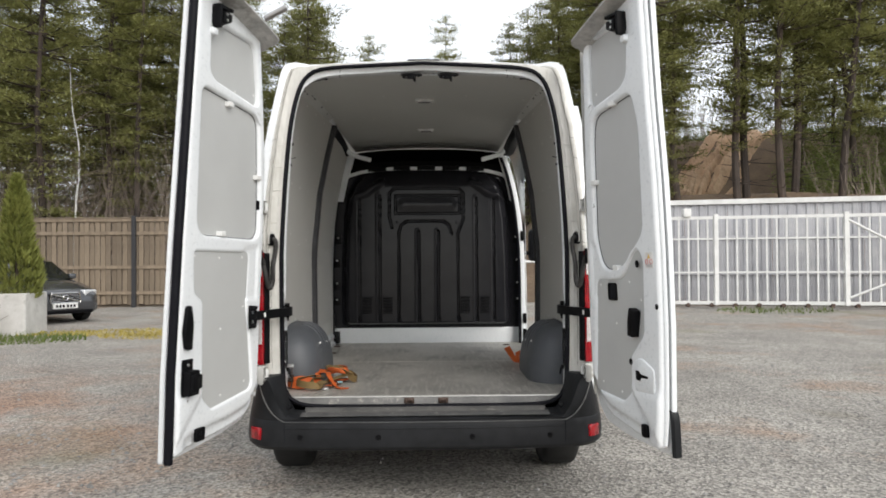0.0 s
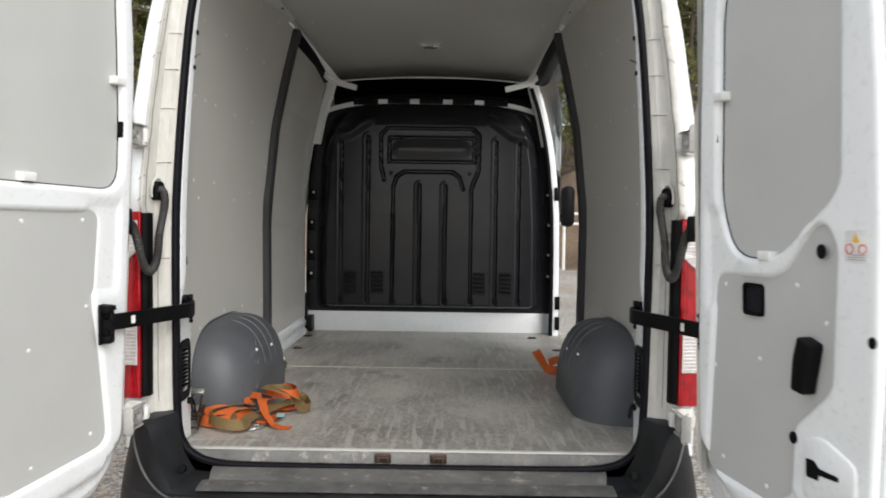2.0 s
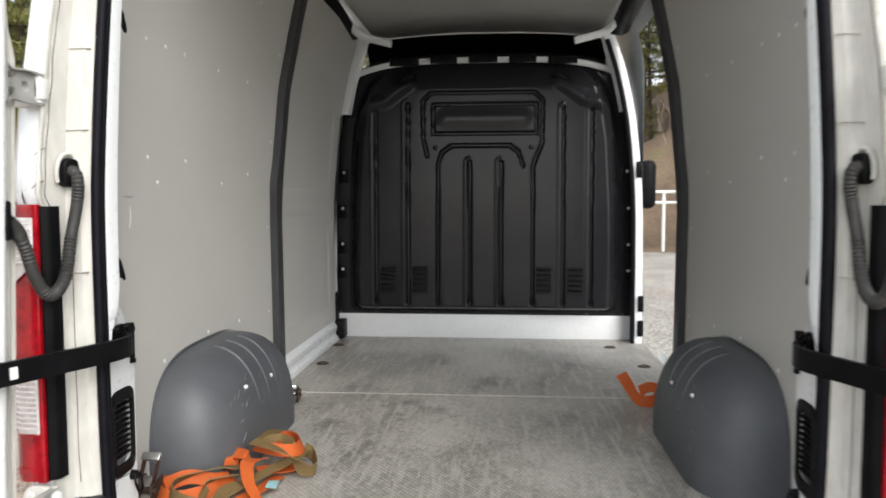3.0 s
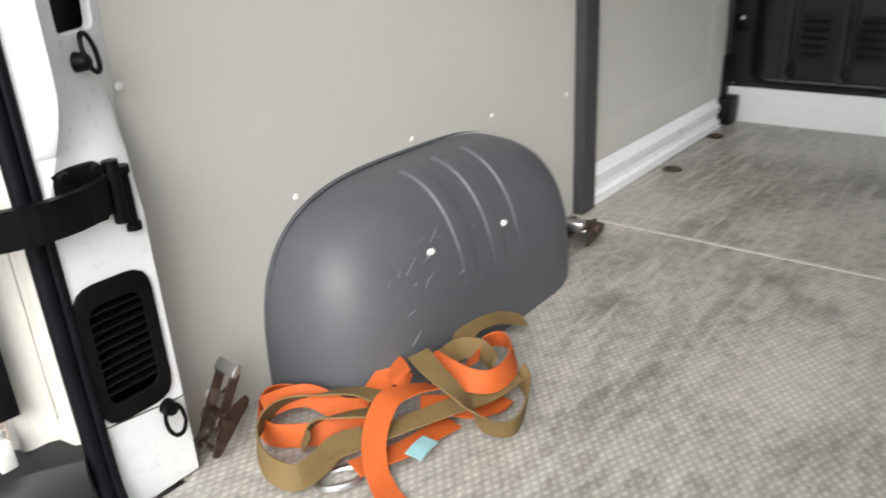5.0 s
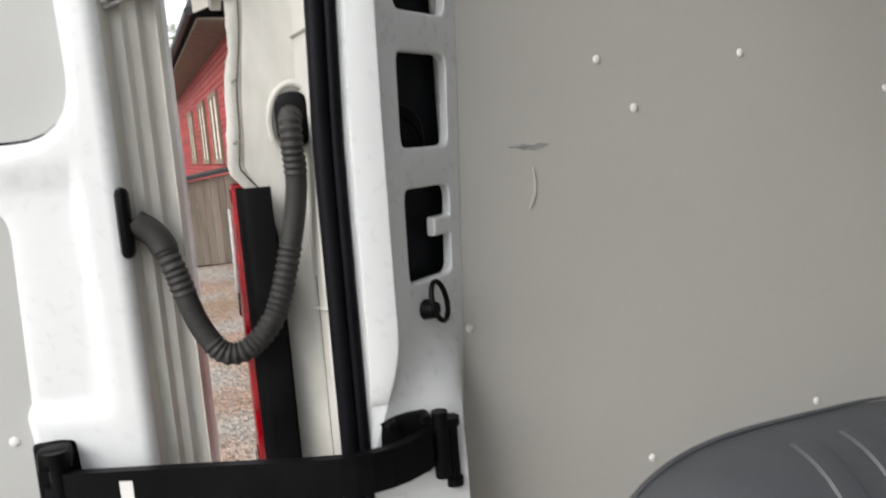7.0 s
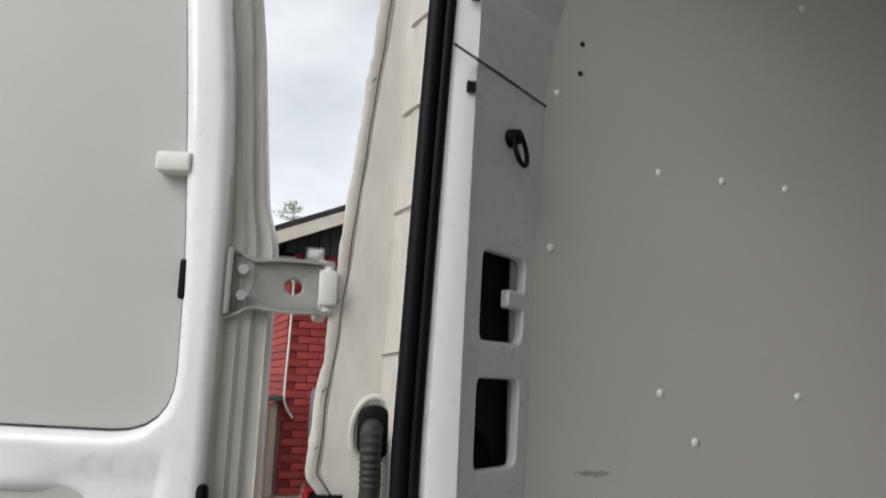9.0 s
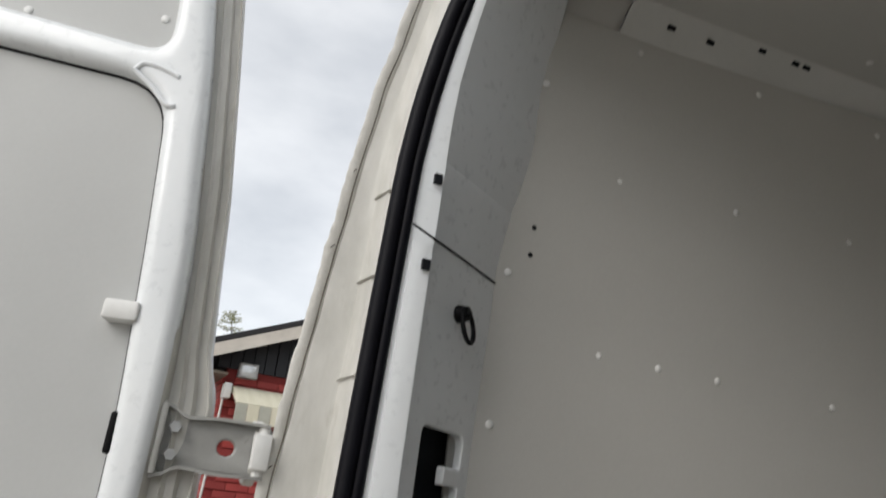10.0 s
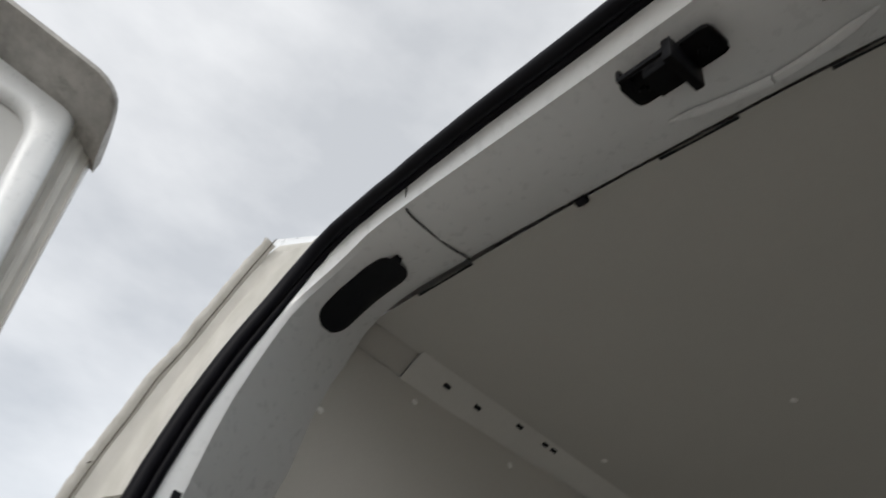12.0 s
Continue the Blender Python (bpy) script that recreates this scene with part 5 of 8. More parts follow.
# ---------------------------------------------------------------- rear doors
def door_map(s):
    """u: from the hinge side to the free edge, v: height, n: towards the open doorway."""
    a = radians(16 if s < 0 else 17)
    p = Vector((-0.852, -0.035, 1.33)) if s < 0 else Vector((0.785, -0.04, 1.25))
    du, nn = Vector((s * math.sin(a), -math.cos(a), 0)), Vector((-s * math.cos(a), -math.sin(a), 0))

    def place(u, v, n):
        q = p + du * u + Vector((-s * 0.04 * (v - p.z), 0, v - p.z)) + nn * n
        return (q.x, q.y, q.z)
    return place, nn, du


def build_door(s):
    place, nn, du = door_map(s)
    if s < 0:
        h0, h1 = 0.002, 0.70
        edge_v, edge_u = [0.45, 0.8, 1.4, 2.03, 2.57], [0.71, 0.716, 0.70, 0.671, 0.646]
        outline = rounded([(h0, 0.665), (0.026, 0.565), (0.09, 0.512), (0.26, 0.486), (0.49, 0.474), (0.71, 0.455), (0.716, 0.80), (0.70, 1.4), (0.671, 2.03), (0.646, 2.575), (0.098, 2.455), (0.066, 2.25), (0.038, 2.08), (0.008, 1.83), (h0, 1.7)], [0.05, 0.06, 0.06, 0.05, 0.05, 0.02, 0.05, 0.05, 0.05, 0.03, 0.04, 0.05, 0.05, 0.05, 0.05])
        top = [(0.100, 2.102), (0.50, 2.155), (0.54, 2.19), (0.54, 2.42), (0.15, 2.41), (0.104, 2.19)]
        mid = [(0.046, 1.418), (0.60, 1.430), (0.60, 2.108), (0.088, 2.054), (0.066, 1.83), (0.050, 1.62)]
        low = [(0.137, 1.350), (0.147, 1.09), (0.108, 0.92), (0.062, 0.655), (0.43, 0.616), (0.505, 0.68), (0.53, 1.13), (0.60, 1.165), (0.612, 1.354)]
        rad = ([0.035, 0.03, 0.03, 0.03, 0.05, 0.05], [0.075, 0.09, 0.06, 0.07, 0.05, 0.05], [0.035, 0.03, 0.03, 0.05, 0.02, 0.02, 0.03, 0.03, 0.02])
        foot_u, foot_v, ramp = [0.0, 0.09, 0.26, 0.49, 0.72], [0.60, 0.512, 0.486, 0.474, 0.455], 0.515
    else:
        h0, h1 = 0.152, 0.765
        edge_v, edge_u = [0.47, 0.62, 1.0, 1.36, 1.64, 2.02, 2.53], [0.716, 0.742, 0.768, 0.776, 0.772, 0.75, 0.735]
        outline = rounded([(h0, 0.70), (0.226, 0.579), (0.30, 0.532), (0.52, 0.493), (0.716, 0.47), (0.742, 0.62), (0.768, 1.0), (0.776, 1.36), (0.772, 1.64), (0.75, 2.02), (0.733, 2.54), (0.215, 2.378), (0.205, 2.2), (h0 + 0.02, 1.6), (h0, 0.95)], [0.06, 0.06, 0.05, 0.05, 0.02, 0.05, 0.05, 0.05, 0.05, 0.05, 0.03, 0.05, 0.05, 0.05, 0.05])
        top = [(0.255, 2.052), (0.53, 2.10), (0.59, 2.14), (0.62, 2.40), (0.27, 2.38)]
        mid = [(0.247, 1.40), (0.300, 1.254), (0.465, 1.257), (0.663, 1.425), (0.668, 1.90), (0.622, 2.06), (0.29, 2.012), (0.262, 1.90)]
        low = [(0.187, 0.656), (0.44, 0.638), (0.512, 0.69), (0.522, 0.86), (0.56, 0.895), (0.637, 0.97), (0.655, 1.30), (0.62, 1.348), (0.582, 1.333), (0.50, 1.231), (0.45, 1.208), (0.243, 1.200)]
        rad = ([0.05, 0.03, 0.03, 0.03, 0.04], [0.06, 0.08, 0.07, 0.05, 0.05, 0.05, 0.06, 0.05], [0.05, 0.02, 0.02, 0.02, 0.03, 0.03, 0.03, 0.03, 0.03, 0.04, 0.03, 0.03])
        foot_u, foot_v, ramp = [0.15, 0.226, 0.30, 0.52, 0.72], [0.68, 0.579, 0.532, 0.493, 0.47], 0.515
    holes = [rounded(h, r, 6) for h, r in zip((top, mid, low), rad)]
    o = 0.0 if s < 0 else 0.152

    def press(u, v):
        """A shallow pressed channel between the lower board and the hinge edge, and a soft rim round the middle board."""
        q = min((u - o - 0.040) / 0.022, (0.20 - u + o) / 0.02, (v - 1.105) / 0.02, (1.395 - v) / 0.03)
        q = min(1, max(0, q))
        d = -0.009 * q * q * (3 - 2 * q)
        # lowered rim along the foot, and the raised field below the lock
        if v < 0.75:
            q = min(1, max(0, (lin(u, foot_u, foot_v) + 0.075 - v) / 0.03)) * min(1, max(0, (ramp + 0.13 - u) / 0.04))
            d -= 0.020 * q * q * (3 - 2 * q)
            q = min(1, max(0, (u - ramp - (0.70 - v) * 0.95) / 0.03)) * min(1, max(0, (0.74 - v) / 0.06))
            d += 0.012 * q * q * (3 - 2 * q)
        return d
    bm = pressed(outline, place, -0.045, 0.0, holes, 0.016, 4, list(np.arange(0.02 + o, h1, 0.03)) + [o + 0.042, o + 0.058], list(np.arange(0.475, 0.76, 0.016)) + list(np.arange(0.775, 2.5, 0.045)) + [1.107, 1.123, 1.37, 1.393], press)
    door = part("rear_door", bm, M_WHITE, van, "white rear door swung wide open", recalc=False)
    # recessed boards
    for k, (h, depth) in enumerate(zip(holes, (-0.022, -0.022, -0.012))):
        grown = inset(h if area(h) > 0 else h[::-1], -0.012)
        bm = bmesh.new()
        plate(bm, grown, place, depth - 0.006, depth, r=0.001, seg=1)
        part("door_board", bm, M_DOORBOARD, door, "pale grey board set into the door")
    # dark gap round the middle board
    bm = bmesh.new()
    ring = inset(holes[1] if area(holes[1]) > 0 else holes[1][::-1], 0.001)
    tube(bm, [place(u, v, -0.0215) for u, v in ring], 0.0022, 6, closed=True)
    part("board_gap", bm, M_DARK, door)
    # outer skin and dirty folded edge
    def fold_u(v):
        if s < 0:
            return lin(v, [1.70, 1.92, 2.11, 2.297, 2.45], [0, 0.018, 0.044, 0.071, 0.095])
        return lin(v, [0.5, 2.0, 2.46], [0, 0.006, 0.03])
    bm = bmesh.new()
    back = h0 - 0.050 if s < 0 else 0.085
    skin = rounded([(back, 0.66), (back + 0.03, 0.56), (back + 0.10, 0.49), (back + 0.30, 0.455)] + [(u + 0.004, v - (0.03 if v < 0.5 else 0)) for u, v in zip(edge_u, edge_v)] + [(back + 0.108, 2.46 if s < 0 else 2.39), (back + 0.088, 2.297), (back + 0.062, 2.11), (back + 0.036, 1.92), (back + 0.015, 1.70), (back, 1.66)], 0.02)
    plate(bm, skin, place, -0.080, -0.056, r=0.008, seg=2)
    part("outer_skin", bm, M_WHITE, door, "white outer door skin")
    bm = bmesh.new()
    rows = []
    for v in np.linspace(0.62, 2.455 if s < 0 else 2.385, 60):
        q, w = fold_u(v), (back - h0) * lin(v, [1.55, 1.66, 1.70], [1, 1, 0.70])
        sec = []
        for k, n in ((0.02, -0.010), (-0.02, -0.014), (-0.06, -0.030), (-0.28, -0.032), (-0.34, -0.024), (-0.42, -0.032), (-0.60, -0.036), (-0.66, -0.046), (-0.90, -0.050), (-0.97, -0.044), (-1.0, -0.052), (-1.0, -0.062)):
            sec.append(place(h0 + q - k * w, v, n))
        rows.append(sec)
    loft(bm, rows)
    part("edge_fold", bm, M_JAMB, door, "dirty folded hinge edge")
    # thin sheet hood along the top, rising towards the free edge, its corner rounded
    bm = bmesh.new()
    u0, u1, v0, k1, over = (0.045, h1 - 0.02, 2.450, 0.27, 0.092) if s < 0 else (0.215, h1 - 0.01, 2.385, 0.32, 0.078)
    rows = []
    for u in [u0 + d for d in (0.0, 0.003, 0.008, 0.016, 0.028, 0.045, 0.08)] + list(np.linspace(u0 + 0.13, u1, 10)):
        d = u - u0
        e = 1 - math.sqrt(1 - (1 - min(1, d / 0.045)) ** 2)
        tip, v = over - 0.045 * e, v0 + k1 * d - 0.10 * d * d - 0.006 * e
        rows.append([place(u, v + a, n) for a, n in ((-0.040, -0.030), (-0.026, 0.010), (-0.016, tip - 0.026), (-0.013, tip - 0.010), (-0.008, tip - 0.001), (-0.001, tip), (0.004, tip - 0.006), (0.004, tip - 0.03), (0.0, -0.03), (-0.014, -0.075), (-0.04, -0.07))])
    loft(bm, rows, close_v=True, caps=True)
    # dirt and the underside's shade are both in this paint
    part("top_hood", bm, M_HOOD, door, "dirty overhanging top edge with a thin lip, underside shade painted in")
    # seal along the free edge
    if s < 0:
        bm = bmesh.new()
        tube(bm, [place(lin(v, edge_v, edge_u) + 0.012, v, -0.022) for v in np.linspace(0.43, 2.49, 50)], 0.020, 10)
        part("edge_seal", bm, M_RUBBER, door, "black rubber edge seal")
    else:
        bm = bmesh.new()
        tube(bm, [place(lin(v, edge_v, edge_u) + 0.004, v, -0.03) for v in np.linspace(0.49, 2.45, 40)], 0.010, 8)
        part("edge_flange", bm, M_WHITE, door, "white free edge of the door")
        bm = bmesh.new()
        loft(bm, [[place(0.735 + d, v, n) for d, n in ((-0.02, -0.075), (0.012 * k, -0.045), (0.026 * k, -0.055), (0.026 * k, -0.085), (-0.02, -0.088))] for v, k in ((0.44, 1.0), (0.52, 1.0), (0.60, 1.0), (0.63, 0.7), (0.645, 0.1))], close_v=True, caps=True)
        part("edge_guard", bm, M_BUMPER, door, "black plastic edge guard")
    scr = part("door_screw", screw_mesh(), M_SCREW, door)
    spots = ([(0.60, 1.335), (0.40, 1.325), (0.19, 1.328), (0.605, 1.205), (0.525, 0.995), (0.365, 0.985), (0.165, 1.08), (0.53, 0.73), (0.345, 0.665), (0.13, 0.70), (0.12, 2.16), (0.13, 2.36), (0.30, 2.14)]
             if s < 0 else [(0.27, 1.18), (0.53, 1.20), (0.60, 1.29), (0.62, 1.12), (0.40, 1.0), (0.22, 0.95), (0.25, 0.70), (0.42, 0.675), (0.55, 0.78), (0.30, 2.12), (0.58, 2.15)])
    for k, (u, v) in enumerate(spots):
        m = Matrix.Translation(place(u, v, -0.012 if v < 1.4 else -0.022)) @ nn.to_track_quat("Z", "Y").to_matrix().to_4x4()
        if k == 0:
            scr.matrix_world = m
        else:
            same(scr, m, door)

    def plug(name, poly, n0, n1, material, label="", r=0.003, holes=()):
        b = bmesh.new()
        plate(b, poly, place, n0, n1, list(holes), r=r, seg=2)
        return part(name, b, material, door, label)

    def oblong(u0, u1, v0, v1, r=0.01):
        return rounded([(u0, v0), (u1, v0), (u1, v1), (u0, v1)], r)
    # white clips that hold the upper board
    for u, v in (((0.060, 1.741), (0.38, 1.44), (0.35, 2.065)) if s < 0 else ((0.25, 1.686), (0.42, 1.265), (0.45, 2.04))):
        plug("board_clip", oblong(u - 0.010, u + 0.032, v - 0.012, v + 0.012, 0.004), -0.022, 0.004, M_SCREW, "small white clip")
    # dark hole beside the upper board
    u, v = (0.048, 1.60) if s < 0 else (0.243, 1.585)
    plug("edge_buffer", oblong(u - 0.004, u + 0.006, v - 0.024, v + 0.024, 0.004), -0.018, -0.004, M_BLACK)
    # pressed bead in the frame beside the upper boards
    o2 = 0.0 if s < 0 else 0.165
    b = bmesh.new()
    tube(b, [place(u + o2, v, 0.0) for u, v in spline([(0.133, 2.062), (0.121, 2.074), (0.093, 2.069), (0.074, 2.061)], 14)], 0.0035, 6)
    tube(b, [place(u + o2, v, 0.0) for u, v in spline([(0.133, 2.062), (0.106, 2.041), (0.082, 2.018), (0.070, 2.019)], 14)], 0.0035, 6)
    part("frame_bead", b, M_WHITE, door)
    # upper rod catch: cranked block on a side plate, two bright bolts
    cu, cv = (0.492, 2.452) if s < 0 else (0.566, 2.392)
    ct = plug("rod_catch", rounded([(cu - 0.060, cv - 0.020), (cu - 0.020, cv - 0.040), (cu + 0.050, cv - 0.052), (cu + 0.062, cv - 0.05), (cu + 0.062, cv + 0.034), (cu - 0.060, cv + 0.046)], 0.006), -0.004, 0.010, M_BLACK, "black rod catch with bright bolts")
    for q, n1 in (([(0.042, -0.072), (0.062, -0.070), (0.062, 0.036), (0.042, 0.040)], 0.046), ([(-0.058, -0.016), (-0.020, -0.036), (0.012, -0.034), (0.012, 0.018), (-0.058, 0.018)], 0.034), ([(-0.058, 0.028), (0.040, 0.022), (0.040, 0.038), (-0.058, 0.044)], 0.040)):
        b = bmesh.new()
        plate(b, rounded([(cu + a, cv + c) for a, c in q], 0.004), place, 0.006, n1, r=0.004, seg=2)
        part("catch_block", b, M_BLACK, ct)
    for a, c in ((-0.012, 0.008), (-0.016, -0.018)):
        b = bmesh.new()
        cyl(b, place(cu + a, cv + c, 0.032), place(cu + a, cv + c, 0.038), 0.007, 0.005, 12)
        part("catch_bolt", b, M_STEEL, ct)
    plug("rod_stop", oblong(cu + 0.030, cu + 0.072, cv - 0.105, cv - 0.07, 0.014), -0.004, 0.022, M_WHITE, r=0.012)
    if s < 0:
        plug("door_handle", rounded([(0.63, 0.915), (0.675, 0.92), (0.692, 1.0), (0.675, 1.11), (0.645, 1.115), (0.625, 1.03)], 0.012), 0.0, 0.020, M_BLACK, "black inner door handle", r=0.008)
        lock = plug("lock_plate", oblong(0.605, 0.685, 0.665, 0.875, 0.008), 0.0, 0.006, M_BLACK, "black door lock")
        for u0, u1, v0, v1, t in ((0.598, 0.678, 0.715, 0.825, 0.040), (0.56, 0.60, 0.735, 0.80, 0.030), (0.62, 0.67, 0.73, 0.81, 0.052)):
            b = bmesh.new()
            plate(b, oblong(u0, u1, v0, v1, 0.008), place, 0.004, t, r=0.005, seg=2)
            part("lock_case", b, M_BLACK, lock)
        for v in (0.69, 0.85):
            b = bmesh.new()
            cyl(b, place(0.645, v, 0.004), place(0.645, v, 0.012), 0.008, 0.006, 12)
            part("lock_bolt", b, M_STEEL, lock)
        for u, v in ((0.535, 0.52),):
            ct = plug("rod_catch", oblong(u - 0.035, u + 0.035, v - 0.03, v + 0.03, 0.01), 0.0, 0.014, M_BLACK, "black rod catch")
            b = bmesh.new()
            cyl(b, place(u, v, 0.012), place(u, v, 0.022), 0.014, 0.012, 14)
            part("catch_roller", b, M_BLACK, ct)
    else:
        frame_hole = oblong(0.352, 0.412, 1.115, 1.185, 0.012)
        plug("pull_recess", oblong(0.345, 0.419, 1.108, 1.192, 0.014), -0.012, -0.002, M_BLACK, "black recessed pull", holes=[frame_hole])
        plug("pull_pocket", oblong(0.35, 0.414, 1.113, 1.187, 0.012), -0.013, -0.0095, M_DARK, r=0.001)
        plug("door_pull", rounded([(0.545, 0.955), (0.585, 0.948), (0.612, 1.07), (0.568, 1.085), (0.552, 1.03)], 0.008), -0.01, 0.028, M_BLACK, "black door pull", r=0.007)
        for u, v, r in ((0.618, 1.284, 0.017), (0.528, 0.833, 0.015), (0.755, 1.098, 0.013), (0.623, 0.800, 0.010), (0.620, 0.742, 0.011), (0.679, 0.750, 0.011)):
            plug("door_plug", [(u + r * 0.8 * math.cos(a), v + r * math.sin(a)) for a in np.linspace(0, 2 * math.pi, 17)[:-1]], 0.0, 0.004, M_BLACK, "round black plug", r=0.002)
        plug("lock_dish", rounded([(0.560, 0.70), (0.715, 0.71), (0.715, 0.82), (0.62, 0.86), (0.565, 0.845)], 0.02), -0.001, 0.008, M_WHITE, r=0.006)
        plug("lock_slot", rounded([(0.577, 0.757), (0.612, 0.757), (0.616, 0.771), (0.671, 0.773), (0.671, 0.784), (0.616, 0.786), (0.600, 0.80), (0.577, 0.80)], 0.003), 0.008, 0.011, M_BLACK, "black lock slot", r=0.001)
        plug("rod_catch", oblong(0.604, 0.648, 0.505, 0.565, 0.012), 0.0, 0.014, M_BLACK, "black rod catch")
        st = plug("warning_sticker", oblong(0.684, 0.745, 1.265, 1.335, 0.003), 0.0, 0.0012, M_PAPER, "small white warning sticker", r=0.0003)
        b = bmesh.new()
        plate(b, [(0.704, 1.308), (0.724, 1.308), (0.714, 1.328)], place, 0.001, 0.0020, r=0)
        part("warning_triangle", b, M_YELLOW, st, "yellow warning triangle")
        for u in (0.697, 0.731):
            b = bmesh.new()
            tube(b, [place(u + 0.010 * math.cos(a), 1.294 + 0.010 * math.sin(a), 0.0018) for a in np.linspace(0, 2 * math.pi, 17)[:-1]], 0.0012, 5, closed=True)
            part("pictogram", b, M_REDPRINT, st)
        for k in range(3):
            b = bmesh.new()
            plate(b, [(0.690, 1.270 + 0.005 * k), (0.738, 1.270 + 0.005 * k), (0.738, 1.272 + 0.005 * k), (0.690, 1.272 + 0.005 * k)], place, 0.001, 0.0018, r=0)
            part("print_bar", b, M_GREYPRINT, st)


for s in (-1, 1):
    build_door(s)


def build_header_latches():
    for x in (-0.070, 0.140):
        bm = bmesh.new()
        m = Matrix.Translation((x, 0.300, 2.374)) @ Matrix.Rotation(radians(8), 4, "X") @ Matrix.Rotation(radians(-4), 4, "Z")
        box(bm, -0.060, 0.060, -0.022, 0.022, -0.006, 0.006, 0.009, 2, m)
        latch = part("header_striker", bm, M_BLACK, van, "black striker under the header")
        for name, c in (("striker_block", (-0.024, 0.024, -0.024, 0.012, -0.022, -0.003)), ("striker_hook", (0.012, 0.024, -0.040, 0.020, -0.036, -0.004)), ("striker_ear", (-0.048, -0.042, -0.040, -0.012, -0.020, -0.002)), ("striker_bar", (-0.046, 0.018, -0.040, -0.035, -0.022, -0.014))):
            bm = bmesh.new()
            box(bm, *c, 0.002, 2, m)
            part(name, bm, M_BLACK, latch)
        for q in (-0.038, 0.038):
            bm = bmesh.new()
            cyl(bm, m @ Vector((q, 0, -0.004)), m @ Vector((q, 0, -0.010)), 0.007, 0.006, 6)
            part("striker_bolt", bm, M_BLACK, latch)
    for s in (-1, 1):
        # long opening in the bend of the pillar: a raised sheet with its shade as colour
        bm = bmesh.new()
        ids = [i for i in range(N_RING) if SEAL[i][0] * s > 0.46 and SEAL[i][1] > 2.15]
        ids.sort(key=lambda i: -abs(SEAL[i][0]) + 0.5 * (SEAL[i][1] - 2.3))
        line = spline([(*FACET[i], *LINE[i]) for i in ids], 80)
        pick = [q for q in line if 0.568 < abs(q[0]) * 0.6 + abs(q[2]) * 0.4 < 0.716]
        rows = []
        for k, q in enumerate(pick):
            t = k / (len(pick) - 1)
            half = 0.25 * max(0.3, (1 - abs(2 * t - 1) ** 7) ** 0.5)
            row = []
            for d, lift in ((-half, -0.004), (-half * 0.94, 0.004), (-half * 0.5, 0.0045), (0.0, 0.0045), (half * 0.5, 0.0045), (half * 0.94, 0.004), (half, -0.004)):
                f = 0.46 + d
                x, z = q[0] * (1 - f) + q[2] * f, q[1] * (1 - f) + q[3] * f - 0.012 * math.sin(math.pi * f)
                y0 = facet_y(q[1])
                c = np.array((0 - x, 1.9 - z))
                c = c / np.linalg.norm(c) * lift
                row.append((x + c[0], y0 + (0.425 - y0) * f - 0.3 * lift, z + c[1]))
            rows.append(row)
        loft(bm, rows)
        part("frame_opening", bm, M_DARK, van, "long dark sheet painted as the shade of an opening in the frame")
        bm = bmesh.new()
        tube(bm, spline([(s * 0.473, 0.258, 2.398), (s * 0.478, 0.268, 2.380), (s * 0.482, 0.282, 2.367), (s * 0.490, 0.36, 2.376), (s * 0.497, 0.418, 2.394)], 20), 0.0016, 6)
        part("panel_seam", bm, M_DARK, van)
        bm = bmesh.new()
        box(bm, s * 0.565 - 0.006, s * 0.565 + 0.006, 0.329, 0.340, 2.357, 2.372, 0.0)
        part("square_hole", bm, M_DARK, van, "small square hole", smooth=False)
        bm = bmesh.new()
        box(bm, s * 0.292 - 0.010, s * 0.292 + 0.010, 0.420, 0.432, 2.402, 2.41, 0.002)
        part("trim_clip", bm, M_DARK, van)
    # ragged dark strips, painted gap shade between header and ceiling board
    for x0, x1 in ((-0.62, -0.50), (-0.17, -0.06), (0.05, 0.18), (0.50, 0.62)):
        bm = bmesh.new()
        xs = np.linspace(x0, x1, 12)
        loft(bm, [[(x, 0.4245, ceil_z(x, 0.42) - 0.0005 - 0.004 * math.sin(math.pi * (x - x0) / (x1 - x0))), (x, 0.4305, ceil_z(x, 0.43) - 0.001)] for x in xs])
        part("ceiling_gap", bm, M_DARK, van, "dark strip painted as the shade of the gap above the ceiling board")


build_header_latches()


# ---------------------------------------------------------------- loose things in the load space
def ribbon(bm, pts, tilt, width=0.039, thick=0.0028, n=60):
    """A strap along pts; tilt (degrees, list): 0 lies flat, 90 stands on edge."""
    p = spline(pts, n)
    tl = np.interp(np.linspace(0, 1, n), np.linspace(0, 1, len(tilt)), tilt)
    rows = []
    for i in range(n):
        t = Vector(tuple(p[min(i + 1, n - 1)] - p[max(i - 1, 0)]))
        t.normalize()
        side = t.cross(Vector((0, 0, 1)))
        side = side.normalized() if side.length > 1e-4 else Vector((1, 0, 0))
        across = Matrix.Rotation(radians(float(tl[i])), 3, t) @ side
        nrm = t.cross(across)
        c = Vector(tuple(p[i]))
        low = abs(across.z) * width / 2
        if c.z - low < FLOOR_Z + 0.002:
            c.z = FLOOR_Z + 0.002 + low
        h, w = thick / 2, width / 2
        rows.append([c - across * w - nrm * h, c + across * w - nrm * h, c + across * w + nrm * h, c - across * w + nrm * h])
    loft(bm, rows, close_v=True, caps=True)


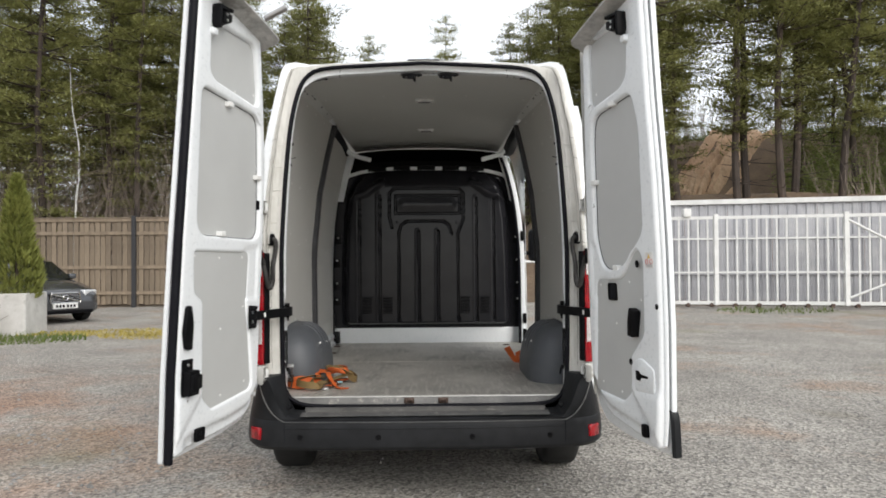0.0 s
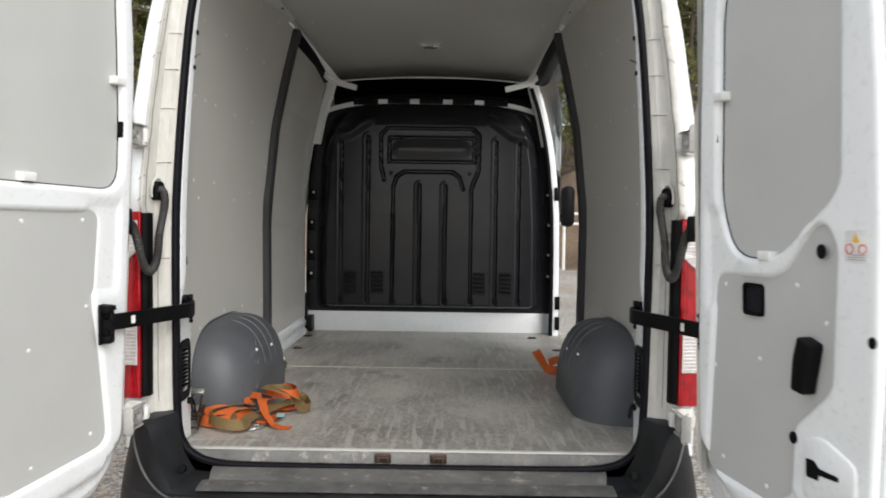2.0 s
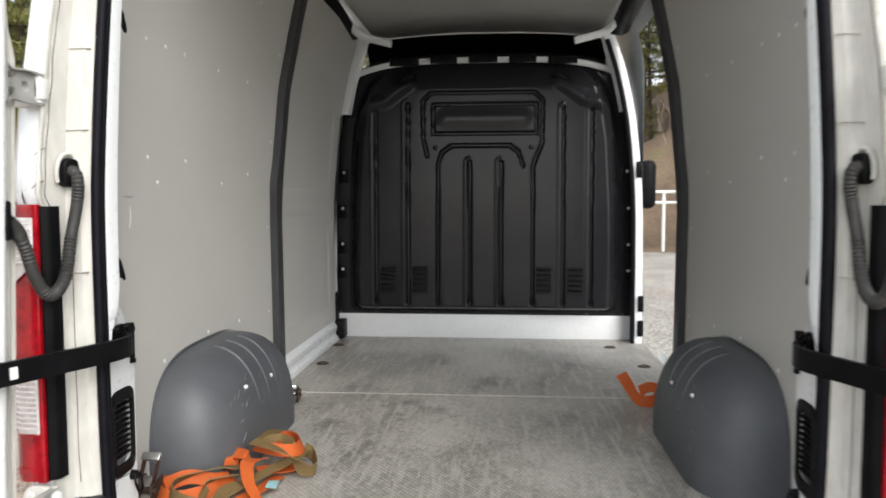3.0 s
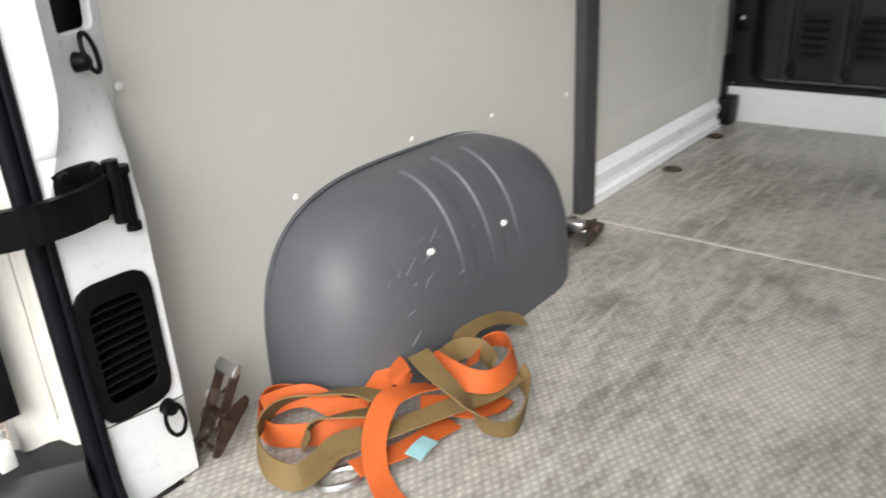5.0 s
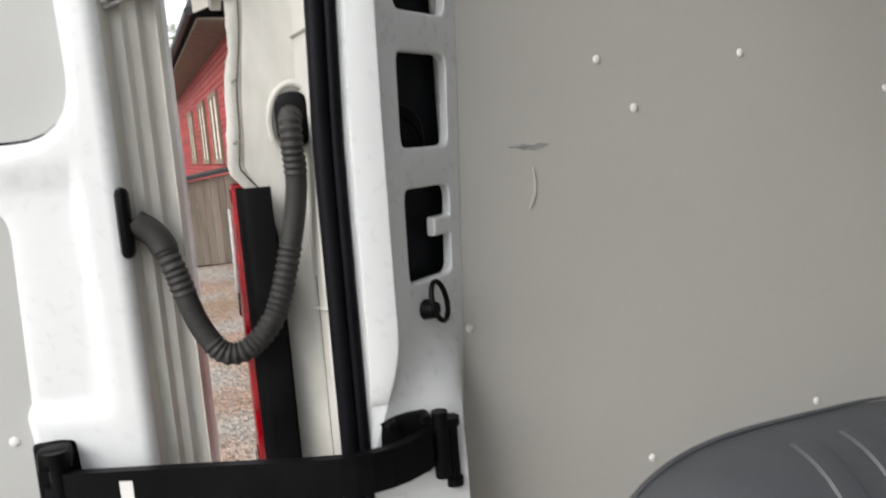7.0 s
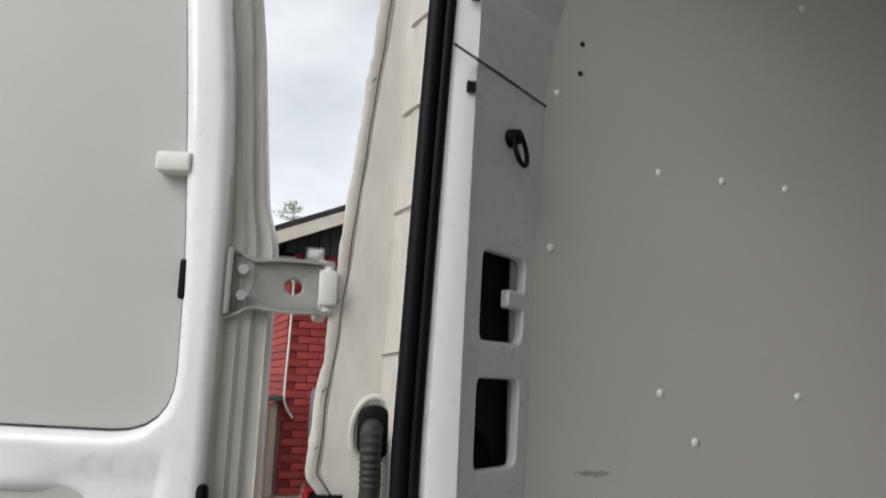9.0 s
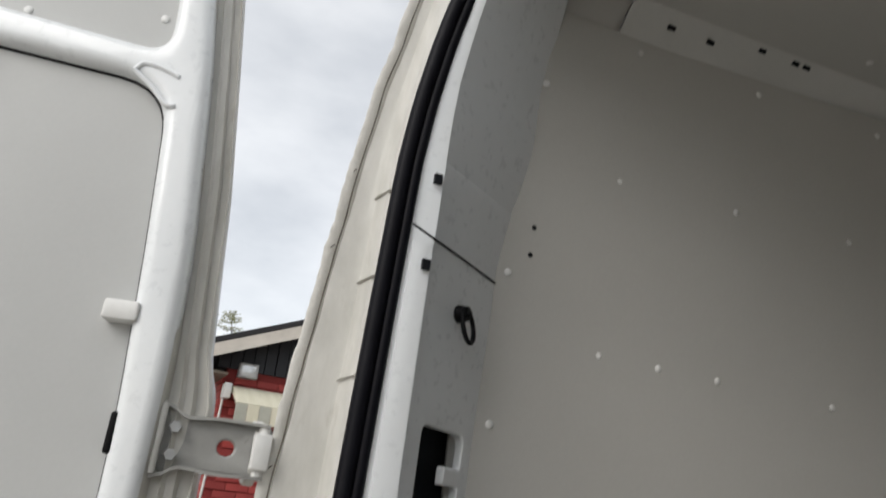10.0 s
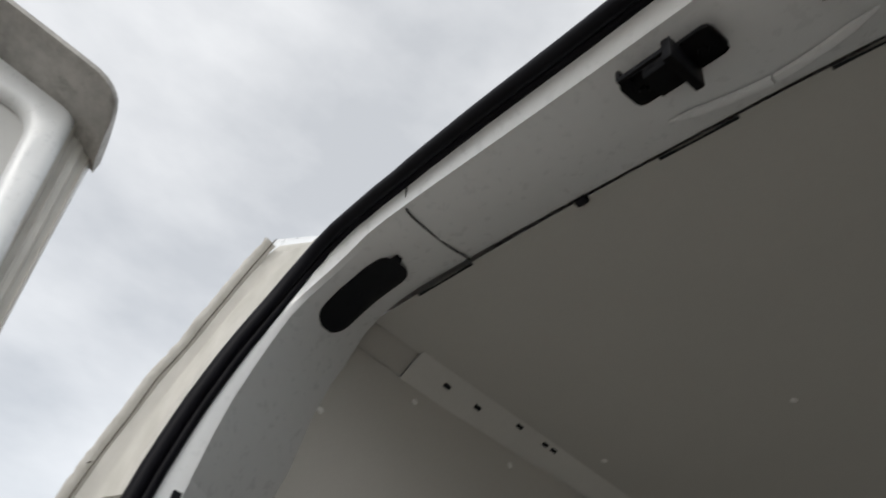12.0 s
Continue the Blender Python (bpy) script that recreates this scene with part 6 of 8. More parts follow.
def build_straps():
    Z = FLOOR_Z
    st = thing("ratchet_strap", "orange and khaki lashing strap lying in a tangle", "strap", (-0.62, 0.6, Z))
    st.matrix_world = Matrix.Identity(4)
    orange = [
        ([(-0.762, 0.548, Z + 0.030), (-0.805, 0.524, Z + 0.035), (-0.824, 0.487, Z + 0.035), (-0.796, 0.445, Z + 0.030), (-0.749, 0.428, Z + 0.025), (-0.708, 0.449, Z + 0.025), (-0.669, 0.485, Z + 0.030), (-0.638, 0.550, Z + 0.040)], [40, 60, 75, 80, 75, 70, 50, 20]),
        ([(-0.657, 0.582, Z + 0.050), (-0.662, 0.615, Z + 0.060), (-0.661, 0.638, Z + 0.075), (-0.622, 0.616, Z + 0.080), (-0.609, 0.622, Z + 0.070)], [20, 30, 40, 20, 10]),
        ([(-0.579, 0.646, Z + 0.060), (-0.588, 0.599, Z + 0.075), (-0.594, 0.556, Z + 0.080), (-0.583, 0.517, Z + 0.070), (-0.567, 0.486, Z + 0.050), (-0.545, 0.464, Z + 0.030), (-0.529, 0.457, Z + 0.012), (-0.496, 0.442, Z + 0.006), (-0.459, 0.437, Z + 0.005)], [10, 5, -5, -25, -30, -20, -10, 0, 0]),
        ([(-0.614, 0.681, Z + 0.085), (-0.567, 0.674, Z + 0.080), (-0.522, 0.676, Z + 0.075), (-0.494, 0.703, Z + 0.070), (-0.495, 0.757, Z + 0.070), (-0.525, 0.807, Z + 0.070), (-0.561, 0.824, Z + 0.070), (-0.586, 0.792, Z + 0.065), (-0.565, 0.732, Z + 0.060)], [20, 40, 55, 65, 70, 75, 70, 60, 40]),
        ([(-0.576, 0.449, Z + 0.020), (-0.565, 0.488, Z + 0.018), (-0.549, 0.531, Z + 0.016), (-0.536, 0.602, Z + 0.015), (-0.530, 0.636, Z + 0.012)], [5, 0, 0, 0, 0]),
        ([(-0.590, 0.623, Z + 0.030), (-0.558, 0.648, Z + 0.028), (-0.518, 0.673, Z + 0.020), (-0.496, 0.707, Z + 0.018), (-0.496, 0.733, Z + 0.018)], [20, 20, 10, 5, 0]),
        ([(-0.783, 0.448, Z + 0.050), (-0.768, 0.493, Z + 0.050), (-0.739, 0.517, Z + 0.050), (-0.686, 0.529, Z + 0.040), (-0.647, 0.557, Z + 0.040)], [60, 70, 60, 40, 20]),
    ]
    khaki = [
        ([(-0.624, 0.570, Z + 0.060), (-0.670, 0.556, Z + 0.065), (-0.717, 0.524, Z + 0.060), (-0.763, 0.482, Z + 0.050), (-0.758, 0.425, Z + 0.045), (-0.721, 0.385, Z + 0.040), (-0.669, 0.365, Z + 0.035), (-0.626, 0.376, Z + 0.030), (-0.620, 0.416, Z + 0.030), (-0.625, 0.467, Z + 0.035), (-0.604, 0.500, Z + 0.040)], [5, 15, 25, 45, 75, 85, 80, 65, 40, 15, 5]),
        ([(-0.620, 0.543, Z + 0.050), (-0.648, 0.507, Z + 0.055), (-0.677, 0.479, Z + 0.050), (-0.683, 0.451, Z + 0.040), (-0.667, 0.437, Z + 0.030)], [10, 20, 30, 60, 75]),
        ([(-0.631, 0.437, Z + 0.030), (-0.599, 0.496, Z + 0.035), (-0.566, 0.563, Z + 0.040), (-0.529, 0.635, Z + 0.045), (-0.497, 0.698, Z + 0.050), (-0.493, 0.768, Z + 0.050)], [5, 0, 0, 5, 10, 20]),
        ([(-0.611, 0.650, Z + 0.110), (-0.561, 0.629, Z + 0.105), (-0.511, 0.620, Z + 0.090), (-0.473, 0.623, Z + 0.060), (-0.452, 0.640, Z + 0.030), (-0.431, 0.668, Z + 0.025), (-0.443, 0.720, Z + 0.028), (-0.467, 0.765, Z + 0.035), (-0.497, 0.784, Z + 0.045)], [10, 0, -10, -30, -60, -80, -85, -80, -60]),
        ([(-0.604, 0.708, Z + 0.070), (-0.596, 0.748, Z + 0.075), (-0.564, 0.766, Z + 0.075), (-0.528, 0.751, Z + 0.070), (-0.521, 0.735, Z + 0.060)], [30, 60, 75, 80, 70]),
        ([(-0.621, 0.780, Z + 0.060), (-0.635, 0.828, Z + 0.070), (-0.632, 0.874, Z + 0.065), (-0.622, 0.925, Z + 0.050), (-0.599, 0.962, Z + 0.035)], [40, 30, 20, 15, 10]),
    ]
    for pts, tl in orange:
        bm = bmesh.new()
        ribbon(bm, pts, tl)
        part("orange_band", bm, M_ORANGE, st, "orange webbing band")
    for pts, tl in khaki:
        bm = bmesh.new()
        ribbon(bm, pts, tl)
        part("khaki_band", bm, M_KHAKI, st, "khaki webbing band")
    bm = bmesh.new()
    ribbon(bm, [(-0.516, 0.517, Z + .026), (-0.519, 0.541, Z + .028), (-0.521, 0.565, Z + .026)], [5, 0, 0], 0.030, 0.003, 8)
    part("tag", bm, M_LABEL, st, "pale blue label tag")
    bm = bmesh.new()
    tube(bm, [(-0.588 + 0.026 * math.cos(a) + 0.010 * math.sin(a), 0.432 + 0.034 * math.sin(a), Z + 0.009 + 0.004 * math.cos(a)) for a in np.linspace(0, 2 * math.pi, 25)[:-1]], 0.0055, 8, closed=True)
    part("steel_ring", bm, M_STEEL, st, "bright steel end ring")


def ratchet(at, turn, lean, size=1.0):
    """A ratchet buckle: two side plates, spindle, handle with a bright grip."""
    r = thing("ratchet_buckle", "rusty steel ratchet buckle with a bright handle", "buckle", (0, 0, 0), "ratchet buckles")
    m = Matrix.Translation(at) @ Matrix.Rotation(radians(turn), 4, "Z") @ Matrix.Rotation(radians(lean), 4, "Y") @ Matrix.Scale(size, 4) @ Matrix.Translation((0.07, 0, 0))

    def add(name, bm, material, label=""):
        bmesh.ops.transform(bm, matrix=m, verts=bm.verts[:])
        part(name, bm, material, r, label)
    for y in (-0.030, 0.030):
        bm = bmesh.new()
        plate(bm, rounded([(-0.07, 0.0), (0.06, 0.0), (0.07, 0.02), (0.02, 0.045), (-0.02, 0.04), (-0.075, 0.018)], 0.008), lambda u, v, n, y=y: (u, y + n, v + 0.004), -0.002, 0.002, r=0.001, seg=1)
        add("side_plate", bm, M_RUST)
        bm = bmesh.new()
        plate(bm, rounded([(-0.02, 0.02), (0.10, 0.055), (0.115, 0.075), (0.095, 0.078), (-0.02, 0.045)], 0.006), lambda u, v, n, y=y: (u, y * 0.8 + n, v + 0.004), -0.002, 0.002, r=0.001, seg=1)
        add("handle_plate", bm, M_RUST)
    bm = bmesh.new()
    cyl(bm, (0.0, -0.04, 0.032), (0.0, 0.04, 0.032), 0.013)
    cyl(bm, (-0.06, -0.032, 0.016), (-0.06, 0.032, 0.016), 0.006)
    add("spindle", bm, M_RUST)
    bm = bmesh.new()
    box(bm, 0.088, 0.118, -0.034, 0.034, 0.068, 0.084, 0.005)
    add("grip", bm, M_STEEL, "bright steel grip")
    bm = bmesh.new()
    box(bm, 0.02, 0.05, -0.022, 0.022, 0.034, 0.042, 0.003)
    add("pawl", bm, M_STEEL)
    for k in (-1, 1):
        bm = bmesh.new()
        tube(bm, [(0.0 + 0.018 * math.cos(a), k * 0.026, 0.036 + 0.018 * math.sin(a)) for a in np.linspace(0, 2 * math.pi, 15)[:-1]], [0.003 + 0.002 * (q % 2) for q in range(14)], 6, closed=True)
        add("ratchet_wheel", bm, M_RUST)
    return r


build_straps()
ratchet((-0.800, 0.352, FLOOR_Z + 0.012), 88, -44, 0.76)
ratchet((-0.748, 1.535, FLOOR_Z + 0.002), -80, -2, 1.05)
so = thing("orange_strap", "short orange strap lying against the wheel arch", "strap")
bm = bmesh.new()
ribbon(bm, [(0.60, 1.62, FLOOR_Z + .10), (0.625, 1.56, FLOOR_Z + .06), (0.645, 1.50, FLOOR_Z + .03), (0.69, 1.48, FLOOR_Z + .025), (0.735, 1.50, FLOOR_Z + .04)], [30, 55, 75, 80, 70], 0.045)
part("strap_band", bm, M_ORANGE, so)
bm = bmesh.new()
ribbon(bm, [(0.66, 1.54, FLOOR_Z + .05), (0.70, 1.53, FLOOR_Z + .07), (0.75, 1.53, FLOOR_Z + .055)], [60, 40, 60], 0.045)
part("strap_band", bm, M_ORANGE, so)


# ---------------------------------------------------------------- the yard
def sm(t):
    t = min(1.0, max(0.0, t))
    return t * t * (3 - 2 * t)


def gate_y(x):
    return 15.5 - 0.25 * (x - 6.4)


def ground_z(x, y):
    """Level yard, a bank behind the gate, and rising woods."""
    r = sm((x - 1.5) / 4)
    d = y - (gate_y(max(x, 2.0)) + 2.2 if x > 2 else 18.8)
    if d <= 0:
        return 0.0
    right = 3.5 * sm(d / 5.0) + 3.9 * sm((d - 11.0) / 7.0) * sm((x - 3) / 6) + 0.03 * max(0, d - 18)
    left = 1.2 * sm(d / 9.0) + 0.05 * max(0, d - 5)
    k = left * (1 - r) + right * r
    return k + 0.25 * sm(d / 3) * noise.noise((x * 0.25, y * 0.25, 0)) + 0.1 * sm(d / 3) * noise.noise((x * 0.8, y * 0.8, 2))


def gravel_material():
    """Fine grey gravel with reddish dirt, mossy traces and damp patches."""
    m = mat("yard_gravel", (0.19, 0.176, 0.155), (0.42, 0.395, 0.355), 0.85, scale=0.8, fine=55, fine_mix=0.55, bump=0.0, edge=(0.34, 0.66), third=((0.32, 0.225, 0.16), 0.45, 0.52, 0.68))
    n, l = m.node_tree.nodes, m.node_tree.links
    bs = n["Principled BSDF"]
    co = n.new("ShaderNodeTexCoord")
    vor = n.new("ShaderNodeTexVoronoi")
    vor.inputs["Scale"].default_value = 58
    l.new(co.outputs["Object"], vor.inputs["Vector"])
    mx = n.new("ShaderNodeMixRGB")
    mx.blend_type = "OVERLAY"
    mx.inputs[0].default_value = 0.75
    bw = n.new("ShaderNodeRGBToBW")
    l.new(vor.outputs["Color"], bw.inputs[0])
    old = bs.inputs["Base Color"].links[0].from_socket
    l.new(old, mx.inputs[1])
    l.new(bw.outputs[0], mx.inputs[2])
    ns = n.new("ShaderNodeTexNoise")
    ns.inputs["Scale"].default_value, ns.inputs["Detail"].default_value = 0.33, 5
    l.new(co.outputs["Object"], ns.inputs["Vector"])
    mr = n.new("ShaderNodeMapRange")
    mr.inputs[1].default_value, mr.inputs[2].default_value, mr.inputs[4].default_value = 0.60, 0.72, 0.6
    l.new(ns.outputs["Fac"], mr.inputs[0])
    m2 = n.new("ShaderNodeMixRGB")
    m2.inputs[2].default_value = (0.17, 0.15, 0.06, 1)
    l.new(mr.outputs[0], m2.inputs[0])
    l.new(mx.outputs[0], m2.inputs[1])
    l.new(m2.outputs[0], bs.inputs["Base Color"])
    # reddish dirt on the house's side of the yard
    sp = n.new("ShaderNodeSeparateXYZ")
    l.new(co.outputs["Object"], sp.inputs[0])
    fx, fy = n.new("ShaderNodeMapRange"), n.new("ShaderNodeMapRange")
    fx.inputs[1].default_value, fx.inputs[2].default_value = -1.5, -3.5
    fy.inputs[1].default_value, fy.inputs[2].default_value = 6.0, 3.0
    l.new(sp.outputs["X"], fx.inputs[0])
    l.new(sp.outputs["Y"], fy.inputs[0])
    dn = n.new("ShaderNodeTexNoise")
    dn.inputs["Scale"].default_value, dn.inputs["Detail"].default_value = 1.1, 6
    l.new(co.outputs["Object"], dn.inputs["Vector"])
    dr = n.new("ShaderNodeMapRange")
    dr.inputs[1].default_value, dr.inputs[2].default_value, dr.inputs[4].default_value = 0.40, 0.58, 0.8
    l.new(dn.outputs["Fac"], dr.inputs[0])
    p1, p2 = n.new("ShaderNodeMath"), n.new("ShaderNodeMath")
    p1.operation = p2.operation = "MULTIPLY"
    l.new(fx.outputs[0], p1.inputs[0])
    l.new(fy.outputs[0], p1.inputs[1])
    l.new(p1.outputs[0], p2.inputs[0])
    l.new(dr.outputs[0], p2.inputs[1])
    tone = n.new("ShaderNodeMixRGB")
    tone.blend_type = "MULTIPLY"
    tone.inputs[2].default_value = (1.0, 0.66, 0.50, 1)
    l.new(p2.outputs[0], tone.inputs[0])
    l.new(m2.outputs[0], tone.inputs[1])
    l.new(tone.outputs[0], bs.inputs["Base Color"])
    bp = n.new("ShaderNodeBump")
    bp.inputs["Strength"].default_value, bp.inputs["Distance"].default_value = 0.8, 0.012
    l.new(vor.outputs["Distance"], bp.inputs["Height"])
    l.new(bp.outputs["Normal"], bs.inputs["Normal"])
    return m


M_GRAVEL = gravel_material()
M_FOREST = mat("forest_floor", (0.11, 0.075, 0.05), (0.22, 0.155, 0.10), 0.9, scale=0.7, fine=9, fine_mix=0.4, bump=0.6, dist=0.08, third=((0.12, 0.13, 0.045), 0.35, 0.60, 0.74))
M_SAND = mat("bare_sand", (0.44, 0.28, 0.17), (0.70, 0.51, 0.34), 0.9, scale=0.8, fine=6, fine_mix=0.4, bump=0.6, dist=0.1, stretch=(1, 1, 0.4), third=((0.30, 0.20, 0.13), 1.2, 0.55, 0.75))
M_FENCE = mat("weathered_brown_plank", (0.15, 0.115, 0.08), (0.27, 0.215, 0.155), 0.8, scale=1.6, fine=24, fine_mix=0.4, bump=0.4, stretch=(4, 4, 0.5), rand=0.22)
M_GATE = mat("white_gate_paint", (0.60, 0.60, 0.58), (0.75, 0.75, 0.73), 0.45, scale=3, fine=30, bump=0.1, third=((0.36, 0.20, 0.07), 5, 0.63, 0.78))
M_SHEET = mat("grey_steel_sheet", (0.34, 0.34, 0.36), (0.43, 0.43, 0.45), 0.5, metal=0.1, scale=1.2, fine=20, bump=0.05, third=((0.50, 0.50, 0.50), 0.9, 0.5, 0.7))
M_NEEDLE = mat("pine_needles", (0.135, 0.142, 0.047), (0.29, 0.29, 0.10), 0.75, scale=0.5, fine=7, fine_mix=0.5, bump=0.0, rand=0.25)
def leafy(m, share):
    """Lets part of the light through the leaves."""
    n, l = m.node_tree.nodes, m.node_tree.links
    bs, out = n["Principled BSDF"], n["Material Output"]
    tr, mx = n.new("ShaderNodeBsdfTranslucent"), n.new("ShaderNodeMixShader")
    l.new(bs.inputs["Base Color"].links[0].from_socket, tr.inputs["Color"])
    mx.inputs[0].default_value = share
    l.new(bs.outputs[0], mx.inputs[1])
    l.new(tr.outputs[0], mx.inputs[2])
    l.new(mx.outputs[0], out.inputs["Surface"])


leafy(M_NEEDLE, 0.4)
M_BARK = mat("pine_bark", (0.034, 0.027, 0.023), (0.085, 0.062, 0.047), 0.9, scale=4, fine=22, bump=0.6, dist=0.02, stretch=(1, 1, 0.3), rand=0.3)
M_SPROUT = mat("young_leaves", (0.115, 0.15, 0.035), (0.22, 0.26, 0.075), 0.75, scale=1.5, fine=9, fine_mix=0.5, bump=0.0)
leafy(M_SPROUT, 0.4)
M_BIRCH = mat("birch_bark", (0.50, 0.49, 0.46), (0.66, 0.65, 0.62), 0.8, scale=6, fine=30, bump=0.2, stretch=(1, 1, 2.5), third=((0.06, 0.055, 0.05), 5, 0.58, 0.66))
M_TWIG = mat("bare_twigs", (0.14, 0.11, 0.085), (0.28, 0.23, 0.185), 0.9, scale=1.0, fine=9, bump=0.0)
M_THUJA = mat("thuja_green", (0.09, 0.108, 0.016), (0.21, 0.22, 0.046), 0.75, scale=3, fine=30, fine_mix=0.5, bump=0.0)
M_CONCRETE = mat("whitewashed_concrete", (0.44, 0.43, 0.40), (0.60, 0.59, 0.56), 0.8, scale=3, fine=40, bump=0.3, third=((0.25, 0.24, 0.21), 4, 0.56, 0.75))
M_CARPAINT = mat("dark_car_paint", (0.055, 0.058, 0.064), (0.075, 0.078, 0.085), 0.2, scale=3, fine=40, bump=0.0, coat=0.8, metal=0.3, rough_var=0.05)
M_CARGLASS = mat("car_glass", (0.01, 0.012, 0.013), (0.02, 0.022, 0.024), 0.06, scale=3, fine=40, bump=0.0, coat=0.5, rough_var=0.02)
M_CHROME = tint("chrome", (0.75, 0.75, 0.75), rough=0.12, metal=1.0, scale=20, bump=0.0)
M_HEADLAMP = mat("headlamp_glass", (0.62, 0.64, 0.66), (0.80, 0.81, 0.82), 0.08, metal=0.4, scale=18, fine=60, bump=0.2, bump_scale=30, coat=0.6)
M_PLATE = tint("number_plate", (0.72, 0.72, 0.70), rough=0.4, scale=20, bump=0.0)
M_REDWALL = mat("red_painted_brick", (0.27, 0.032, 0.030), (0.38, 0.055, 0.048), 0.7, scale=2.5, fine=40, bump=0.3, rand=0.14)
M_GABLE = tint("dark_gable_board", (0.020, 0.022, 0.028), rough=0.6, scale=4, fine=40, stretch=(3, 3, 0.4), bump=0.2)
M_TRIM = tint("cream_trim", (0.62, 0.58, 0.52), rough=0.6, scale=4, bump=0.1)
M_ROOF = tint("black_roofing", (0.022, 0.022, 0.024), rough=0.8, scale=3, bump=0.3)
M_AWNING = mat("cream_awning", (0.58, 0.55, 0.42), (0.70, 0.67, 0.54), 0.8, scale=2, fine=50, bump=0.1, stretch=(1, 6, 1))
M_STRIPE = tint("grey_awning_stripe", (0.42, 0.42, 0.36), rough=0.8, scale=4, bump=0.1)
M_BINWOOD = mat("grey_brown_boards", (0.14, 0.115, 0.09), (0.24, 0.20, 0.165), 0.8, scale=2, fine=30, stretch=(4, 4, 0.5), bump=0.3, rand=0.15)
M_BLUE = tint("blue_container", (0.05, 0.16, 0.30), rough=0.5, scale=2, fine=30, bump=0.1)
M_GREYBIN = tint("grey_bin_plastic", (0.16, 0.17, 0.18), rough=0.5, scale=5, bump=0.1)
M_POSTORANGE = tint("orange_post_paint", (0.72, 0.13, 0.02), rough=0.5, scale=8, bump=0.05)
M_STONE = mat("gravel_stone", (0.15, 0.145, 0.135), (0.36, 0.345, 0.325), 0.85, scale=9, fine=60, bump=0.2)
M_STRAW = mat("dry_yellow_grass", (0.30, 0.24, 0.05), (0.46, 0.37, 0.10), 0.9, scale=2, fine=30, bump=0.0)
M_MOSS = mat("green_grass", (0.06, 0.09, 0.015), (0.14, 0.18, 0.04), 0.9, scale=2, fine=30, bump=0.0)


def build_ground():
    def axis(lim, near, step):
        a, out = 0.0, [0.0]
        while a < lim:
            a += step if a < near else step * (1 + (a - near) * 0.12)
            out.append(a)
        return [-v for v in out[:0:-1]] + out
    xs = axis(900, 45, 1.1)
    ys = [v for v in axis(900, 70, 1.1)]
    bm = bmesh.new()
    loft(bm, [[(x, y, ground_z(x, y)) for x in xs] for y in ys])
    ob = part("ground", bm, M_GRAVEL)
    ob.data.materials.append(M_FOREST)
    for p in ob.data.polygons:
        c = p.center
        if c.y > (gate_y(max(c.x, 2.0)) + 2.0 if c.x > 2 else 18.6):
            p.material_index = 1
    tagged(ob, "grey gravel yard with reddish dirt patches", "ground", kind="structure")
    # eroded sand face on the bank
    bm = bmesh.new()
    rows = []
    for v in np.linspace(0, 1, 70):
        row = []
        for u in np.linspace(0, 1, 60):
            y = 26.4 + 7.6 * v + 0.5 * noise.noise((u * 4, v * 2, 5))
            side = (0.285 + 0.105 * u) * (1 - v) + (0.388 + 0.094 * u) * v + 0.010 * noise.noise((v * 5, u * 2, 9))
            x = side * (y + 3.97)
            e = min(1, min(u, 1 - u, v) / 0.10)
            gully = noise.noise((u * 7, v * 1.2, 4)) + 0.6 * noise.noise((u * 17, v * 2.5, 7))
            row.append((x, y, ground_z(x, y) + 0.30 * e - 0.12 + 0.40 * gully * e + 0.12 * noise.noise((x * 4, y * 3, 1)) * e))
        rows.append(row)
    loft(bm, rows)
    tagged(part("sand_bank", bm, M_SAND), "bare eroded sand slope on a wooded bank", "sand bank", kind="structure")
    # loose stones
    rnd = random.Random(11)
    verts, faces = [], []
    for k in range(15000):
        if k < 11500:
            x, y = rnd.uniform(-9, 9), rnd.uniform(-2.4, 1) + 13 * rnd.random() ** 1.5
        else:
            x, y = rnd.uniform(-11, -1.2), rnd.uniform(-2.5, 2.0)
        r = 0.006 + 0.016 * rnd.random() ** 3
        b = len(verts)
        a = rnd.random() * 6.28
        for q in range(4):
            verts.append((x + r * rnd.uniform(.7, 1.3) * math.cos(a + q * 1.57), y + r * rnd.uniform(.7, 1.3) * math.sin(a + q * 1.57), r * 0.15))
        verts.append((x, y, r * rnd.uniform(.6, 1.0)))
        faces += [(b + q, b + (q + 1) % 4, b + 4) for q in range(4)]
    me = bpy.data.meshes.new("loose_gravel")
    me.from_pydata(verts, [], faces)
    me.materials.append(M_STONE)
    tagged(new("loose_gravel", me), "loose grey gravel stones on the yard", "gravel", kind="stuff")


def tufts(name, label, material, spots, h, seed):
    rnd = random.Random(seed)
    verts, faces = [], []
    for x, y, r, count in spots:
        for k in range(count):
            a, d = rnd.random() * 6.28, r * math.sqrt(rnd.random())
            px, py = x + d * math.cos(a), y + d * math.sin(a) * 0.6
            z = ground_z(px, py)
            b = len(verts)
            t = rnd.random() * 6.28
            w, hh = 0.006 + 0.012 * rnd.random(), h * (0.5 + rnd.random())
            lx, ly = rnd.uniform(-1, 1) * hh * 0.8, rnd.uniform(-1, 1) * hh * 0.8
            verts += [(px - w * math.cos(t), py - w * math.sin(t), z), (px + w * math.cos(t), py + w * math.sin(t), z), (px + lx, py + ly, z + hh)]
            faces.append((b, b + 1, b + 2))
    me = bpy.data.meshes.new(name)
    me.from_pydata(verts, [], faces)
    me.materials.append(material)
    tagged(new(name, me), label, "grass", kind="stuff")


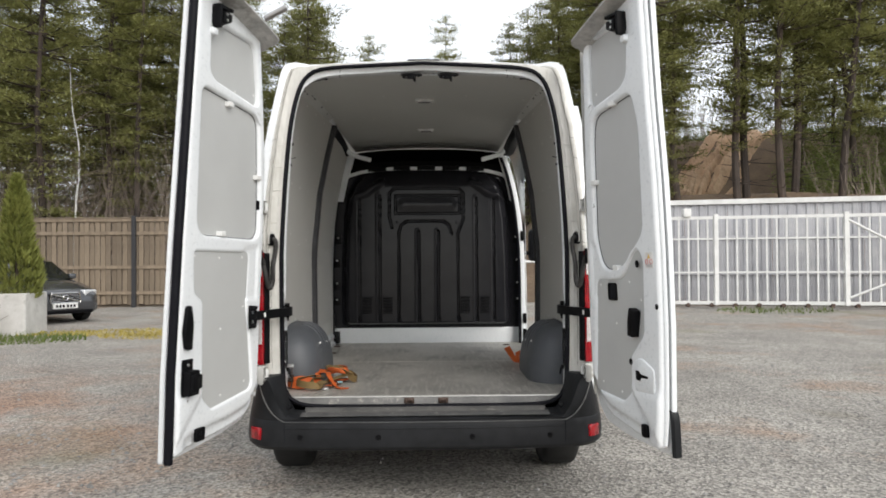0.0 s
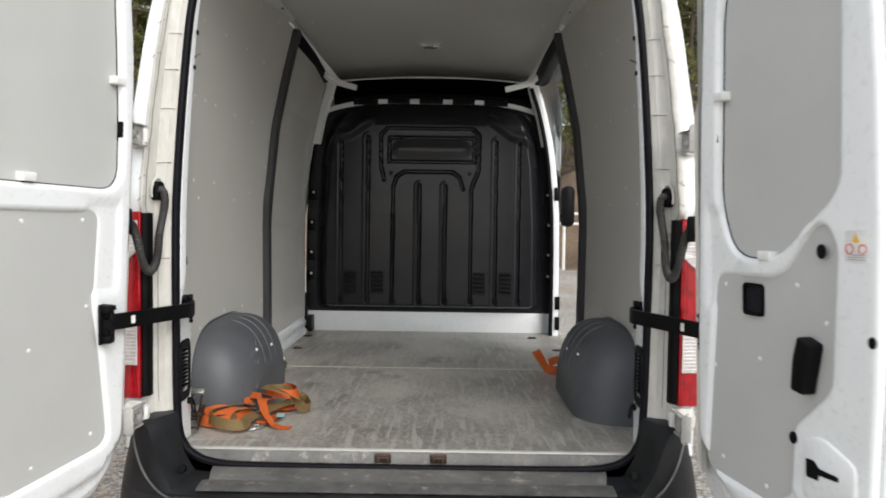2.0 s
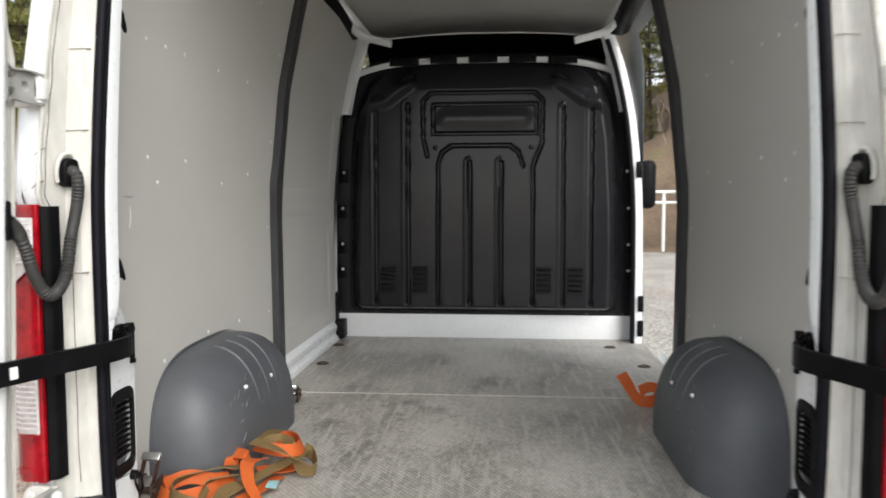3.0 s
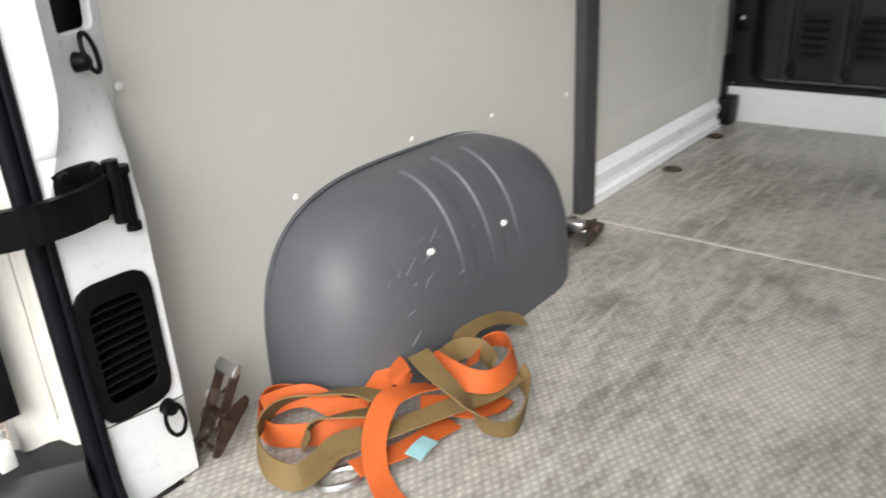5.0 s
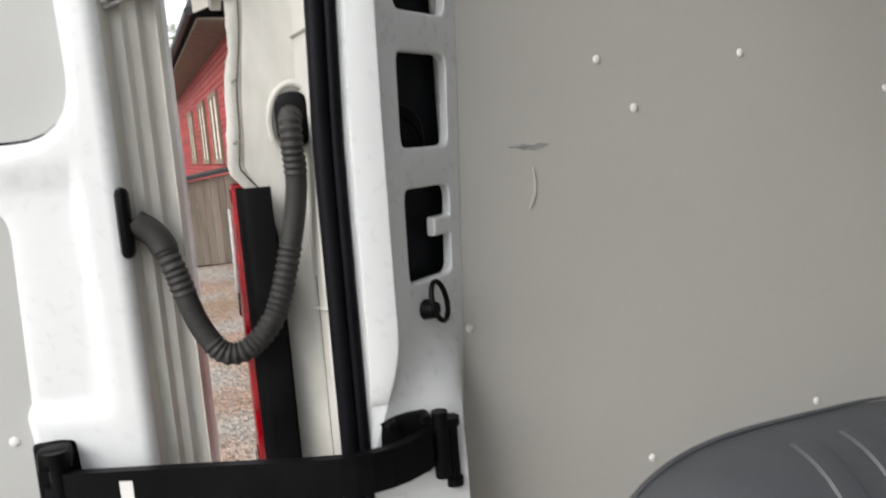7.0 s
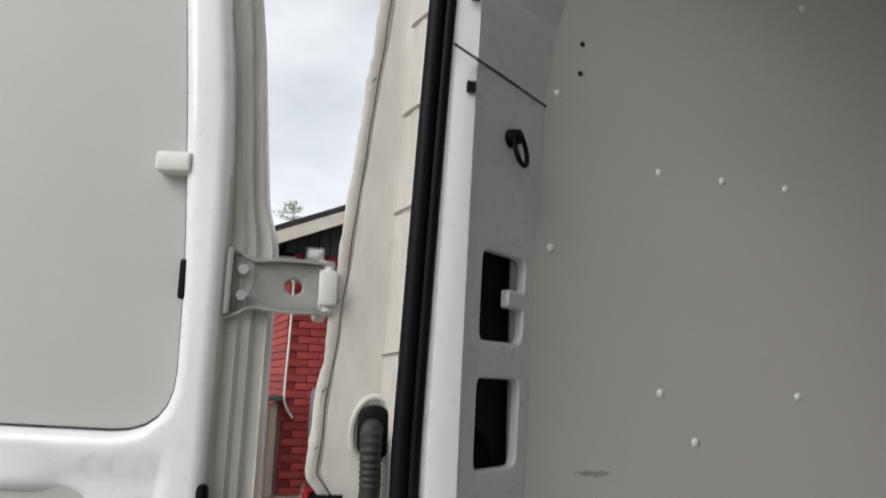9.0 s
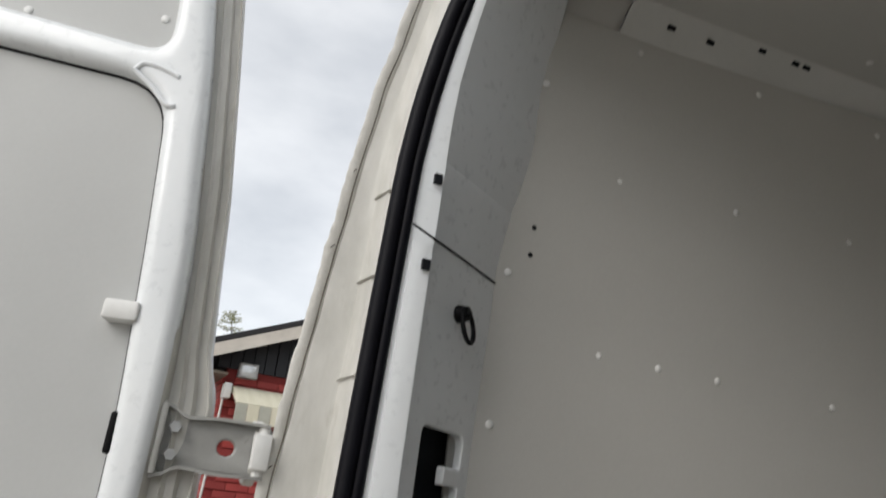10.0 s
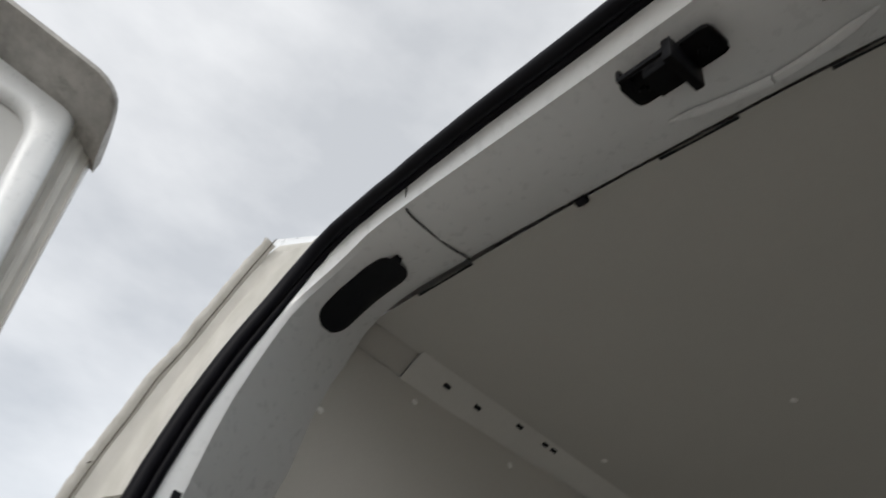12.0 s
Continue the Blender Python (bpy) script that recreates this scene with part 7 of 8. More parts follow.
def build_fence():
    f = thing("wooden_fence", "tall weathered brown plank fence", "fence")
    f.matrix_world = Matrix.Identity(4)
    bm = bmesh.new()
    box(bm, -0.066, 0.066, -0.012, 0.012, 0, 2.55, 0.004, 1)
    first = part("plank", bm, M_FENCE, f, smooth=False)

    def on(sx):
        return -8.9 + sx * math.cos(0.0), 18.0
    rnd = random.Random(2)
    k = 0
    s = -16.0
    while s < 7.2:
        x, y = on(s)
        m = Matrix.Translation((x, y + (0.014 if k % 2 else -0.014), 0.08 + rnd.uniform(-0.01, 0.02))) @ Matrix.Rotation(rnd.uniform(-0.006, 0.006), 4, "Y")
        if k == 0:
            first.matrix_world = m
        else:
            same(first, m, f)
        k += 1
        s += 0.158
    for z in (0.42, 1.17, 2.17, 2.56):
        bm = bmesh.new()
        box(bm, -25, -1.6, 17.94, 17.97, z - 0.05, z + 0.05, 0.006, 1)
        part("rail", bm, M_FENCE, f, smooth=False)
    bm = bmesh.new()
    box(bm, -25, -1.6, 17.92, 18.06, 2.60, 2.635, 0.005, 1)
    part("cap_board", bm, M_FENCE, f, smooth=False)
    for s in np.arange(-16, 7.3, 3.2):
        x, y = on(s + 0.25)
        bm = bmesh.new()
        box(bm, x - 0.06, x + 0.06, y - 0.13, y - 0.03, 0, 2.68, 0.008, 1)
        part("post", bm, M_STRIP, f, smooth=False)


def build_gate():
    g = thing("sliding_gate", "white barred steel gate with rust stains", "gate")
    g.matrix_world = Matrix.Identity(4)
    bm = bmesh.new()
    box(bm, -0.022, 0.022, -0.022, 0.022, 0.20, 2.36, 0.004, 1)
    first = part("bar", bm, M_GATE, g, smooth=False)
    turn = Matrix.Rotation(math.atan(-0.25), 4, "Z")
    k = 0
    for x in np.arange(5.4, 15.0, 0.232):
        m = Matrix.Translation((x, gate_y(x), 0)) @ turn
        if k == 0:
            first.matrix_world = m
        else:
            same(first, m, g)
        k += 1
    for z, h in ((0.16, 0.045), (2.37, 0.04), (0.95, 0.02), (1.82, 0.02)):
        bm = bmesh.new()
        loft(bm, [[(x + d * 0.24, gate_y(x) + d, zz) for d, zz in ((-0.03, z - h), (-0.03, z + h), (0.03, z + h), (0.03, z - h))] for x in (5.2, 15.2)], close_v=True, caps=True)
        part("rail", bm, M_GATE, g, smooth=False)
    for x in (5.3, 7.45, 10.45, 14.2):
        bm = bmesh.new()
        box(bm, x - 0.055, x + 0.055, gate_y(x) - 0.055, gate_y(x) + 0.055, 0.1, 2.46, 0.008, 1)
        part("post", bm, M_GATE, g, smooth=False)
    bm = bmesh.new()
    cyl(bm, (10.5, gate_y(10.5) - 0.03, 2.25), (12.6, gate_y(12.6) - 0.03, 1.0), 0.03)
    cyl(bm, (10.5, gate_y(10.5) - 0.03, 0.3), (12.6, gate_y(12.6) - 0.03, 1.2), 0.03)
    part("brace", bm, M_GATE, g)
    for k in range(9):
        bm = bmesh.new()
        x = 6.2 + k * 0.56
        cyl(bm, (x, gate_y(x) - 0.06, 0.10), (x, gate_y(x) + 0.06, 0.10), 0.055, 0.055, 12)
        part("roller", bm, M_RUST, g)
    w = thing("sheet_fence", "grey corrugated steel sheet fence behind the gate", "fence")
    w.matrix_world = Matrix.Identity(4)
    for j in range(14):
        bm = bmesh.new()
        x0 = 4.9 + j * 1.1
        rows = []
        for q in range(45):
            x = x0 + q * 0.0248
            ph = (q % 9) / 9
            d = 0.03 if 0.25 < ph < 0.75 else 0.0
            rows.append([(x, gate_y(x) + 1.25 + d, 0.15), (x, gate_y(x) + 1.25 + d, 2.88 + 0.01 * (j % 2))])
        loft(bm, rows)
        part("steel_sheet", bm, M_SHEET, w, smooth=False)
    for z in (0.9, 1.9):
        bm = bmesh.new()
        loft(bm, [[(x, gate_y(x) + 1.22 + d, zz) for d, zz in ((-0.03, z - 0.04), (-0.03, z + 0.04), (0.02, z + 0.04), (0.02, z - 0.04))] for x in (4.9, 20.3)], close_v=True, caps=True)
        part("rail", bm, M_SHEET, w, smooth=False)
    bm = bmesh.new()
    loft(bm, [[(x, gate_y(x) + 1.20 + d, zz) for d, zz in ((-0.03, 2.80), (-0.03, 2.93), (0.08, 2.93), (0.08, 2.80))] for x in (4.9, 20.3)], close_v=True, caps=True)
    part("cap_strip", bm, M_GATE, w, "pale cap along the sheets", smooth=False)
    lr = thing("low_rail", "low white tube rail beside the yard", "rail")
    for z in (1.25, 1.52):
        bm = bmesh.new()
        cyl(bm, (2.4, 17.8, z), (5.0, 17.8, z), 0.04)
        part("rail_tube", bm, M_GATE, lr)
    for x in (2.45, 3.3, 4.15, 4.95):
        bm = bmesh.new()
        cyl(bm, (x, 17.8, 0), (x, 17.8, 1.54), 0.045)
        part("rail_post", bm, M_GATE, lr)
    bm = bmesh.new()
    box(bm, 6.65, 6.85, gate_y(6.7) - 0.12, gate_y(6.7) + 0.10, 2.40, 2.62, 0.02)
    tagged(part("gate_motor_box", bm, M_GATE), "small pale box on the gate post", "box")


def needle_clump(rnd, verts, faces, c, size, up, along=None):
    """A flat pad of fine short needles, spread round the bough's direction."""
    for k in range(20):
        d = Vector((rnd.gauss(0, 0.8), rnd.gauss(0, 0.8), rnd.gauss(0.25, 0.4) + up))
        if along:
            d += along * 0.6
        d.normalize()
        side = d.cross(Vector((rnd.gauss(0, 0.6), rnd.gauss(0, 0.6), 1)))
        side.normalize()
        ln, w = size * rnd.uniform(0.35, 0.65), size * rnd.uniform(0.055, 0.10)
        o = c + Vector((rnd.gauss(0, 1), rnd.gauss(0, 1), rnd.gauss(0, 0.28))) * size * 0.62
        b = len(verts)
        verts += [tuple(o - side * w), tuple(o + side * w), tuple(o + d * ln)]
        faces.append((b, b + 1, b + 2))


def pine(seed, height, crown, spread, dense, droop=0.0):
    rnd = random.Random(seed)
    t = thing("pine_tree", "tall pine with a bare reddish trunk and dark green crown", "tree", group="pines of the wood")
    bend = [(0, 0, 0)]
    for k in range(1, 9):
        bend.append((bend[-1][0] + rnd.gauss(0, 0.09), bend[-1][1] + rnd.gauss(0, 0.09), height * k / 8))
    axis = spline(bend, 30)
    bm = bmesh.new()
    tube(bm, axis, [0.105 * (height / 15) * (1 - 0.93 * k / 29) + 0.012 for k in range(30)], 8)
    verts, faces = [], []
    z = height * crown
    while z < height * 0.985:
        f = (z - height * crown) / (height * (1 - crown))
        i = min(29, int(z / height * 29))
        base = Vector(tuple(axis[i]))
        reach = 1.12 * spread * (math.sin(math.pi * min(1, 0.18 + 0.82 * (1 - f) ** 0.8)) ** 0.7) * (1.05 - f * 0.75)
        for q in range(rnd.randint(2, 4)):
            if rnd.random() > dense:
                continue
            a = rnd.random() * 6.28
            ln = reach * rnd.uniform(0.55, 1.15)
            rise = rnd.uniform(-0.12, 0.30) - droop
            tip = base + Vector((math.cos(a) * ln, math.sin(a) * ln, rise * ln))
            mid = (base + tip) / 2 + Vector((0, 0, -0.06 * ln))
            br = spline([tuple(base), tuple(mid), tuple(tip)], 6)
            tube(bm, br, [0.035 * (1 - 0.8 * k / 5) * (0.4 + ln / spread) for k in range(6)], 4)
            n = max(3, int(ln * 5.7))
            out = (tip - base).normalized()
            for j in range(n):
                g = 0.35 + 0.65 * (j + rnd.random()) / n
                c = Vector(tuple(br[min(5, int(g * 5))])) * (1 - (g * 5) % 1) + Vector(tuple(br[min(5, int(g * 5) + 1)])) * ((g * 5) % 1)
                c += Vector((rnd.gauss(0, 0.2), rnd.gauss(0, 0.2), rnd.gauss(0.03, 0.06)))
                needle_clump(rnd, verts, faces, c, rnd.uniform(0.26, 0.42), 0.05, out)
        z += rnd.uniform(0.22, 0.46)
    for k in range(10):
        needle_clump(rnd, verts, faces, Vector(tuple(axis[29])) + Vector((rnd.gauss(0, .15), rnd.gauss(0, .15), rnd.uniform(-0.5, 0.1))), 0.28, 0.8)
    # dead stubs below the crown
    for k in range(9):
        zz = height * crown * rnd.uniform(0.35, 1)
        b = Vector(tuple(axis[int(zz / height * 29)]))
        a = rnd.random() * 6.28
        ln = rnd.uniform(0.4, 1.4)
        tube(bm, [b, b + Vector((math.cos(a) * ln, math.sin(a) * ln, rnd.uniform(-0.2, 0.2)))], [0.02, 0.005], 4)
    part("trunk", bm, M_BARK, t)
    me = bpy.data.meshes.new("crown")
    me.from_pydata(verts, [], faces)
    me.materials.append(M_NEEDLE)
    c = new("crown", me)
    c.parent = t
    return t


def build_woods():
    rnd = random.Random(21)
    kinds = [pine(1, 17, 0.16, 3.1, 1.0), pine(2, 19, 0.30, 2.7, 1.0), pine(3, 15, 0.12, 3.0, 1.0), pine(4, 12, 0.05, 2.7, 1.0, 0.10), pine(5, 18, 0.14, 3.3, 1.0)]
    tops = [17, 19, 15, 12, 18]
    # each spot: x, y, height of the tree
    spots = []
    x = -27.0
    while x < -4.5:
        for y, low, high, share in ((22.0, 12, 18, 0.75), (26.5, 10, 16, 1.0), (31.0, 10, 15, 1.0), (37.0, 11, 15, 1.0)):
            if rnd.random() < share:
                spots.append((x + rnd.uniform(-1.2, 1.2), y + rnd.uniform(-1.8, 1.8), rnd.uniform(low, high)))
        x += 2.05
    x = 7.5
    while x < 34:
        for y, low, high, share in ((24.0, 10, 16, 0.9), (28.0, 9, 13, 0.9), (33.0, 7, 11, 0.9), (40.0, 6, 10, 0.9)):
            px, py = x + rnd.uniform(-1.3, 1.3), y - 0.12 * (x - 7) + rnd.uniform(-1.8, 1.8)
            if rnd.random() > share or (0.33 < px / (py + 3.97) < 0.485 and py < 36) or (px / (py + 3.97) > 0.48 and 36 < py and rnd.random() < 0.5):
                continue
            spots.append((px, py, rnd.uniform(low, high)))
        x += 2.4
    tall = [(10.17, 20.3, 17), (10.75, 21.0, 18), (11.64, 20.3, 17), (12.4, 21.0, 18), (13.62, 20.3, 17), (15.4, 22.5, 17), (16.8, 21.5, 17)]
    spots += tall + [(7.6, 20.0, 12), (8.6, 21.6, 15), (9.0, 25.5, 14), (8.0, 25.0, 13), (5.1, 24.5, 9), (6.1, 21.5, 10), (6.9, 24, 11), (4.1, 27, 9), (5.6, 29, 10.5), (7.4, 28, 12), (3.9, 32, 10)]
    spots += [(-12.72, 21.0, 17), (-7.63, 47, 17.1), (-6.5, 50, 14.5), (-4.86, 52, 15.8), (0.47, 50, 16.6), (6.9, 46, 11), (8.1, 45, 11.5), (8.8, 40, 9.9), (-8.0, 42, 16.5)]
    # behind the blue container
    spots += [(-40, -1.5, 7), (-42, -0.2, 8), (-39, 0.9, 7), (-44, -3, 8), (-46, 1.0, 9), (-38, -4, 7), (-32, 3.2, 9.2)]
    for k, (x, y, high) in enumerate(spots):
        q = (0 if x < 12 else 4) if (x, y, high) in tall else 3 if high < 9.5 else rnd.choice((0, 2, 4, 3)) if y > 23 else rnd.choice((0, 1, 4))
        lean = radians(8) if (x, y, high) == tall[4] else rnd.uniform(-0.02, 0.02)
        m = Matrix.Translation((x, y, ground_z(x, y) - 0.1)) @ Matrix.Rotation(lean, 4, "Y") @ Matrix.Rotation(rnd.random() * 6.28, 4, "Z")
        if k < 5:
            kinds[k].matrix_world = m
            kinds[k].scale = (high / tops[k],) * 3
        else:
            c = copy_thing(kinds[q], m)
            c.scale = (high / tops[q],) * 3
    # brushwood between the trunks
    verts, faces = [], []
    for k in range(10900):
        if k > 10500:
            x, y = rnd.uniform(12, 27), rnd.uniform(34.5, 42)
        elif rnd.random() < 0.68:
            x, y = rnd.uniform(-28, -3), rnd.uniform(19.5, 42)
        else:
            x, y = rnd.uniform(5, 40), rnd.uniform(19, 40)
            if y < gate_y(x) + 4:
                continue
            if 0.31 < x / (y + 3.97) < 0.53 and y < 35:
                continue
        z = ground_z(x, y)
        h = rnd.uniform(2.0, 4.5) if k > 10500 else rnd.uniform(1.2, 5.6) if x < 0 else rnd.uniform(0.4, 2.2)
        p = Vector((x, y, z))
        d = Vector((rnd.gauss(0, 0.25), rnd.gauss(0, 0.25), 1))
        w = 0.008 + 0.010 * rnd.random()
        for j in range(3):
            q = p + d * (h / 3)
            b = len(verts)
            w2 = w * 0.62
            verts += [(p.x - w, p.y, p.z), (p.x + w, p.y, p.z), (q.x + w2, q.y, q.z), (q.x - w2, q.y, q.z)]
            faces.append((b, b + 1, b + 2, b + 3))
            e = Vector((rnd.gauss(0, 0.8), rnd.gauss(0, 0.8), 0.8)) * (h * 0.22)
            b = len(verts)
            verts += [(q.x - w2, q.y, q.z), (q.x + w2, q.y, q.z), (q.x + e.x, q.y + e.y, q.z + e.z)]
            faces.append((b, b + 1, b + 2))
            p, w = q, w2
            d = d + Vector((rnd.gauss(0, 0.25), rnd.gauss(0, 0.25), 0))
    me = bpy.data.meshes.new("brushwood")
    me.from_pydata(verts, [], faces)
    me.materials.append(M_TWIG)
    tagged(new("brushwood", me), "bare brown brushwood between the trunks", "brushwood", kind="stuff")


def build_undergrowth():
    """Young green bushes beside the sand slope."""
    rnd = random.Random(33)
    verts, faces = [], []
    for k in range(150):
        y = rnd.uniform(21.8, 27.0)
        x = rnd.uniform(0.485, 0.70) * (y + 3.97)
        h, z = rnd.uniform(0.7, 2.9), ground_z(x, y)
        for j in range(170):
            f = rnd.random() ** 0.8
            r = 0.75 * math.sin(math.pi * (0.12 + 0.8 * f)) * math.sqrt(rnd.random())
            a = rnd.random() * 6.28
            c = Vector((x + r * math.cos(a), y + r * math.sin(a), z + h * f))
            d = Vector((rnd.gauss(0, 1), rnd.gauss(0, 1), rnd.gauss(0.4, 0.6))).normalized()
            e = d.cross(Vector((rnd.gauss(0, 1), rnd.gauss(0, 1), 1))).normalized()
            w, ln = rnd.uniform(0.012, 0.026), rnd.uniform(0.06, 0.13)
            b = len(verts)
            verts += [tuple(c), tuple(c + d * ln * 0.5 + e * w), tuple(c + d * ln), tuple(c + d * ln * 0.5 - e * w)]
            faces.append((b, b + 1, b + 2, b + 3))
    me = bpy.data.meshes.new("undergrowth")
    me.from_pydata(verts, [], faces)
    me.materials.append(M_SPROUT)
    tagged(new("undergrowth", me), "light green young bushes beside the sand slope", "bushes", kind="stuff")


def build_birch():
    t = thing("birch_tree", "slim bare birch with a white trunk", "tree")
    rnd = random.Random(6)
    x, y = -11.9, 21.2
    axis = spline([(x - 0.1, y, 0.2), (x, y, 3.0), (x + 0.12, y, 5.0), (x - 0.12, y, 6.6), (x - 0.2, y, 8.3)], 30)
    bm = bmesh.new()
    tube(bm, axis, [0.052 * (1 - 0.8 * k / 29) for k in range(30)], 8)
    part("trunk", bm, M_BIRCH, t, "white birch trunk with dark marks")
    bm = bmesh.new()
    for k in range(46):
        b = Vector(tuple(axis[rnd.randint(9, 29)]))
        a, ln = rnd.random() * 6.28, rnd.uniform(0.5, 1.5)
        tip = b + Vector((math.cos(a) * ln, math.sin(a) * ln, ln * rnd.uniform(0.1, 0.8)))
        tube(bm, [b, (b + tip) / 2 + Vector((0, 0, 0.08)), tip], [0.014, 0.009, 0.003], 4)
    part("twig", bm, M_TWIG, t, "bare brown twigs")


def build_planter():
    p = thing("planter", "whitewashed concrete planter box on the gravel", "planter")
    p.matrix_world = Matrix.Identity(4)
    turn = Matrix.Translation((-7.98, 10.05, 0)) @ Matrix.Rotation(radians(6), 4, "Z")
    bm = bmesh.new()
    plate(bm, rounded([(-0.62, -0.5), (0.62, -0.5), (0.62, 0.5), (-0.62, 0.5)], 0.05), lambda u, v, n: tuple(turn @ Vector((u, v, n))), 0.0, 0.76, [rounded([(-0.5, -0.38), (0.5, -0.38), (0.5, 0.38), (-0.5, 0.38)], 0.04)], r=0.02)
    part("box", bm, M_CONCRETE, p)
    bm = bmesh.new()
    plate(bm, [(-0.52, -0.4), (0.52, -0.4), (0.52, 0.4), (-0.52, 0.4)], lambda u, v, n: tuple(turn @ Vector((u, v, n))), 0.6, 0.69, r=0)
    part("soil", bm, M_FOREST, p)
    rnd = random.Random(8)
    t = thing("thuja", "slim green thuja growing in the concrete planter", "shrub")
    verts, faces = [], []
    for k in range(5200):
        h = rnd.random() ** 0.9
        z = 0.66 + 2.25 * h
        r = 0.37 * (1 - h ** 2.2) * (0.75 + 0.3 * rnd.random()) * (1 + 0.12 * math.sin(9 * h))
        a = rnd.random() * 6.28
        c = Vector((-7.70 + r * math.cos(a), 10.05 + r * math.sin(a), z))
        d = Vector((math.cos(a) * 0.6 + rnd.gauss(0, .3), math.sin(a) * 0.6 + rnd.gauss(0, .3), 1.0)).normalized()
        s = d.cross(Vector((rnd.gauss(0, 1), rnd.gauss(0, 1), rnd.gauss(0, 1)))).normalized()
        ln = rnd.uniform(0.08, 0.17)
        b = len(verts)
        verts += [tuple(c - s * 0.022), tuple(c + s * 0.022), tuple(c + d * ln)]
        faces.append((b, b + 1, b + 2))
    me = bpy.data.meshes.new("foliage")
    me.from_pydata(verts, [], faces)
    me.materials.append(M_THUJA)
    o = new("foliage", me)
    o.parent = t
    bm = bmesh.new()
    tube(bm, [(-7.7, 10.05, 0.62), (-7.7, 10.05, 2.6)], [0.04, 0.01], 8)
    part("stem", bm, M_BARK, t)
    s = thing("dead_shrub", "withered brown shrub in a small pot", "shrub")
    bm = bmesh.new()
    for k in range(60):
        a = rnd.random() * 6.28
        e = Vector((-7.55 + 0.32 * math.cos(a) * rnd.random(), 8.9 + 0.32 * math.sin(a) * rnd.random(), rnd.uniform(0.35, 0.75)))
        tube(bm, [(-7.55, 8.9, 0.2), ((e.x - 7.55) / 2 + rnd.gauss(0, .04), (e.y + 8.9) / 2, 0.35), e], [0.007, 0.005, 0.002], 4)
    part("twigs", bm, M_TWIG, s)
    bm = bmesh.new()
    loft(bm, [[(-7.55 + r * math.cos(a), 8.9 + r * math.sin(a), z) for a in np.linspace(0, 2 * math.pi, 17)[:-1]] for r, z in ((0.10, 0), (0.14, 0.22), (0.155, 0.22), (0.155, 0.26), (0.13, 0.26), (0.12, 0.2))], close_v=True)
    part("pot", bm, M_STRIP, s)


def build_car():
    car = thing("parked_car", "dark grey estate car parked by the fence", "car")
    M = Matrix.Translation((-9.62, 13.5, 0)) @ Matrix.Rotation(radians(-38), 4, "Z")

    def add(name, bm, material, label="", parent=car):
        bmesh.ops.transform(bm, matrix=M, verts=bm.verts[:])
        return part(name, bm, material, parent, label)
    bm = bmesh.new()
    st = [(2.30, 0.62, 0.30, 0.56), (2.22, 0.76, 0.24, 0.68), (2.0, 0.86, 0.20, 0.76), (1.4, 0.92, 0.18, 0.88), (0.85, 0.93, 0.18, 0.96), (0.0, 0.93, 0.18, 0.98), (-1.5, 0.93, 0.18, 1.0), (-2.2, 0.90, 0.20, 0.98), (-2.4, 0.80, 0.30, 0.90)]
    rows = []
    for x, w, lo, hi in st:
        rows.append([(x, w * a, lo + (hi - lo) * b) for a, b in ((-0.9, 0), (-1, 0.12), (-1.0, 0.55), (-0.97, 0.82), (-0.88, 0.96), (-0.5, 1.03), (0, 1.05), (0.5, 1.03), (0.88, 0.96), (0.97, 0.82), (1, 0.55), (1, 0.12), (0.9, 0))])
    loft(bm, rows, close_v=True, caps=True)
    body = add("body", bm, M_CARPAINT)
    bm = bmesh.new()
    rows = []
    for x, w, hi in ((0.95, 0.78, 0.96), (0.35, 0.72, 1.36), (0.0, 0.68, 1.45), (-1.2, 0.66, 1.46), (-2.0, 0.66, 1.38), (-2.32, 0.72, 0.98)):
        rows.append([(x, w * 1.12, 0.93), (x, w * 1.06, 0.93 + (hi - 0.93) * 0.5), (x, w * 0.9, hi - 0.02), (x, 0, hi + 0.02), (x, -w * 0.9, hi - 0.02), (x, -w * 1.06, 0.93 + (hi - 0.93) * 0.5), (x, -w * 1.12, 0.93)])
    loft(bm, rows)
    add("cabin_glass", bm, M_CARGLASS, "dark car windows")
    bm = bmesh.new()
    loft(bm, [[(x, y, z) for y, z in ((-0.60, h - 0.012), (0, h + 0.035), (0.60, h - 0.012))] for x, h in ((0.1, 1.445), (-1.2, 1.475), (-2.05, 1.39))])
    add("roof", bm, M_CARPAINT)
    for y in (-0.58, 0.58):
        bm = bmesh.new()
        m = Matrix.Translation((2.09, y, 0.635)) @ Matrix.Rotation(radians(24 if y > 0 else -24), 4, "Z")
        box(bm, -0.09, 0.12, -0.20, 0.20, -0.085, 0.085, 0.04, 3, m)
        add("headlight", bm, M_HEADLAMP, "clear headlight", body)
    bm = bmesh.new()
    box(bm, 2.20, 2.335, -0.33, 0.33, 0.46, 0.66, 0.02)
    grille = add("grille", bm, M_BLACK, "black grille with a bright rim", body)
    bm = bmesh.new()
    ring = [(2.34, y, z) for y, z in rounded([(-0.33, 0.46), (0.33, 0.46), (0.30, 0.67), (-0.30, 0.67)], 0.04)]
    tube(bm, ring, 0.012, 6, closed=True)
    for k in range(5):
        tube(bm, [(2.34, -0.30, 0.495 + k * 0.035), (2.34, 0.30, 0.495 + k * 0.035)], 0.004, 5)
    tube(bm, [(2.35, 0.30, 0.48), (2.35, -0.28, 0.65)], 0.012, 6)
    tube(bm, [(2.355, 0.055 * math.cos(a), 0.565 + 0.055 * math.sin(a)) for a in np.linspace(0, 2 * math.pi, 17)[:-1]], 0.010, 6, closed=True)
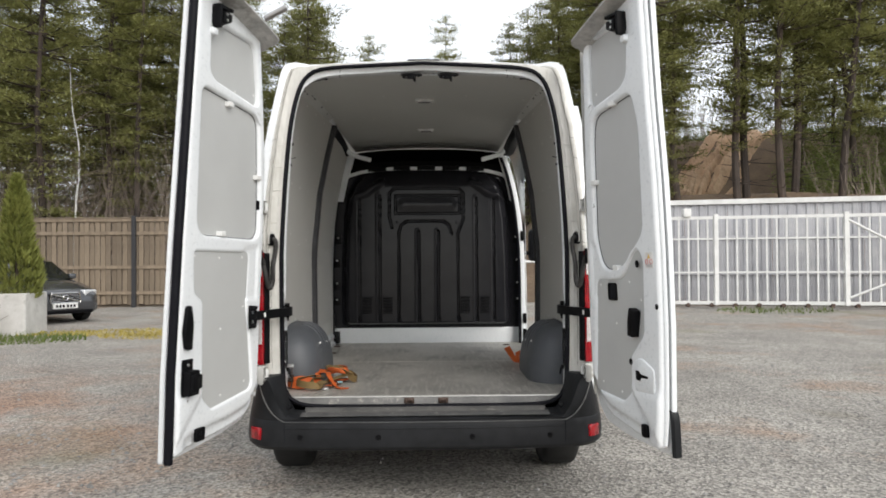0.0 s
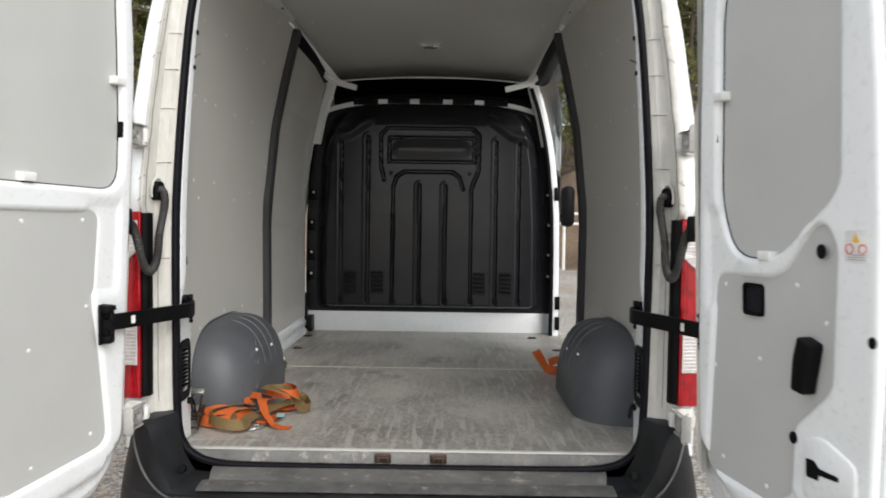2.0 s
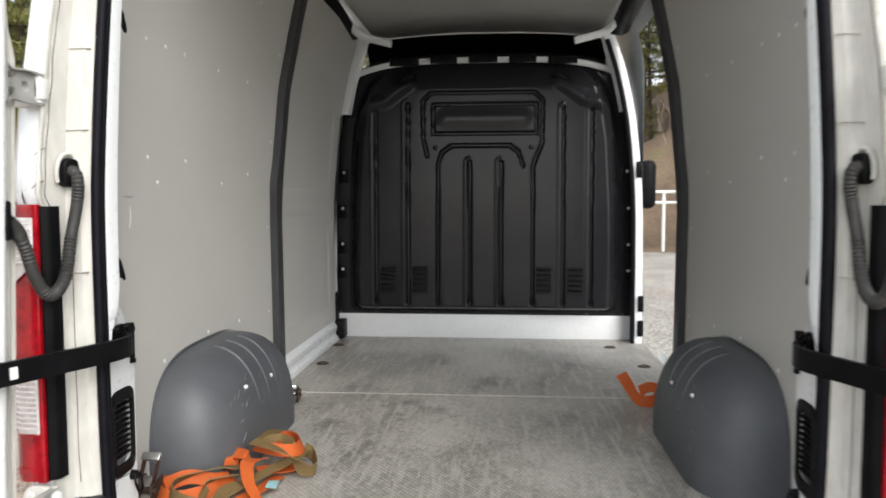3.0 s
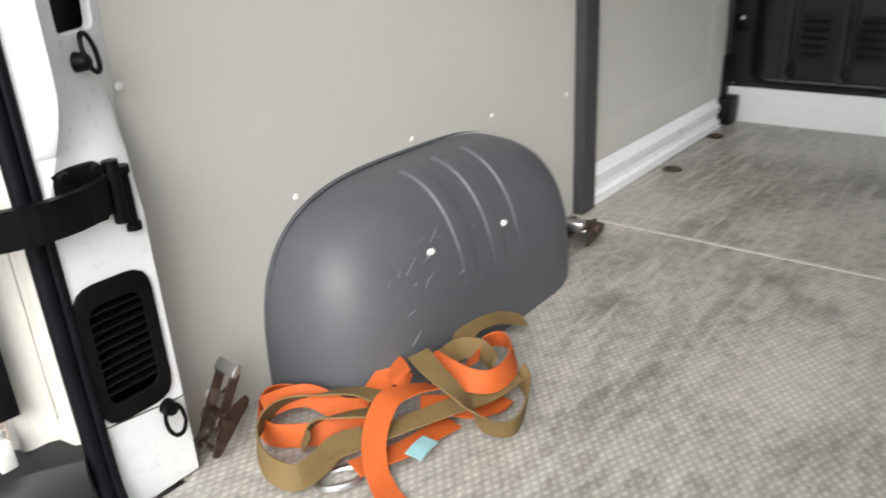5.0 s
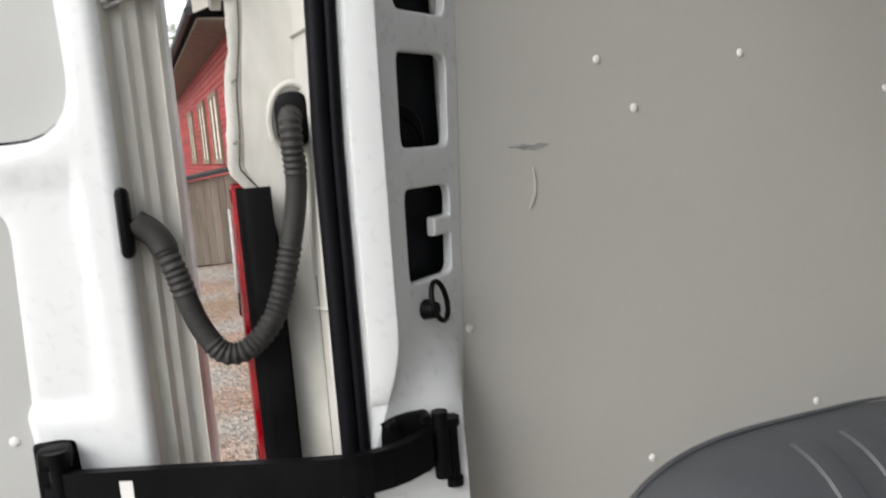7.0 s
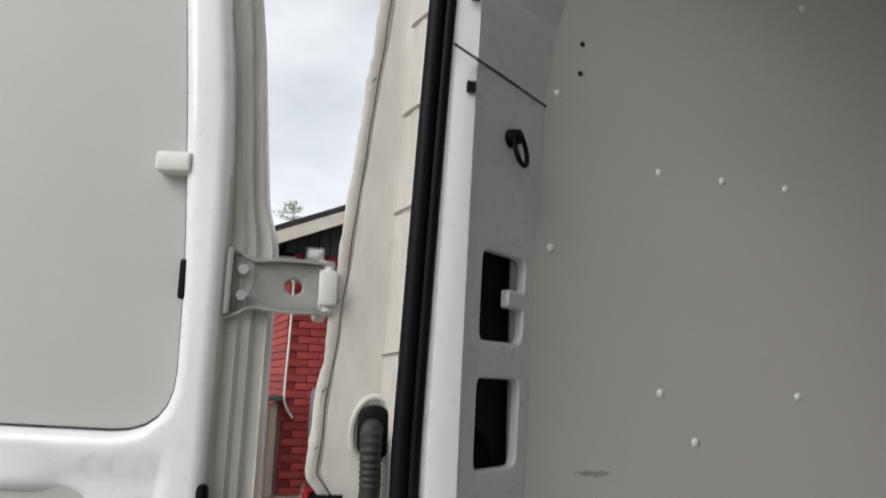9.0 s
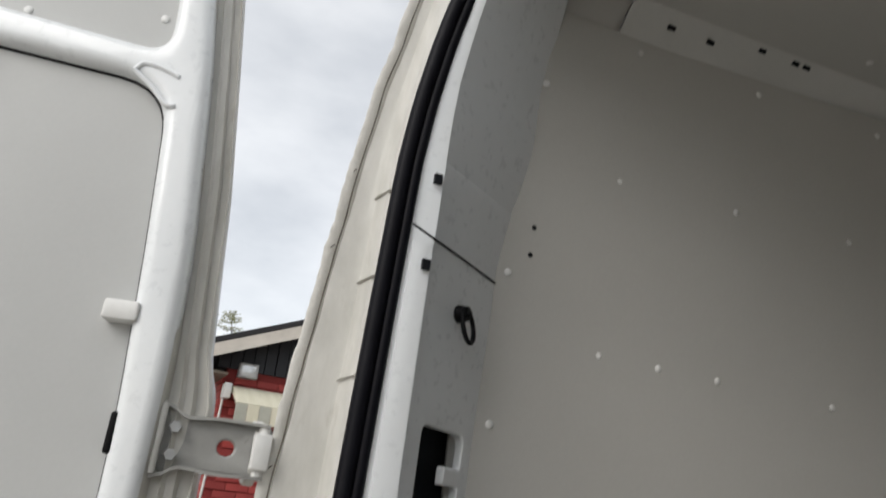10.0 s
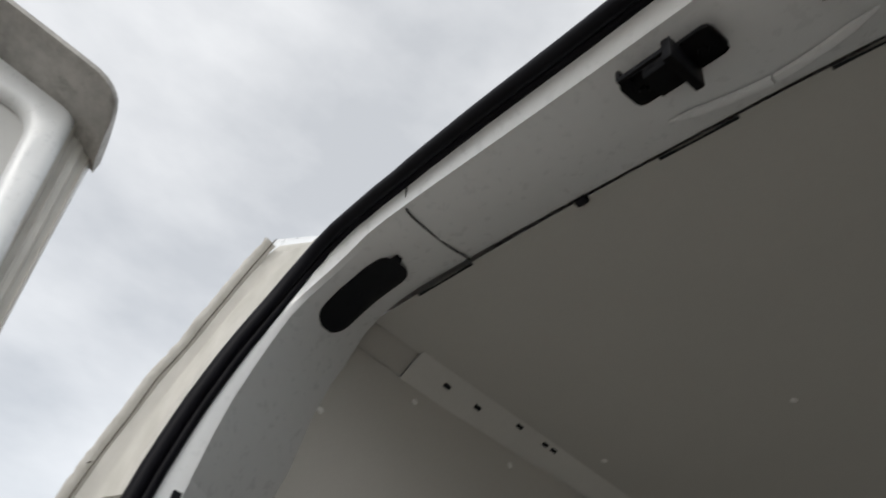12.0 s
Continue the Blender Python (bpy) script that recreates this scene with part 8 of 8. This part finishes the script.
    add("grille_trim", bm, M_CHROME, "", body)
    bm = bmesh.new()
    box(bm, 2.29, 2.36, -0.26, 0.26, 0.335, 0.445, 0.006)
    npl = add("number_plate", bm, M_PLATE, "white number plate", body)
    bm = bmesh.new()
    for k in range(6):
        y = -0.19 + 0.07 * k + (0.02 if k > 2 else 0)
        box(bm, 2.36, 2.364, y - 0.022, y + 0.022, 0.36, 0.42, 0.0)
    add("plate_bar", bm, M_BLACK, "", body)
    bm = bmesh.new()
    box(bm, 2.16, 2.31, -0.62, 0.62, 0.22, 0.30, 0.02)
    add("lower_intake", bm, M_BLACK, "", body)
    for x in (1.42, -1.35):
        for y in (-0.80, 0.80):
            bm = bmesh.new()
            prof = [(0.20, -0.10), (0.27, -0.11), (0.315, -0.09), (0.32, 0), (0.315, 0.09), (0.27, 0.11), (0.20, 0.10)]
            loft(bm, [[(x + r * math.cos(a), y + w, 0.32 + r * math.sin(a)) for r, w in prof] for a in np.linspace(0, 2 * math.pi, 33)[:-1]], close_u=True)
            wh = add("wheel", bm, M_TYRE)
            bm = bmesh.new()
            sgn = 1 if y > 0 else -1
            loft(bm, [[(x + r * math.cos(a), y + sgn * w, 0.32 + r * math.sin(a)) for r, w in ((0.205, 0.10), (0.19, 0.08), (0.08, 0.09), (0.001, 0.09))] for a in np.linspace(0, 2 * math.pi, 21)[:-1]], close_u=True)
            add("rim", bm, M_STEEL, "", wh)
    for y in (-1.0, 1.0):
        bm = bmesh.new()
        box(bm, 0.52, 0.66, y - 0.09, y + 0.09, 0.93, 1.06, 0.04, 3)
        add("wing_mirror", bm, M_CARPAINT)


def build_house():
    h = thing("red_house", "red brick house with a dark gable and cream bargeboard", "house")
    X, Y = -10.3, 0.99
    bm = bmesh.new()
    box(bm, X - 13, X - 0.03, Y + 0.03, Y + 7.0, -0.3, 3.24, 0)
    part("wall_core", bm, tint("dark_red_mortar", (0.22, 0.028, 0.026), rough=0.85, scale=5, bump=0.2), h, smooth=False)
    rnd = random.Random(4)
    bm = bmesh.new()
    box(bm, -0.02, 0.02, -0.145, 0.145, -0.046, 0.046, 0.006, 1)
    brick = part("brick", bm, M_REDWALL, h, smooth=False)
    k = 0
    for r in range(30):
        for c in range(5):
            y = Y + 0.15 + c * 0.30 + (0.15 if r % 2 else 0.0)
            m = Matrix.Translation((X - 0.02, y, 0.05 + r * 0.105)) @ Matrix.Rotation(rnd.uniform(-0.01, 0.01), 4, "X")
            if k == 0:
                brick.matrix_world = m
            else:
                same(brick, m, h)
            k += 1
    bm = bmesh.new()
    box(bm, X - 13, X - 0.02, Y - 0.012, Y + 0.03, 0.0, 0.095, 0.004, 1)
    course = part("side_course", bm, M_REDWALL, h, "red painted course of the side wall", smooth=False)
    course.location.z = 0.004
    for r in range(1, 30):
        same(course, Matrix.Translation((0, 0, 0.004 + r * 0.105)), h)
    # gable boards, bargeboard, roof
    for q in range(44):
        y = Y - 0.1 + q * 0.155
        top = 3.36 + 0.42 * min(y - (Y - 0.3), 7.3 - (y - Y + 0.3))
        if top > 3.26:
            bm = bmesh.new()
            box(bm, X - 0.05, X + 0.01 + 0.012 * (q % 2), y, y + 0.14, 3.24, top, 0.0)
            part("gable_board", bm, M_GABLE, h, smooth=False)
    for y0, z0, y1, z1 in ((Y - 0.55, 3.16, Y + 3.5, 4.86), (Y + 7.55, 3.16, Y + 3.5, 4.86)):
        bm = bmesh.new()
        loft(bm, [[(X + 0.42, y, z + a) for a in (0, 0.19)] + [(X + 0.45, y, z + a) for a in (0.19, 0)] for y, z in ((y0, z0), (y1, z1))], close_v=True, caps=True)
        part("bargeboard", bm, M_TRIM, h, "cream bargeboard", smooth=False)
        bm = bmesh.new()
        loft(bm, [[(x, y, z + a) for x, a in ((X + 0.46, 0.19), (X + 0.46, 0.26), (X - 13.4, 0.26), (X - 13.4, 0.10), (X + 0.4, 0.10))] for y, z in ((y0, z0), (y1, z1))], close_v=True, caps=True)
        part("roof", bm, M_ROOF, h, "black felt roof", smooth=False)
    bm = bmesh.new()
    tube(bm, [(X + 0.4, Y - 0.60, 3.2), (X - 13, Y - 0.60, 3.2)], 0.055, 8)
    part("gutter", bm, M_STRIP, h)
    bm = bmesh.new()
    box(bm, X - 13, X + 0.3, Y - 0.5, Y, 3.10, 3.14, 0.01)
    part("soffit", bm, M_BINWOOD, h, smooth=False)
    for wx in (X - 3.3, X - 5.6, X - 8.6):
        bm = bmesh.new()
        plate(bm, [(wx - 0.62, 1.28), (wx + 0.62, 1.28), (wx + 0.62, 2.5), (wx - 0.62, 2.5)], lambda u, v, n: (u, Y - 0.012 - n, v), 0, 0.05, [[(wx - 0.54, 1.37), (wx - 0.05, 1.37), (wx - 0.05, 2.42), (wx - 0.54, 2.42)], [(wx + 0.05, 1.37), (wx + 0.54, 1.37), (wx + 0.54, 2.42), (wx + 0.05, 2.42)]], r=0.006, seg=1)
        win = part("window", bm, M_FENCE, h, "brown framed window", smooth=False)
        for a in (-0.295, 0.295):
            bm = bmesh.new()
            box(bm, wx + a - 0.25, wx + a + 0.25, Y - 0.035, Y - 0.02, 1.36, 2.43, 0)
            part("pane", bm, M_TRIM, win, "pane with a pale blind", smooth=False)
    # flood lamp, awning, pipe
    fl = thing("flood_lamp", "grey flood lamp on the red gable wall", "lamp")
    bm = bmesh.new()
    box(bm, X + 0.02, X + 0.12, Y + 0.16, Y + 0.42, 3.13, 3.33, 0.012)
    part("housing", bm, M_GREYPRINT, fl)
    bm = bmesh.new()
    box(bm, X + 0.115, X + 0.126, Y + 0.19, Y + 0.39, 3.16, 3.30, 0.003)
    part("glass", bm, M_HEADLAMP, fl)
    aw = thing("awning", "rolled cream awning on white brackets", "awning")
    bm = bmesh.new()
    loft(bm, [[(X + a, y, z) for a, z in ((0.02, 3.02), (0.20, 2.97), (0.62, 2.74), (0.61, 2.72), (0.18, 2.90), (0.04, 2.92))] for y in (Y + 0.12, Y + 3.2)], close_v=True, caps=True)
    part("cloth", bm, M_AWNING, aw, smooth=False)
    for k in range(20):
        bm = bmesh.new()
        y = Y + 0.12 + k * 0.154
        loft(bm, [[(X + 0.605 + d, yy, z) for d, z in ((0, 2.74), (0.012, 2.74), (0.018, 2.50), (0.006, 2.50))] for yy in (y, y + 0.150)], close_v=True, caps=True)
        part("valance_strip", bm, M_AWNING if k % 2 else M_STRIPE, aw, smooth=False)
    bm = bmesh.new()
    box(bm, X, X + 0.22, Y + 0.0, Y + 0.10, 2.82, 3.02, 0.015)
    part("bracket", bm, M_GATE, aw)
    bm = bmesh.new()
    tube(bm, spline([(X + 0.06, Y + 0.03, 2.85), (X + 0.06, Y + 0.02, 2.1), (X + 0.06, Y + 0.0, 1.35), (X + 0.07, Y + 0.03, 1.15), (X + 0.07, Y + 0.13, 1.0)], 30), 0.016, 8)
    part("crank_rod", bm, M_GATE, aw)
    # bin store with a dark lid
    b = thing("bin_store", "grey-brown boarded bin store with a dark lid", "bin store")
    for k in range(9):
        bm = bmesh.new()
        box(bm, -10.06, -10.02, 0.06 + k * 0.093, 0.148 + k * 0.093, 0.02, 1.10 + 0.012 * k, 0.004, 1)
        part("board", bm, M_BINWOOD, b, smooth=False)
    for k in range(11):
        bm = bmesh.new()
        box(bm, -11.06 + k * 0.093, -10.972 + k * 0.093, 0.03, 0.06, 0.02, 1.10, 0.004, 1)
        part("board", bm, M_BINWOOD, b, smooth=False)
    bm = bmesh.new()
    loft(bm, [[(x, y, z + a) for y, z in ((-0.02, 1.10), (0.95, 1.24)) for a in (0,)] + [(x, y, z + 0.05) for y, z in ((0.95, 1.24), (-0.02, 1.10))] for x in (-11.1, -9.96)], close_v=True, caps=True)
    part("lid", bm, M_STRIP, b, smooth=False)
    g = thing("grey_bin", "grey ribbed plastic bin beside the brick wall", "bin")
    bm = bmesh.new()
    rows = []
    for z, k in ((0.03, 0.92), (0.9, 1.0), (1.3, 1.0), (1.38, 0.96), (1.41, 0.85)):
        rows.append([(-9.85 + 0.28 * k * math.copysign(abs(math.cos(a)) ** 0.5, math.cos(a)), 1.66 + 0.36 * k * math.copysign(abs(math.sin(a)) ** 0.5, math.sin(a)) + 0.006 * (q % 2), z) for q, a in enumerate(np.linspace(0, 2 * math.pi, 41)[:-1])])
    loft(bm, rows, close_v=True, caps=True)
    part("bin_body", bm, M_GREYBIN, g)
    c = thing("container", "blue corrugated steel container", "container")
    bm = bmesh.new()
    loft(bm, [[(-27.0 + (0.04 if (q // 2) % 2 else 0), -4.0 + q * 0.13, z) for z in (0.05, 2.6)] for q in range(36)])
    box(bm, -33, -27.1, -4.0, 0.5, 0.05, 2.6, 0)
    part("container_body", bm, M_BLUE, c, smooth=False)
    o = thing("barrier_post", "orange barrier post with a yellow arm", "post")
    bm = bmesh.new()
    cyl(bm, (-20.0, 0.02, 0), (-20.0, 0.02, 0.86), 0.06)
    cyl(bm, (-20.0, 0.02, 0.83), (-20.0, -0.38, 0.91), 0.05)
    part("post", bm, M_POSTORANGE, o)
    bm = bmesh.new()
    cyl(bm, (-19.95, -0.23, 0.58), (-19.5, 0.47, 0.24), 0.04)
    part("arm", bm, M_YELLOW, o)
    w = thing("wall_cabinet", "white metal cabinet hung at the end of the red wall", "cabinet")
    bm = bmesh.new()
    box(bm, -23.9, -23.5, -0.05, 0.36, 1.94, 2.70, 0.04, 2)
    part("cabinet_body", bm, M_GATE, w)
    bm = bmesh.new()
    cyl(bm, (-23.7, 0.20, 2.68), (-23.7, 0.22, 3.2), 0.05)
    cyl(bm, (-23.7, 0.30, 1.96), (-23.7, 0.42, 1.90), 0.05)
    part("pipe", bm, M_GATE, w)
    # the house stands a little askew, with all that hangs on it
    turn = Matrix.Translation((X, Y, 0)) @ Matrix.Rotation(radians(2.9), 4, "Z") @ Matrix.Translation((-X, -Y, 0))
    for q in (h, fl, aw):
        q.matrix_world = turn


def build_street_lamp():
    s = thing("street_lamp", "grey street lamp leaning over the yard", "street lamp")
    bm = bmesh.new()
    tube(bm, spline([(-5.9, 17.0, 0), (-5.9, 17.0, 5.5), (-5.75, 17.0, 7.0), (-5.2, 17.0, 7.75), (-4.55, 17.0, 8.15)], 30), [0.07 - 0.0014 * k for k in range(30)], 10)
    part("pole", bm, M_GREYPRINT, s)
    bm = bmesh.new()
    m = Matrix.Translation((-4.30, 17.0, 8.33)) @ Matrix.Rotation(radians(-28), 4, "Y")
    box(bm, -0.36, 0.36, -0.13, 0.13, -0.06, 0.06, 0.05, 3, m)
    part("lamp_head", bm, M_GREYPRINT, s)


def build_mirror_and_side_door():
    bm = bmesh.new()
    box(bm, 1.085, 1.20, 3.95, 4.10, 1.29, 1.64, 0.05, 3)
    box(bm, 0.94, 1.10, 4.0, 4.06, 1.36, 1.40, 0.01)
    part("wing_mirror", bm, M_BLACK, van, "black wing mirror")
    bm = bmesh.new()
    zs = [0.48, 0.75, 1.0, 1.3, 1.6, 1.9, 2.1, 2.26]
    ys = np.linspace(0.62, 1.78, 9)
    a = [[(outer_x(z, 1.2) + 0.035, y, z) for z in zs] for y in ys]
    b = [[(outer_x(z, 1.2) + 0.075, y, z) for z in zs] for y in ys]
    va, vb = loft(bm, a), loft(bm, b)
    for j in range(len(zs) - 1):
        for i in (0, -1):
            bm.faces.new((va[i][j], va[i][j + 1], vb[i][j + 1], vb[i][j]))
    for i in range(len(ys) - 1):
        for j in (0, -1):
            bm.faces.new((va[i][j], va[i + 1][j], vb[i + 1][j], vb[i][j]))
    part("sliding_door", bm, M_WHITE, van, "white side door slid back along the van")


build_mirror_and_side_door()
build_ground()
tufts("dry_grass", "dry yellow grass growing through the gravel", M_STRAW, [(-5.5, 10.0, 1.3, 1300), (-4.9, 9.3, 1.0, 500), (-6.9, 9.9, 0.8, 500), (-3.6, 12.6, 1.2, 500)], 0.035, 1)
tufts("hill_grass", "tall green grass along the top of the sand slope", M_MOSS, [(17.0, 37.0, 4.5, 5000), (22, 34, 5.0, 3000), (18.5, 25.0, 3.0, 1500)], 0.55, 4)
tufts("bank_grass", "green grass on the top of the bank", M_MOSS, [(13.5, 36.5, 5.0, 3000), (19, 24.5, 4.0, 1500), (-6.9, 8.7, 1.1, 500), (-10.6, -0.5, 0.9, 700), (8.5, 14.2, 1.5, 300)], 0.10, 2)
build_woods()
build_birch()
build_undergrowth()
build_planter()
build_car()
build_house()
build_street_lamp()
build_gate()
build_fence()
